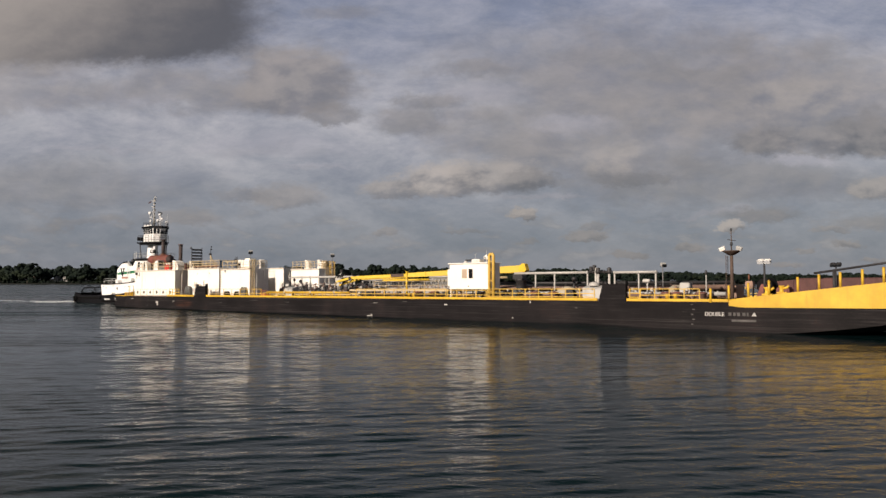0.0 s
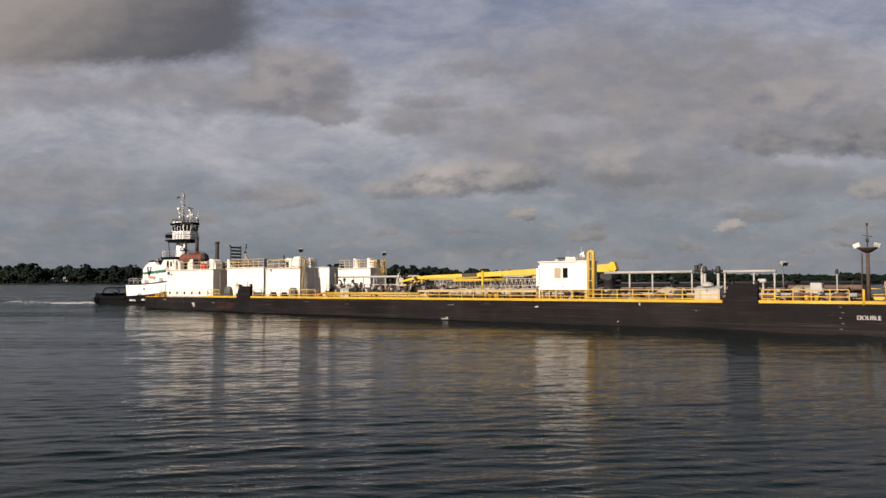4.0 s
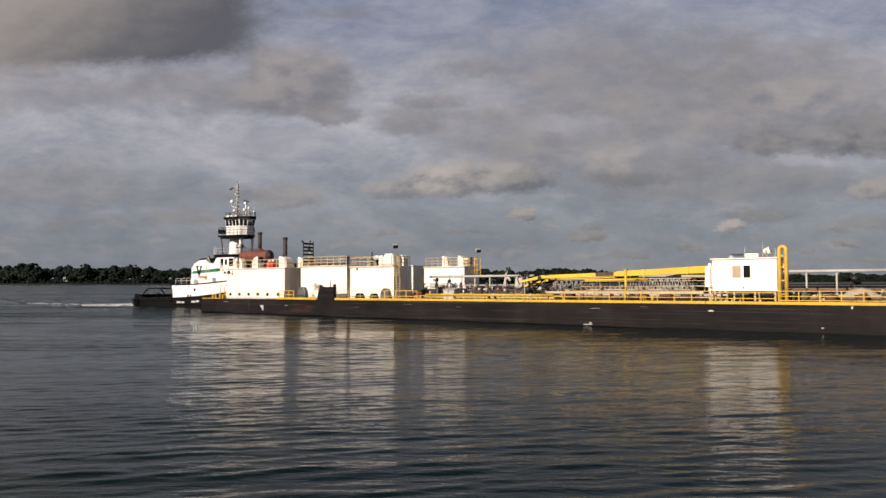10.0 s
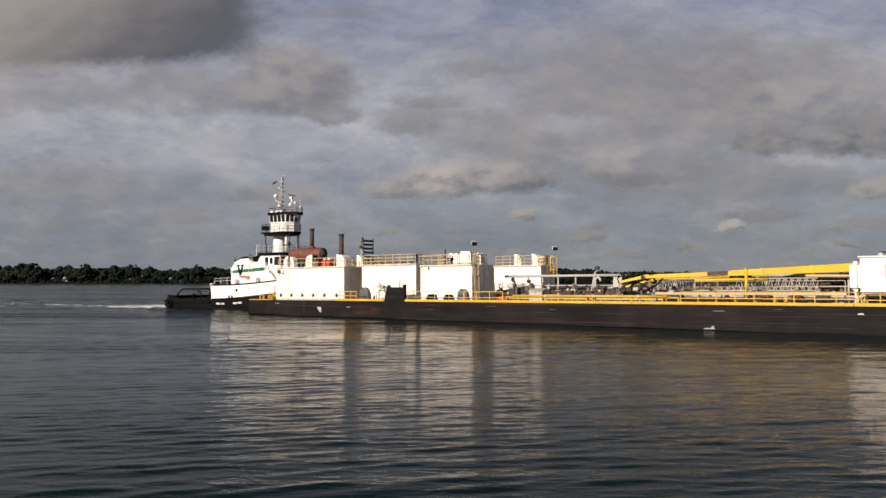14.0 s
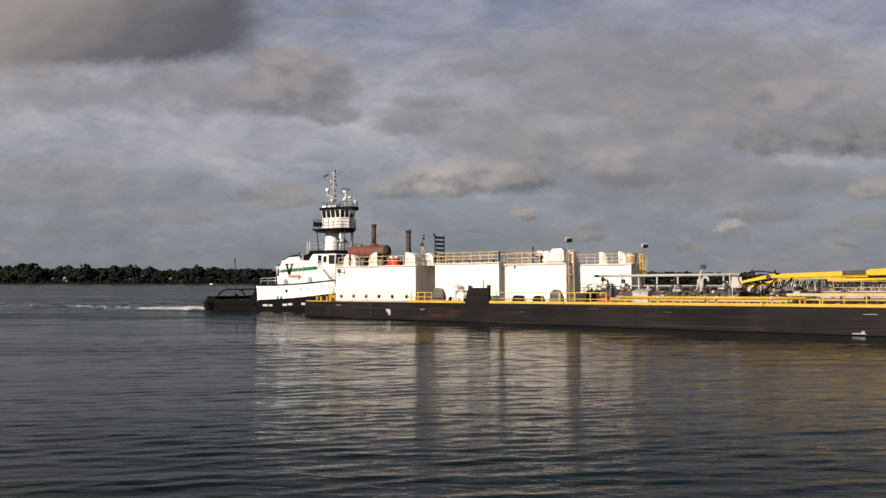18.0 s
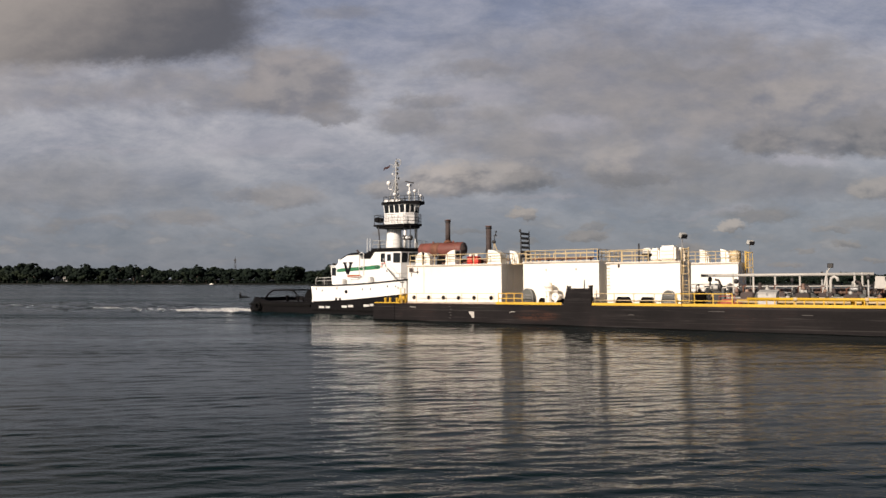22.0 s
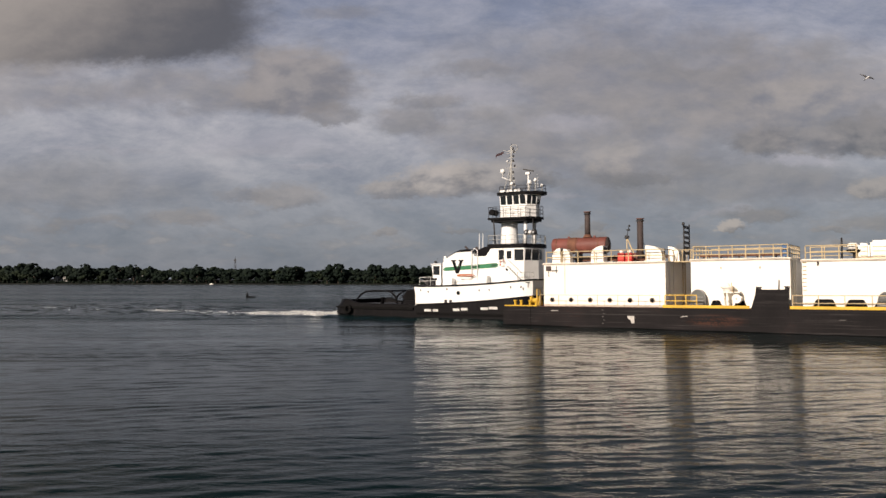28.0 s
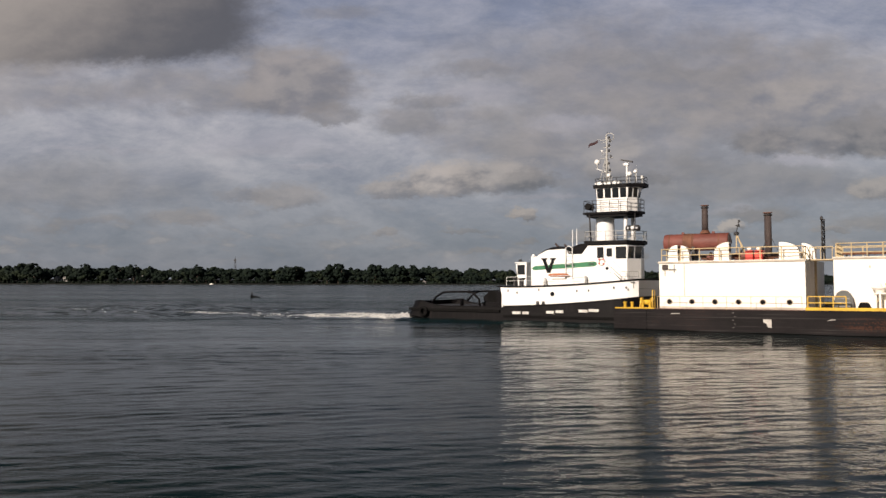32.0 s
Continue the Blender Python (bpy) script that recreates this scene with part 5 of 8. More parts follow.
part("table", box(B(), (20.15, 1.32, 3.061), (21.7, 2.16, 3.16), 0.02), WHITE, wb)
part("capstan", turned(B(), (20.62, 1.75, 3.161), ((0.34, 0), (0.30, 0.10), (0.50, 0.30), (0.60, 0.40), (0.56, 0.46), (0.2, 0.50), (0.16, 0.72), (0.06, 0.80)), n=20), WHITE, wb)
part("drum", turned(B(), (21.42, 1.32, 2.58), ((0.38, 0), (0.38, 0.06), (0.28, 0.08), (0.28, 0.66), (0.38, 0.68), (0.38, 0.74)), "y", 20), WHITE, wb)
part("axle", rod(B(), (21.42, 1.24, 2.58), (21.42, 2.12, 2.58), 0.08, n=10), GUTTER, wb)
part("brake_lever", rod(B(), (21.2, 1.28, 3.1), (21.05, 1.22, 3.92), 0.045, n=7), CREAM, wb)
# pad eyes and rungs on the house walls
for u in (19.96, 23.15):
    part("pad_eye", box(B(), (u - 0.06, 2.33, 5.1), (u + 0.06, 2.399, 5.3), 0.02), GUTTER, h2)
part("wall_lamp", box(B(), (27.56, 1.88, 5.28), (27.72, 1.999, 5.62), 0.03), SOOT, h3)
for k in range(8):
    part("rung", rod(B(), (26.50, 1.93, 3.3 + 0.32 * k), (26.78, 1.93, 3.3 + 0.32 * k), 0.03, n=6), CREAM, h3)


# ---- control cabin amidships ----
cabin = thing("control_cabin", (70.4, 0.8, DK + 0.013), "white control cabin on short legs with one open blind", "cabin")
C0, C1, CV0, CV1, CZ0, CZ1 = 70.4, 75.7, 0.8, 2.75, 3.0, 5.56
part("front_wall", box(B(), (C0, CV0, CZ0), (C1, CV0 + 0.1, CZ1), 0.015), WHITE, cabin)
part("bow_wall", box(B(), (C1 - 0.1, CV0 + 0.101, CZ0), (C1, CV1, CZ1), 0.01), WHITE, cabin)
part("aft_wall", box(B(), (C0, CV0 + 0.101, CZ0), (C0 + 0.1, CV1, CZ1), 0.01), WHITE, cabin)
part("back_wall", box(B(), (C0 + 0.101, CV1 - 0.1, CZ0), (C1 - 0.101, CV1, CZ1), 0.01), WHITE, cabin)
part("floor_plate", box(B(), (C0 - 0.04, CV0 - 0.04, CZ0 - 0.12), (C1 + 0.04, CV1 + 0.04, CZ0 - 0.002), 0.015), WHITE, cabin)
part("roof", box(B(), (C0 - 0.14, CV0 - 0.14, CZ1 + 0.001), (C1 + 0.14, CV1 + 0.14, CZ1 + 0.12), 0.03), WHITE, cabin, "white overhanging flat roof")
# second pane is flat black: the darkness of the room is in its colour
for x0, x1, m, lab in ((72.12, 72.80, BLIND, "tan blind behind the glass"), (73.05, 73.58, BLACK, "window pane painted black for the dark room")):
    w = part("window_frame", box(B(), (x0 - 0.05, CV0 - 0.035, 3.98), (x1 + 0.05, CV0 - 0.001, 5.07), 0.03), WHITE, cabin)
    part("pane", box(B(), (x0, CV0 - 0.06, 4.03), (x1, CV0 - 0.037, 5.02), 0.008), m, w, lab)
part("window_rail", box(B(), (72.0, CV0 - 0.075, 3.93), (73.72, CV0 - 0.02, 3.975)), WHITE, cabin)
for x in (70.6, 72.2, 73.9, 75.5):
    for y in (0.95, 2.6):
        part("leg", box(B(), (x - 0.07, y - 0.07, DK + 0.013), (x + 0.07, y + 0.07, CZ0 - 0.121)), CREAM, cabin)
part("wall_box", box(B(), (72.95, CV0 - 0.05, 3.12), (73.06, CV0 - 0.001, 3.24)), DARK, cabin)
an = thing("cabin_annex", (69.7, 1.6, DK + 0.013), "rounded white annex tank beside the control cabin", "tank")
part("body", box(B(), (69.55, 1.2, 2.95), (70.38, 2.7, 5.3), 0.28), WHITE, an)
for y in (1.5, 2.4):
    part("leg", rod(B(), (69.95, y, DK + 0.013), (69.95, y, 2.95), 0.07, n=8), WHITE, an)
ac = thing("roof_unit", (73.2, 1.6, CZ1 + 0.12), "white air conditioning unit on the cabin roof", "roof unit")
part("casing", box(B(), (73.0, 1.3, CZ1 + 0.12), (74.1, 2.2, CZ1 + 0.5), 0.06), WHITE, ac)
for k in range(4):
    part("louvre", box(B(), (73.1, 1.285, CZ1 + 0.18 + 0.07 * k), (74.0, 1.299, CZ1 + 0.22 + 0.07 * k)), GREY, ac)
dr = thing("radar_scanner", (71.7, 2.0, CZ1 + 0.12), "dark bar radar scanner on the cabin roof", "radar")
part("pedestal", turned(B(), (71.7, 2.0, CZ1 + 0.12), ((0.25, 0), (0.22, 0.15), (0.12, 0.28)), n=14), GREY, dr)
part("scanner", box(B(), (71.6, 1.9, CZ1 + 0.36), (72.7, 2.1, CZ1 + 0.52), 0.05), DARK, dr)
sl = thing("search_light", (74.7, 1.8, CZ1 + 0.12), "white and dark search light tilted on the cabin roof", "search light")
part("post", rod(B(), (74.7, 1.8, CZ1 + 0.12), (74.7, 1.8, CZ1 + 0.45), 0.05, n=8), GREY, sl)
bm = turned(B(), (0, 0, 0), ((0.1, -0.3), (0.26, -0.2), (0.3, 0.2), (0.3, 0.28)), "x", 16)
bmesh.ops.transform(bm, matrix=Matrix.Translation((74.7, 1.8, CZ1 + 0.68)) @ Euler((0, radians(-20), 0)).to_matrix().to_4x4(), verts=bm.verts)
part("lamp_head", bm, WHITE, sl)
part("yoke", pipe(B(), ((74.7, 1.45, CZ1 + 0.75), (74.7, 1.45, CZ1 + 0.45), (74.7, 2.15, CZ1 + 0.45), (74.7, 2.15, CZ1 + 0.75)), 0.03, 6), DARK, sl)
for x, h in ((72.7, 1.15), (74.2, 1.5), (75.2, 0.9)):
    wa = thing("whip_antenna", (x, 2.4, CZ1 + 0.12), "thin pale whip antenna on the cabin roof", "antenna", "whip antennas")
    part("whip", rod(B(), (x, 2.4, CZ1 + 0.12), (x, 2.4, CZ1 + h), 0.018, 0.008, n=5), WHITE, wa)
    part("socket", rod(B(), (x, 2.4, CZ1 + 0.12), (x, 2.4, CZ1 + 0.35), 0.035, n=6), GREY, wa)
ar = thing("vent_riser", (76.0, 0.4, DK + 0.013), "pale yellow vent pipe bent over like an upturned U", "vent")
part("tube", pipe(B(), [(75.98, 0.5, DK + 0.013), (75.98, 0.5, 6.25)] + [(76.24 - 0.26 * math.cos(radians(a)), 0.5, 6.25 + 0.26 * math.sin(radians(a))) for a in range(20, 161, 20)] + [(76.5, 0.5, 6.25), (76.5, 0.5, DK + 0.013)], 0.165, 12), RAIL_Y, ar)
for z in (2.6, 3.7, 4.8, 5.7):
    part("clamp", box(B(), (75.88, 0.42, z), (76.6, 0.58, z + 0.09), 0.01), RAIL_Y, ar)
part("flange", turned(B(), (76.24, 0.5, DK + 0.013), ((0.44, 0), (0.44, 0.05), (0.36, 0.06)), n=16), RAIL_Y, ar)

# ---- the deck crane, its boom stowed along the deck ----
crane = thing("knuckle_boom_crane", (73.6, 10.0, DK + 0.013), "yellow knuckle-boom deck crane folded down along the barge", "crane")


def beam(bm, p, q, w0, h0, w1, h1, bev=0.03):
    """A tapering box beam from p to q."""
    p, q = Vector(p), Vector(q)
    d = (q - p).normalized()
    side = d.cross(Vector((0, 0, 1))).normalized()
    up = side.cross(d)
    ends = []
    for c, w, h in ((p, w0, h0), (q, w1, h1)):
        ends.append([bm.verts.new(c + side * sx * w / 2 + up * sz * h / 2) for sx, sz in ((-1, -1), (1, -1), (1, 1), (-1, 1))])
    a, b = ends
    f = [bm.faces.new(list(reversed(a))), bm.faces.new(b)] + [bm.faces.new((a[i], a[(i + 1) % 4], b[(i + 1) % 4], b[i])) for i in range(4)]
    bmesh.ops.bevel(bm, geom=list({e for x in f for e in x.edges}), offset=bev, segments=1, affect="EDGES")
    bmesh.ops.recalc_face_normals(bm, faces=bm.faces)
    return bm


def boom_at(u):
    """A point of the boom's middle line."""
    k = (u - 49.5) / (72.8 - 49.5)
    return Vector((u, 3.4 + 7.2 * k, 4.22 + 0.74 * k))


part("pedestal", turned(B(), (72.9, 10.9, DK + 0.013), ((0.95, 0), (0.95, 0.08), (0.62, 0.3), (0.58, 1.9), (0.75, 2.0), (0.75, 2.2)), n=20), DARK, crane, "dark crane pedestal")
part("turret", slab(B(), ((72.0, 3.98), (73.4, 3.98), (73.3, 4.5), (73.0, 4.75), (72.4, 4.75), (72.0, 4.5)), "y", 10.5, 11.3), DARK, crane)
mb = part("main_boom", beam(B(), boom_at(73.6) + Vector((0, 0, 0.20)), boom_at(59.0) + Vector((0, 0, 0.02)), 0.55, 0.86, 0.48, 0.52), BOOM, crane)
part("outer_boom", beam(B(), boom_at(59.2), boom_at(51.6), 0.40, 0.44, 0.36, 0.36), BOOM, crane)
part("outer_flange", beam(B(), boom_at(58.9) + Vector((0, -0.02, -0.30)), boom_at(52.6) + Vector((0, -0.02, -0.26)), 0.46, 0.09, 0.44, 0.08, 0.01), BOOM, crane)
for u in (61.5, 65.5, 69.5):
    p = boom_at(u)
    q, hc = Vector((0, 0, 0.02 + 0.0123 * (u - 59))), 0.57 + 0.0235 * (u - 59)
    part("boom_collar", beam(B(), p + q + Vector((0.12, 0.03, 0.0)), p + q - Vector((0.12, 0.03, 0.0)), 0.6, hc, 0.6, hc, 0.02), BOOM, mb)
part("name_panel", beam(B(), boom_at(58.75) + Vector((0, -0.03, 0.05)), boom_at(57.05) + Vector((0, -0.03, 0.05)), 0.47, 0.38, 0.45, 0.36, 0.01), MAST, crane, "dark worn name panel")
part("boom_heel", slab(B(), ((72.9, 5.0), (73.7, 4.75), (74.0, 5.0), (73.75, 5.75), (73.4, 5.8), (73.0, 5.5)), "y", 10.35, 11.0), BOOM, crane)
part("lift_cylinder", rod(B(), boom_at(71.5) + Vector((0, -0.1, -0.75)), boom_at(65.0) + Vector((0, -0.1, -0.45)), 0.14, n=10), CREAM, crane, "pale lift cylinder under the boom")
part("cylinder", rod(B(), boom_at(62.0) + Vector((0, -0.1, -0.62)), boom_at(56.0) + Vector((0, -0.1, -0.5)), 0.13, n=10), BOOM, crane, "yellow hydraulic cylinder below the boom")
part("cylinder_rod", rod(B(), boom_at(56.0) + Vector((0, -0.1, -0.5)), boom_at(53.2) + Vector((0, -0.1, -0.38)), 0.075, n=8), STEEL, crane)
part("tip_arm", beam(B(), (51.75, 4.0, 4.30), (49.5, 3.5, 3.80), 0.26, 0.34, 0.20, 0.20), BOOM, crane)
part("tip_pin", turned(B(), (51.6, 3.72, 4.22), ((0.2, 0), (0.2, 0.06), (0.12, 0.07)), "y", 14), DARK, crane)
part("jib_arm", beam(B(), (52.6, 3.9, 3.98), (50.0, 3.5, 3.34), 0.20, 0.24, 0.18, 0.18), BOOM, crane)
part("jib_link", beam(B(), (49.6, 3.5, 3.9), (49.2, 3.45, 3.3), 0.16, 0.2, 0.14, 0.14), CREAM, crane)
part("jib_plate", slab(B(), ((48.35, 3.3), (49.25, 3.3), (49.3, 4.25), (48.45, 4.3)), "y", 4.2, 4.3), PIPE_W, crane, "pale steel plate at the jib's tip")
part("hook_block", turned(B(), (50.4, 3.5, 2.75), ((0.1, 0), (0.22, 0.1), (0.25, 0.35), (0.13, 0.55)), n=12), DARK, crane)
part("hook", pipe(B(), ((50.4, 3.5, 2.8), (50.4, 3.5, 2.6), (50.55, 3.5, 2.5), (50.62, 3.5, 2.62)), 0.04, 6), DARK, crane)
for x, z, r in ((49.7, 4.5, 0.19), (50.35, 4.62, 0.22), (50.05, 4.42, 0.15), (52.2, 4.72, 0.13)):
    part("hose_coupling", turned(B(), (x, 3.6, z - r), ((r * 0.5, 0), (r, 0.1), (r * 0.9, r * 1.2), (r * 0.55, r * 1.7), (r * 0.3, r * 2)), n=10), DARK, crane)
part("hose", pipe(B(), (boom_at(52.5) + Vector((0, -0.2, 0.2)), (51.0, 3.5, 4.75), (50.2, 3.4, 4.62), (49.5, 3.4, 4.55), (49.2, 3.4, 4.1), (49.4, 3.4, 3.6)), 0.055, 7), RUBBER, crane)
part("hose", pipe(B(), ((52.4, 3.5, 4.1), (51.8, 3.4, 3.6), (51.2, 3.4, 3.75), (50.6, 3.4, 3.5), (50.3, 3.4, 3.1)), 0.06, 7), RUBBER, crane)
part("hose", pipe(B(), ((53.5, 3.9, 4.1), (53.0, 3.6, 3.5), (52.4, 3.5, 3.2), (51.8, 3.5, 3.45), (51.4, 3.5, 3.0)), 0.07, 7), RUBBER, crane)
part("boom_rest", pipe(B(), ((60.9, 4.3, DK + 0.013), (60.9, 4.3, 4.92)), 0.13, 10), BOOM, crane, "yellow upright post beside the boom")
part("rest_cap", box(B(), (60.72, 4.12, 4.92), (61.08, 4.48, 4.97), 0.02), BOOM, crane)


# ---- deck pipework ----


def pipe_rack(u0, u1, v, w, legs, label, second=True):
    t = thing("pipe_rack", (u0, v, DK + 0.013), label, "pipe rack", "overhead pipe racks")
    hp = part("header_pipe", rod(B(), (u0, v, w), (u1, v, w), 0.14, n=12), PIPE_W, t)
    for u in legs:
        part("leg", rod(B(), (u, v, DK + 0.013), (u, v, w - 0.08), 0.085, n=8), PIPE_W, t)
        part("clamp", turned(B(), (u, v, w), ((0.145, -0.06), (0.175, -0.05), (0.175, 0.05), (0.145, 0.06)), "x", 12), GREY, hp)
    if second:
        part("low_pipe", rod(B(), (u0 + 0.3, v, w - 1.05), (u1 - 0.3, v, w - 1.05), 0.07, n=8), PIPE_W, t)


pipe_rack(33.2, 47.9, 9.0, 4.52, (36.2, 38.0, 39.9, 42.0, 44.2, 46.4, 47.0), "pale overhead cargo pipe on slim posts above the deck")
pipe_rack(73.3, 82.8, 9.0, 4.60, (76.14, 78.62, 82.7), "pale overhead pipe on posts forward of the cabin", False)
pipe_rack(85.8, 90.6, 9.0, 4.55, (85.9, 88.6, 90.45), "short pale overhead pipe on posts near the bow", False)
pipe_rack(60.0, 68.5, 9.6, 4.35, (60.5, 63.0, 65.6, 68.2), "pale overhead pipe on posts behind the crane boom")
for v, w, r, m in ((5.2, 2.25, 0.16, PIPE_B), (6.0, 2.25, 0.16, PIPE_B), (6.9, 2.35, 0.20, GREY), (10.4, 2.35, 0.2, GREY), (11.3, 2.25, 0.16, PIPE_B), (12.1, 2.25, 0.16, PIPE_B), (12.5, 3.0, 0.26, PIPE_B), (12.75, 3.5, 0.15, DARK), (3.6, 2.15, 0.10, CREAM)):
    t = thing("cargo_pipe", (36.5, v, DK + 0.013), "long painted cargo pipe running along the barge deck", "pipe", "cargo pipes")
    part("pipe", rod(B(), (36.5, v, w), (97.0 if v > 4 else 69.0, v, w), r, n=12), m, t)
    u = 38.0
    while u < (96 if v > 4 else 69):
        part("support", box(B(), (u - 0.08, v - r - 0.06, DK + 0.013), (u + 0.08, v + r + 0.06, w - r + 0.02)), DARK, t)
        if int(u) % 2:
            part("flange", turned(B(), (u + 1.2, v, w), ((r, -0.05), (r + 0.09, -0.045), (r + 0.09, 0.045), (r, 0.05)), "x", 12), m, t)
        u += 5.7


def valve(u, v, h, m, label, wheel=0.3):
    t = thing("valve", (u, v, DK + 0.013), label, "valve", "deck valves")
    part("body", turned(B(), (u, v, DK + 0.013), ((0.22, 0), (0.22, 0.1), (0.15, 0.14), (0.24, 0.45), (0.26, 0.6), (0.16, 0.8), (0.2, 0.85), (0.1, h * 0.7)), n=12), m, t)
    part("spindle", rod(B(), (u, v, DK + 0.5), (u, v, DK + h), 0.04, n=6), STEEL, t)
    wh = part("hand_wheel", pipe(B(), [(u + wheel * math.cos(radians(a)), v + wheel * math.sin(radians(a)), DK + h) for a in range(0, 331, 30)] + [(u + wheel, v, DK + h)], 0.03, 6), m, t)
    for a in (0, 60, 120):
        c, s = wheel * math.cos(radians(a)), wheel * math.sin(radians(a))
        part("spoke", rod(B(), (u - c, v - s, DK + h), (u + c, v + s, DK + h), 0.018, n=5), STEEL, wh)
    return t


rng = random.Random(11)
for i in range(26):
    u = 38 + i * 1.18 + rng.uniform(-0.4, 0.4)
    if 69 < u < 71:
        continue
    valve(u, rng.choice((5.2, 6.0, 6.9, 10.4, 11.3)), rng.uniform(1.1, 1.75), rng.choice((GREY, DARK, PIPE_B, SOOT, STEEL)), "deck valve with a small hand wheel beside the cargo pipes")


def vent_post(u, v, h, m, r=0.07, head=True, label="upright tank vent post with a cap on the deck"):
    t = thing("vent_post", (u, v, DK + 0.013), label, "vent", "tank vents")
    part("pipe", rod(B(), (u, v, DK + 0.013), (u, v, DK + h), r, n=8), m, t)
    part("flange", turned(B(), (u, v, DK + 0.013), ((r * 2.4, 0), (r * 2.4, 0.05), (r, 0.06)), n=10), m, t)
    if head:
        part("cap", turned(B(), (u, v, DK + h - 0.05), ((r, 0), (r * 2.2, 0.1), (r * 2.4, 0.28), (r * 1.5, 0.42), (r * 0.4, 0.46)), n=10), DARK, t)


for i in range(14):
    vent_post(49.5 + i * 1.42 + rng.uniform(-0.3, 0.3), rng.uniform(9.8, 12.5), rng.uniform(1.5, 2.3), rng.choice((GREY, PIPE_W, STEEL)), 0.06)
for u, v, h, m, r in ((43.7, 9.8, 2.6, GREY, 0.06), (95.8, 8.5, 2.45, GREY, 0.06), (47.6, 7.5, 2.3, GREY, 0.07), (41.0, 11.0, 2.1, PIPE_W, 0.07), (79.6, 11.5, 2.0, DARK, 0.12), (33.9, 9.5, 2.2, PIPE_W, 0.09), (36.6, 8.4, 2.0, WHITE, 0.1)):
    vent_post(u, v, h, m, r)
for u in (44.6,):
    t = thing("gooseneck_vent", (u, 8.3, DK + 0.013), "pale gooseneck tank vent on the deck", "vent", "gooseneck vents")
    part("pipe", pipe(B(), ((u, 8.3, DK + 0.013), (u, 8.3, 3.9), (u + 0.08, 8.3, 4.2), (u + 0.3, 8.3, 4.32), (u + 0.52, 8.3, 4.2), (u + 0.6, 8.3, 3.9)), 0.13, 10), PIPE_W, t)
    part("flange", turned(B(), (u, 8.3, DK + 0.013), ((0.26, 0), (0.26, 0.06), (0.14, 0.08)), n=12), GREY, t)
# grey lattice gangway lying on the deck
gl = thing("lattice_gangway", (51.5, 7.6, DK + 0.013), "grey steel lattice gangway resting on trestles", "gangway")
for v, w in ((7.2, 2.95), (8.1, 2.95), (7.2, 4.05), (8.1, 4.05)):
    part("chord", rod(B(), (51.5, v, w), (66.0, v, w), 0.06, n=7), PIPE_W, gl)
for i in range(25):
    u = 51.5 + i * 0.58
    for v in (7.2, 8.1):
        part("diagonal", rod(B(), (u, v, 2.95), (u + 0.29, v, 4.05), 0.032, n=5), GREY, gl)
        part("diagonal", rod(B(), (u + 0.29, v, 4.05), (u + 0.58, v, 2.95), 0.032, n=5), GREY, gl)
    part("strut", rod(B(), (u, 7.2, 2.95), (u, 8.1, 2.95), 0.035, n=5), GREY, gl)
for u in (52.5, 58.5, 64.8):
    part("trestle", box(B(), (u - 0.1, 7.1, DK + 0.013), (u + 0.1, 8.2, 2.89)), DARK, gl)
dl = thing("deck_lamp_box", (83.6, 9.0, DK + 0.013), "dark twin lamp boxes on a slim deck post", "floodlight")
part("post", rod(B(), (83.7, 9.0, DK + 0.013), (83.7, 9.0, 5.1), 0.12, n=10), PIPE_W, dl)
for du, dz in ((-0.45, 5.0), (-0.05, 5.15), (0.35, 4.85)):
    part("lamp_box", box(B(), (83.6 + du - 0.16, 8.85, dz - 0.3), (83.6 + du + 0.16, 9.15, dz + 0.22), 0.03), DARK, dl)
part("arm", rod(B(), (83.0, 9.0, 4.75), (84.2, 9.0, 4.75), 0.05, n=6), DARK, dl)
# low trunk along the middle of the tank deck
tk = thing("expansion_trunk", (37.2, 9.8, DK + 0.013), "low red-brown expansion trunk along the tank deck", "trunk")
for a, b in ((37.2, 51.9), (52.0, 66.9), (67.0, 81.9), (82.0, 97.0)):
    part("trunk_plate", box(B(), (a, 13.2, DK + 0.013), (b, 15.4, DK + 1.45), 0.03), TRUNK, tk)
    for k in range(7):
        part("stiffener", box(B(), (a + 1.0 + 2.0 * k, 13.13, DK + 0.013), (a + 1.08 + 2.0 * k, 13.199, DK + 1.4)), TRUNK, tk)
# raised walkway along the near side
wk = thing("raised_walkway", (53.4, 2.4, DK + 0.013), "cream steel walkway raised above the deck pipes", "walkway")
part("tread_plate", box(B(), (53.4, 2.1, 2.72), (69.2, 3.0, 2.80), 0.01), CREAM, wk)
part("edge_beam", box(B(), (53.4, 2.02, 2.62), (69.2, 2.09, 2.84), 0.01), CREAM, wk)
for i in range(9):
    part("leg", box(B(), (53.5 + i * 1.94, 2.15, DK + 0.013), (53.6 + i * 1.94, 2.25, 2.72)), DARK, wk)
railing([(56.8, 2.95, 2.80), (69.0, 2.95, 2.80)], 1.0, (1.0, 0.5), 1.9, CREAM, "thin cream railing of the raised walkway", r=0.024)
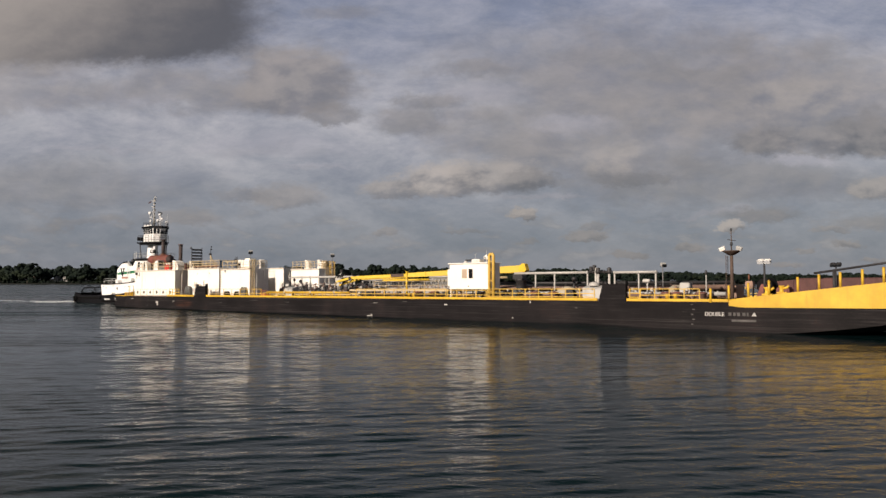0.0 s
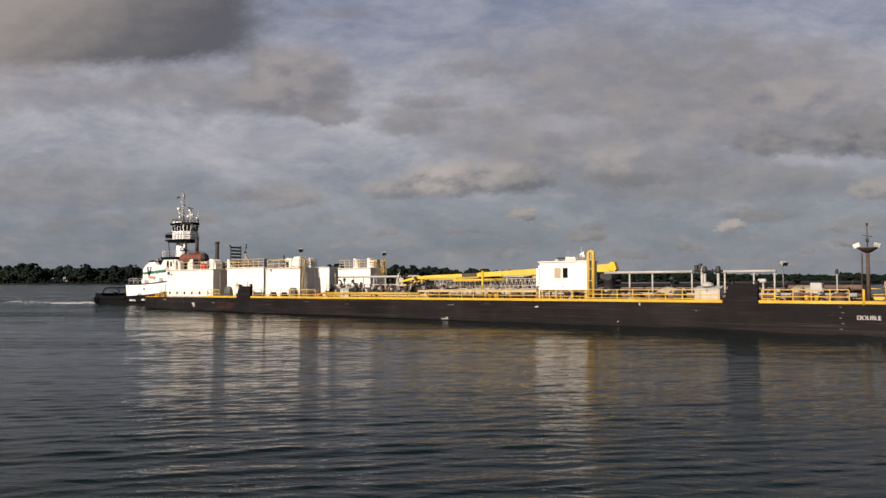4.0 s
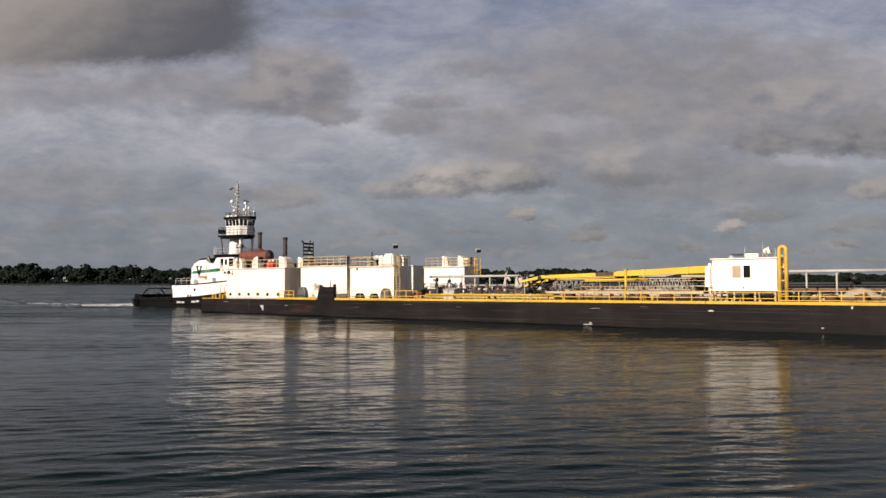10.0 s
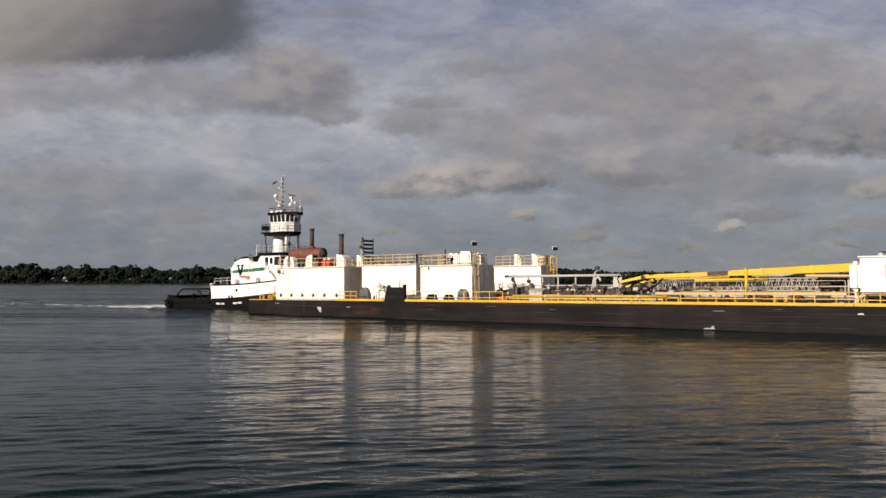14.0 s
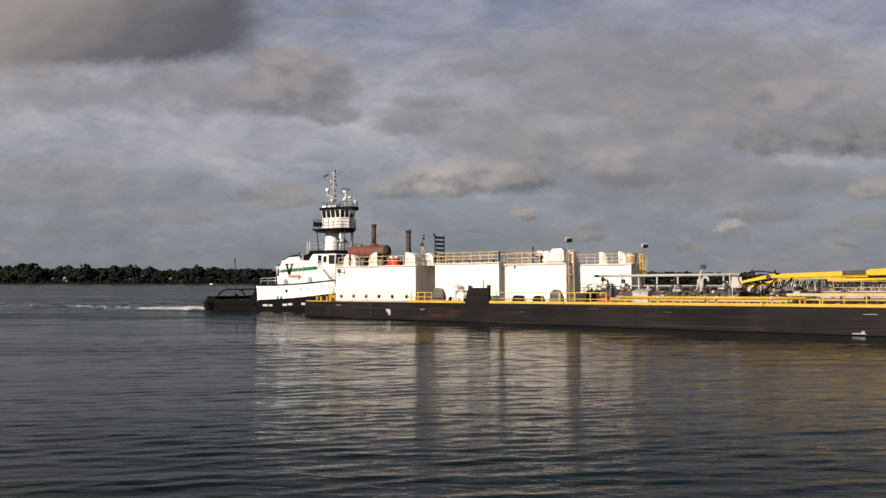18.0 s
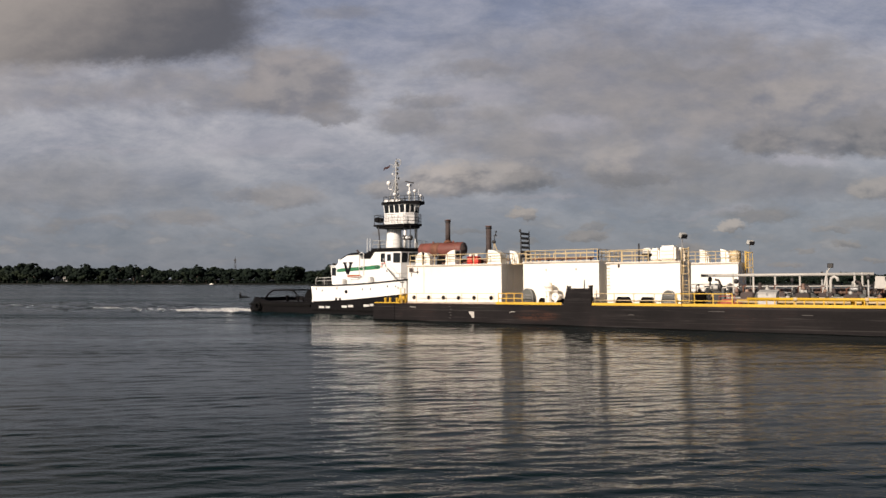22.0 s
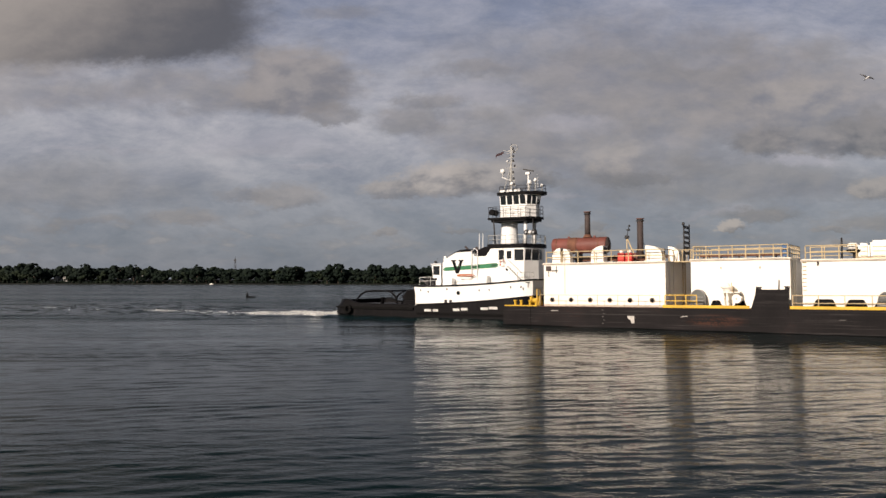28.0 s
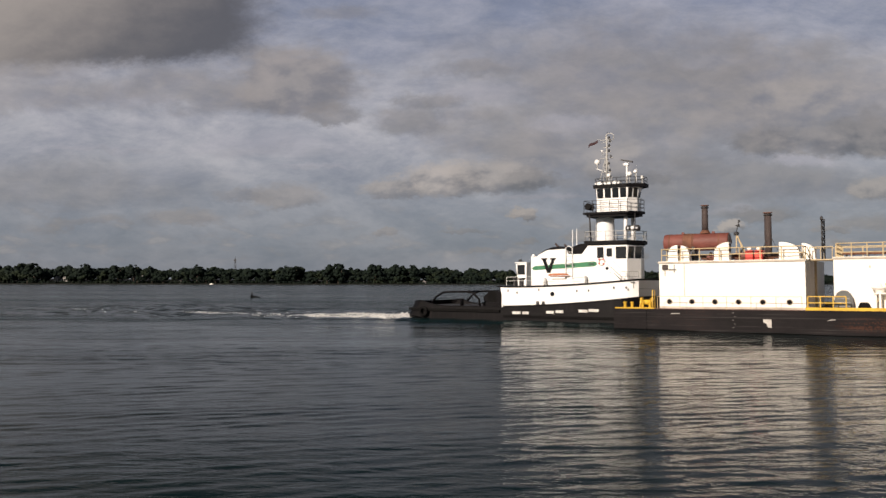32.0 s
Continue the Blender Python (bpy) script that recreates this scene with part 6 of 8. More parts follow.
# drums, lockers, machines
for u, v, w, lab in ((38.3, 6.4, 1.55, "dark engine driven cargo pump on the deck"), (40.6, 8.2, 1.6, "sooty engine driven cargo pump under the pipe rack"), (44.6, 7.2, 1.5, "sooty engine driven cargo pump under the pipe rack"), (49.3, 6.6, 1.5, "dark engine driven cargo pump on the deck"), (76.6, 3.4, 1.1, "dark engine driven pump beside the control cabin"), (33.6, 8.0, 1.6, "dark engine driven cargo pump on the deck"), (43.0, 5.8, 1.5, "dark engine driven cargo pump on the deck"), (46.8, 5.2, 1.35, "dark engine driven cargo pump on the deck"), (51.8, 5.4, 1.2, "dark winch engine beneath the crane boom")):
    t = thing("cargo_pump", (u, v, DK + 0.013), lab, "pump", "cargo pumps")
    part("bed", box(B(), (u - 0.9, v - 0.5, DK + 0.013), (u + 1.1, v + 0.5, DK + 0.2), 0.02), DARK, t)
    part("engine", box(B(), (u - 0.8, v - 0.4, DK + 0.2), (u + 0.3, v + 0.4, DK + w * 0.75), 0.08), SOOT, t)
    part("pump_casing", turned(B(), (u + 0.35, v, DK + 0.62), ((0.2, 0), (0.42, 0.08), (0.42, 0.4), (0.2, 0.5), (0.15, 0.65)), "x", 14), COVER, t)
    part("air_filter", turned(B(), (u - 0.3, v, DK + w * 0.75), ((0.12, 0), (0.16, 0.05), (0.16, 0.22), (0.08, 0.28)), n=12), TRUNK if v > 6 else PIPE_W, t)
    part("muffler", pipe(B(), ((u - 0.6, v, DK + w * 0.7), (u - 0.6, v, DK + w * 1.1), (u - 0.35, v, DK + w * 1.15)), 0.06, 7), RUST, t)
for u, v, w2, m, lab in ((39.6, 3.2, 1.5, GREY, "light grey deck locker with a sloping lid"), (84.7, 4.4, 2.3, GREY, "large pale grey deck locker with a sloping lid"), (92.2, 8.2, 1.5, TAN, "tan deck locker with a sloping lid")):
    t = thing("deck_locker", (u, v, DK + 0.013), lab, "locker", "deck lockers")
    hh = 1.35 if w2 > 1.3 else 1.1
    part("body", slab(B(), ((v, DK + 0.013), (v + 1.1, DK + 0.013), (v + 1.1, DK + hh), (v, DK + hh * 0.82)), "x", u, u + w2), m, t)
    part("lid", slab(B(), ((v - 0.06, DK + hh * 0.82), (v + 1.14, DK + hh), (v + 1.14, DK + hh + 0.08), (v - 0.06, DK + hh * 0.82 + 0.08)), "x", u - 0.05, u + w2 + 0.05), m, t)
    part("latch", box(B(), (u + w2 / 2 - 0.06, v - 0.09, DK + hh * 0.7), (u + w2 / 2 + 0.06, v - 0.01, DK + hh * 0.86)), STEEL, t)
    part("stand", box(B(), (u + 0.1, v - 0.02, DK + 0.02), (u + w2 - 0.1, v - 0.004, DK + 0.12)), DARK, t)
for u, v, w, h, m, lab in ((34.3, 7.2, 1.5, 2.35, DARK, "tall dark diesel engine set with an exhaust beside the deck house"), (36.3, 8.0, 1.3, 1.9, SOOT, "sooty diesel engine set beneath the pipe rack"), (42.2, 6.9, 1.2, 1.7, DARK, "dark diesel engine set beneath the pipe rack"),
                           (46.0, 7.6, 1.4, 2.1, SOOT, "sooty diesel engine set beneath the pipe rack"), (48.6, 8.0, 1.2, 1.9, DARK, "dark diesel engine set near the crane's tip"), (52.9, 6.3, 1.3, 1.5, DARK, "dark diesel engine set below the crane boom")):
    t = thing("engine_set", (u, v, DK + 0.013), lab, "engine", "diesel engine sets")
    part("skid", box(B(), (u - 0.15, v - 0.1, DK + 0.013), (u + w + 0.15, v + 0.9, DK + 0.18), 0.02), DARK, t)
    part("block", box(B(), (u, v, DK + 0.18), (u + w * 0.8, v + 0.8, DK + h * 0.55), 0.07), m, t)
    part("radiator", box(B(), (u + w * 0.82, v + 0.02, DK + 0.2), (u + w, v + 0.78, DK + h * 0.66), 0.03), COVER, t)
    part("header_tank", turned(B(), (u + 0.1, v + 0.4, DK + h * 0.68), ((0.05, 0), (0.19, 0.05), (0.21, 0.12), (0.21, w * 0.45), (0.19, w * 0.5), (0.05, w * 0.55)), "x", 12), PIPE_W if m is DARK else STEEL, t)
    part("exhaust", pipe(B(), ((u + w * 0.7, v + 0.3, DK + h * 0.5), (u + w * 0.7, v + 0.3, DK + h * 0.86), (u + w * 0.62, v + 0.3, DK + h * 0.97), (u + w * 0.4, v + 0.3, DK + h)), 0.11, 9), SOOT, t)
    part("muffler", turned(B(), (u + w * 0.7, v + 0.3, DK + h * 0.58), ((0.12, 0), (0.2, 0.05), (0.2, h * 0.2), (0.12, h * 0.24)), n=12), DARK, t)
    part("filter_bowl", turned(B(), (u + w * 0.25, v - 0.06, DK + h * 0.3), ((0.1, 0), (0.13, 0.04), (0.13, 0.26), (0.08, 0.32)), n=10), CREAM, t)
rp = thing("red_pump", (37.3, 1.4, DK + 0.013), "faded red portable pump with a hose on the deck", "pump")
part("body", box(B(), (37.0, 1.2, DK + 0.2), (38.0, 1.8, DK + 0.65), 0.1), PUMP_RED, rp)
part("frame", pipe(B(), ((36.9, 1.15, DK + 0.013), (36.9, 1.15, DK + 0.9), (38.2, 1.15, DK + 0.9), (38.2, 1.15, DK + 0.013)), 0.04, 6), PUMP_RED, rp)
part("hose", pipe(B(), [(37.6 + (0.5 + 0.03 * i) * math.cos(i * 0.6), 1.5 + 0.3 * math.sin(i * 0.6), DK + 0.07 + 0.012 * i) for i in range(26)], 0.05, 6), PUMP_RED, rp)
tp = thing("covered_heap", (80.5, 8.4, DK + 0.013), "tan canvas cover over stowed hoses on the deck", "cover")
bm = B()
grid = [[bm.verts.new((78.8 + 0.36 * i, 7.4 + 0.4 * j, DK + 0.02 + (1.35 * math.sin(math.pi * (i + 0.3) / 10.6) ** 0.7 * math.sin(math.pi * (j + 0.15) / 5.3) ** 0.5 * (1 + 0.18 * noise.noise(Vector((i * 0.9, j * 0.9, 2)))) if 0 < i < 10 and 0 < j < 5 else 0))) for j in range(6)] for i in range(11)]
for i in range(10):
    for j in range(5):
        bm.faces.new((grid[i][j], grid[i + 1][j], grid[i + 1][j + 1], grid[i][j + 1])).smooth = True
part("canvas", bm, TAN, tp)
part("lashing", pipe(B(), [(78.7 + 0.42 * i, 7.38, DK + 0.06 + 0.05 * (i % 2)) for i in range(9)], 0.03, 5), RUST, tp)
for i, u in enumerate((83.2, 66.9, 54.6)):
    hr = thing("hose_reel", (u, 4.6, DK + 0.013), "dark rubber cargo hose wound on a steel reel", "hose reel", "hose reels")
    part("flange", turned(B(), (u, 4.3, DK + 0.6), ((0.52, 0), (0.52, 0.03)), "y", 18), DARK, hr)
    part("flange", turned(B(), (u, 5.0, DK + 0.6), ((0.52, 0), (0.52, 0.03)), "y", 18), DARK, hr)
    part("hose", turned(B(), (u, 4.335, DK + 0.6), ((0.42, 0), (0.46, 0.08), (0.42, 0.16), (0.46, 0.24), (0.42, 0.32), (0.46, 0.4), (0.42, 0.48), (0.46, 0.46), (0.42, 0.66)), "y", 16), RUBBER, hr)
    for v in (4.25, 5.08):
        part("stand", slab(B(), ((u - 0.5, DK + 0.013), (u + 0.5, DK + 0.013), (u + 0.08, DK + 0.68), (u - 0.08, DK + 0.68)), "y", v - 0.03, v + 0.03), DARK, hr)

# thick yellow guard pipe along the near deck edge
gp = thing("guard_pipe", (39.4, 0.3, DK + 0.013), "thick yellow guard pipe on short posts along the deck edge", "guard rail")
part("pipe", rod(B(), (39.4, 0.3, 2.47), (55.2, 0.3, 2.47), 0.12, n=12), YELLOW, gp)
for i in range(12):
    part("post", rod(B(), (39.5 + 1.42 * i, 0.3, DK + 0.03), (39.5 + 1.42 * i, 0.3, 2.45), 0.05, n=7), YELLOW, gp)
for u in (43.1, 48.2, 52.6):
    t = thing("deck_fitting", (u, 0.5, DK + 0.03), "pale pipe fitting clamped to the deck-edge guard pipe", "fitting", "deck-edge fittings")
    part("clamp", turned(B(), (u, 0.3, 2.47), ((0.12, -0.14), (0.17, -0.12), (0.17, 0.12), (0.12, 0.14)), "x", 10), CREAM, t)
    part("drop_pipe", rod(B(), (u, 0.42, DK + 0.03), (u, 0.42, 2.42), 0.06, n=7), CREAM, t)
# white cabinet, domed locker and pump stand towards the bow
wc = thing("deck_cabinet", (94.2, 6.0, DK + 0.013), "pale grey-white upright cabinet among the bow pipes", "cabinet")
part("body", box(B(), (94.2, 6.0, DK + 0.1), (95.15, 6.8, 3.45), 0.05), PIPE_W, wc)
part("door", box(B(), (94.28, 5.97, DK + 0.25), (95.07, 5.999, 3.35), 0.01), PIPE_W, wc)
part("plinth", box(B(), (94.25, 6.05, DK + 0.013), (95.1, 6.75, DK + 0.1)), DARK, wc)
dm = thing("domed_tank", (85.7, 5.5, DK + 1.35), "small white domed tank standing on a deck locker", "tank")
part("shell", turned(B(), (85.7, 5.0, DK + 1.36), ((0.5, 0), (0.56, 0.05), (0.56, 0.16), (0.45, 0.32), (0.2, 0.42)), n=18), PIPE_W, dm)
part("cap", turned(B(), (85.7, 5.0, DK + 1.75), ((0.14, 0), (0.16, 0.08), (0.06, 0.14)), n=10), DARK, dm)
wt = thing("saddle_tank", (89.2, 9.0, DK + 1.6), "small white tank on a post near the fairlead", "tank")
part("shell", turned(B(), (88.75, 9.6, 3.66), ((0.05, 0), (0.17, 0.05), (0.2, 0.14), (0.2, 0.66), (0.17, 0.75), (0.05, 0.8)), "x", 14), PIPE_W, wt)
part("post", rod(B(), (89.25, 9.6, DK + 0.013), (89.25, 9.6, 3.45), 0.08, n=8), PIPE_W, wt)
for u in (83.98, 85.28):
    t = thing("manifold_post", (u, 9.0, DK + 0.013), "white manifold post with a dark valve at its head", "manifold", "manifold posts")
    part("post", rod(B(), (u, 9.0, DK + 0.013), (u, 9.0, 4.75), 0.13, n=10), PIPE_W, t)
    part("valve_body", turned(B(), (u, 9.0, 4.4), ((0.14, 0), (0.26, 0.1), (0.3, 0.3), (0.2, 0.5), (0.24, 0.6), (0.1, 0.7)), n=12), DARK, t)
    part("side_pipe", rod(B(), (u - 1.0, 9.0, 4.62), (u + 0.5, 9.0, 4.62), 0.11, n=9), DARK, t)
    part("flange", turned(B(), (u - 0.55, 9.0, 4.62), ((0.11, -0.05), (0.2, -0.04), (0.2, 0.04), (0.11, 0.05)), "x", 12), DARK, t)


def valve_tree(u, v, h, m, dome, label):
    """A manifold riser: foot, pipe, flanges, side branch and a domed actuator."""
    t = thing("valve_tree", (u, v, DK + 0.013), label, "valve", "manifold valves")
    part("riser", rod(B(), (u, v, DK + 0.013), (u, v, DK + h * 0.72), 0.14, n=10), m, t)
    part("flange", turned(B(), (u, v, DK + 0.013), ((0.27, 0), (0.27, 0.07), (0.14, 0.09)), n=12), m, t)
    part("flange", turned(B(), (u, v, DK + h * 0.45), ((0.14, 0), (0.25, 0.02), (0.25, 0.12), (0.14, 0.14)), n=12), DARK, t)
    part("branch", pipe(B(), ((u, v, DK + h * 0.3), (u + 0.35, v - 0.15, DK + h * 0.33), (u + 0.6, v - 0.25, DK + h * 0.25), (u + 0.68, v - 0.28, DK + 0.02)), 0.10, 8), m, t)
    part("actuator", turned(B(), (u, v, DK + h * 0.7), ((0.12, 0), (0.2, 0.04), (0.22, h * 0.08), (0.15, h * 0.12), (0.13, h * 0.24), (0.17, h * 0.27), (0.1, h * 0.3)), n=10), dome, t)
    wh2 = part("hand_wheel", pipe(B(), [(u + 0.26 * math.cos(radians(q)), v - 0.30, DK + h * 0.55 + 0.26 * math.sin(radians(q))) for q in range(0, 361, 40)], 0.03, 5), DARK, t)
    part("stem", rod(B(), (u, v, DK + h * 0.55), (u, v - 0.31, DK + h * 0.55), 0.03, n=5), STEEL, wh2)


rng = random.Random(77)
for i in range(17):
    u = 35.6 + i * 1.02 + rng.uniform(-0.3, 0.3)
    dome = (DARK, PIPE_B, TRUNK, SOOT, PIPE_W, DARK)[i % 6]
    valve_tree(u, rng.choice((7.6, 9.9, 11.6)), rng.uniform(1.45, 2.15), rng.choice((DARK, PIPE_B, TRUNK, SOOT)), dome, "dark brown manifold valve with a domed head on the deck" if dome is not PIPE_W else "manifold valve with a pale domed head on the deck")
for i in range(15):
    u = 52.8 + i * 1.22 + rng.uniform(-0.3, 0.3)
    if not 69.2 < u < 70.6:
        valve_tree(u, rng.choice((8.9, 10.0, 11.7)), rng.uniform(1.3, 2.0), rng.choice((TRUNK, GREY, PIPE_B, PIPE_W)), rng.choice((TRUNK, GREY, PIPE_B, PIPE_W)), "tan and grey manifold valve behind the crane boom")
for i in range(11):
    valve_tree(76.9 + i * 1.3 + rng.uniform(-0.3, 0.3), rng.choice((4.9, 7.8, 10.0)), rng.uniform(0.9, 1.35), rng.choice((TRUNK, PIPE_W, PIPE_B)), rng.choice((PIPE_W, CREAM, TRUNK, PIPE_B)), "low pale manifold valve among the deck pipes")
for i in range(5):
    valve_tree(91.9 + i * 1.15, rng.choice((4.9, 7.8)), rng.uniform(0.9, 1.5), rng.choice((TRUNK, PIPE_W, PIPE_B)), rng.choice((PIPE_W, CREAM, TRUNK)), "low pale manifold valve near the foremast")
lb = thing("lamp_cluster", (44.5, 9.0, 4.6), "black lamp cluster on a strut over the pipe rack", "floodlight")
part("strut", rod(B(), (44.2, 9.0, 4.64), (44.5, 9.0, 5.15), 0.06, n=7), GREY, lb)
part("lamp_box", box(B(), (44.28, 8.85, 5.1), (44.75, 9.15, 5.5), 0.04), DARK, lb)
part("brace", rod(B(), (43.6, 8.9, DK + 0.013), (44.3, 8.95, 4.9), 0.09, n=8), PIPE_W, lb)


def bollard(u, v, m, label, s=1.0):
    t = thing("bollard", (u, v, DK + 0.013), label, "bollard", "mooring bollards")
    part("base", box(B(), (u - 0.65 * s, v - 0.25 * s, DK + 0.014), (u + 0.65 * s, v + 0.25 * s, DK + 0.08), 0.02), m, t)
    for x in (-0.38, 0.38):
        part("post", turned(B(), (u + x * s, v, DK + 0.08), ((0.17 * s, 0), (0.15 * s, 0.1), (0.15 * s, 0.42 * s), (0.21 * s, 0.5 * s), (0.19 * s, 0.58 * s)), n=14), m, t)


for u in (0.9, 2.5):
    bollard(u, 1.5, YELLOW, "yellow double mooring bollard on the barge's stern", 0.85)
for u in (47.5, 64.5, 95.5):
    bollard(u, 1.1, YELLOW, "yellow double mooring bollard beside the deck edge")
wn = thing("stern_winch", (2.2, 2.8, DK + 0.013), "yellow stern winch with a cable drum", "winch")
part("drum", turned(B(), (1.7, 2.9, DK + 0.5), ((0.45, 0), (0.45, 0.05), (0.24, 0.06), (0.24, 0.8), (0.45, 0.81), (0.45, 0.86)), "x", 16), YELLOW, wn)
for x in (1.62, 2.62):
    part("frame", slab(B(), ((2.4, DK + 0.013), (3.4, DK + 0.013), (3.05, DK + 0.9), (2.75, DK + 0.9)), "x", x - 0.04, x + 0.04), YELLOW, wn)
part("brake_lever", rod(B(), (2.7, 2.9, DK + 0.5), (2.95, 2.7, DK + 1.25), 0.03, n=6), DARK, wn)
pg = thing("stern_gate", (3.35, 0.9, DK + 0.013), "tall yellow gate frame at the stern house", "gate")
part("frame", pipe(B(), ((3.3, 0.7, DK + 0.013), (3.3, 0.7, 3.4), (3.3, 1.4, 3.4), (3.3, 1.4, DK + 0.013)), 0.05, 7), RAIL_Y, pg)
part("bar", rod(B(), (3.3, 0.7, 2.6), (3.3, 1.4, 2.6), 0.035, n=6), RAIL_Y, pg)

for v in (4.75, 12.2):
    pk = thing("push_knee", (3.3, v, DK + 0.013), "rusty push knee with black fender pads at the stern notch", "push knee", "push knees")
    part("post", box(B(), (3.1, v - 0.25, DK + 0.013), (3.55, v + 0.25, 4.3), 0.05), RUST_RED, pk)
    part("fender_pad", box(B(), (2.85, v - 0.3, DK + 0.2), (3.099, v + 0.3, 3.9), 0.06), RUBBER, pk)
    part("brace", rod(B(), (3.3, v, 4.2), (3.3, v + (1.6 if v < 8 else -1.6), DK + 0.1), 0.09, n=7), DARK, pk)
# ---- the bow ----
fm = thing("fore_mast", (98.2, 8.7, DK + 0.013), "weathered brown foremast with a flared lamp platform and ladder", "mast")
part("pole", rod(B(), (98.2, 8.7, DK + 0.013), (98.2, 8.7, 6.2), 0.17, 0.14, n=14), MAST, fm)
part("platform", turned(B(), (98.2, 8.7, 6.0), ((0.2, 0), (0.35, 0.06), (0.8, 0.36), (0.85, 0.42), (0.8, 0.44), (0.3, 0.40)), n=18), MAST, fm)
part("upper_pole", rod(B(), (98.2, 8.7, 6.35), (98.2, 8.7, 8.3), 0.06, 0.04, n=8), MAST, fm)
part("cross_arm", rod(B(), (97.85, 8.7, 7.5), (98.6, 8.7, 7.35), 0.03, n=6), DARK, fm)
part("anemometer", turned(B(), (98.2, 8.7, 8.25), ((0.03, 0), (0.09, 0.08), (0.09, 0.22), (0.03, 0.3)), n=10), DARK, fm)
part("signal_lantern", turned(B(), (98.2, 8.7, 6.9), ((0.08, 0), (0.13, 0.06), (0.13, 0.26), (0.06, 0.34)), n=10), DARK, fm)
for s, mm in ((-1, WHITE), (1, GREY)):
    bm = box(B(), (-0.28, -0.14, -0.17), (0.28, 0.14, 0.17), 0.04)
    bmesh.ops.transform(bm, matrix=Matrix.Translation((98.2 + 0.8 * s, 8.5, 6.62)) @ Euler((radians(25), radians(20 * s), 0)).to_matrix().to_4x4(), verts=bm.verts)
    part("lamp_head", bm, mm, fm)
for v in (8.45, 8.95):
    part("ladder_stile", rod(B(), (97.75, v, DK + 0.013), (97.75, v, 6.0), 0.03, n=5), MAST, fm)
for i in range(12):
    part("ladder_rung", rod(B(), (97.75, 8.45, DK + 0.4 + 0.33 * i), (97.75, 8.95, DK + 0.4 + 0.33 * i), 0.02, n=5), MAST, fm)
wl = thing("anchor_windlass", (102.3, 7.0, DK + 0.013), "dark anchor windlass with a large cable reel", "windlass")
part("bed", box(B(), (101.2, 5.6, DK + 0.013), (104.2, 9.0, DK + 0.25), 0.03), DARK, wl)
part("reel", turned(B(), (102.0, 6.0, DK + 1.35), ((0.68, 0), (0.68, 0.06), (0.34, 0.07), (0.34, 1.6), (0.68, 1.61), (0.68, 1.67)), "y", 22), BLACK, wl)
part("rope", turned(B(), (102.0, 6.09, DK + 1.35), ((0.5, 0), (0.55, 0.4), (0.5, 0.8), (0.55, 1.2), (0.5, 1.5)), "y", 18), RUBBER, wl)
part("gear_case", box(B(), (102.9, 6.2, DK + 0.25), (104.0, 7.6, DK + 1.2), 0.1), RUST_RED, wl)
part("stand", slab(B(), ((101.3, DK + 0.2), (102.7, DK + 0.2), (102.2, DK + 1.5), (101.8, DK + 1.5)), "y", 5.75, 5.95), RUST_RED, wl)
wh_ = thing("winch_house", (100.2, 9.0, DK + 0.013), "dark red-brown steel winch house on the bow deck", "winch house")
part("side_wall", slab(B(), ((100.2, DK + 0.013), (114.2, DK + 0.013), (114.2, 3.82), (104.0, 3.70), (101.0, 3.42)), "y", 9.0, 9.12), DARK_RED, wh_)
part("far_wall", slab(B(), ((100.2, DK + 0.013), (114.2, DK + 0.013), (114.2, 3.82), (104.0, 3.70), (101.0, 3.42)), "y", 12.4, 12.52), DARK_RED, wh_)
part("roof_plate", box(B(), (104.0, 9.0, 3.72), (114.2, 12.52, 3.80), 0.01), DARK_RED, wh_)
for k in range(6):
    part("stiffener", box(B(), (103.5 + 1.9 * k, 8.90, DK + 0.013), (103.62 + 1.9 * k, 8.999, 3.6)), DARK_RED, wh_)
hk = thing("pump_engine", (99.9, 9.3, DK + 0.013), "tan engine housing beside the foremast", "engine")
part("housing", box(B(), (99.35, 8.8, DK + 1.15), (100.05, 9.5, DK + 1.8), 0.08), TRUNK, hk)
for x in (99.45, 99.95):
    part("leg", box(B(), (x - 0.05, 8.95, DK + 0.25), (x + 0.05, 9.35, DK + 1.15)), DARK, hk)
part("exhaust", rod(B(), (99.6, 9.2, DK + 1.9), (99.6, 9.2, DK + 2.4), 0.07, n=8), RUST, hk)
part("skid", box(B(), (99.3, 8.7, DK + 0.013), (100.9, 10.0, DK + 0.25), 0.02), DARK, hk)
bs = thing("bow_ramp_boom", (105.2, 8.0, DK + 0.013), "dark steel boom slanting up over the bow deck", "boom")
part("spar", rod(B(), (105.6, 8.0, 4.2), (118.5, 8.4, 6.05), 0.10, 0.08, n=8), DARK, bs)
part("crutch", rod(B(), (107.2, 8.05, DK + 0.013), (107.2, 8.05, 4.4), 0.12, n=8), DARK, bs)
part("stay", rod(B(), (117.8, 8.4, 5.9), (117.8, 8.4, DK + 0.02), 0.05, n=6), DARK, bs)
for u in (94.6, 96.9, 93.6, 76.6, 72.6, 79.0, 81.3, 65.0, 62.6):
    hb = thing("tank_hatch", (u, 5.4, DK + 0.013), "round rusty tank hatch with a hinged lid", "hatch", "tank hatches")
    part("coaming", turned(B(), (u, 4.4, DK + 0.013), ((0.48, 0), (0.48, 0.6), (0.55, 0.62), (0.55, 0.68)), n=16), PIPE_B, hb)
    part("lid", turned(B(), (u, 4.4, DK + 0.69), ((0.56, 0), (0.56, 0.05), (0.2, 0.12)), n=16), RUST_RED, hb)
    part("hand_wheel", turned(B(), (u, 4.4, DK + 0.82), ((0.2, 0), (0.22, 0.03), (0.2, 0.05)), n=12), STEEL, hb)


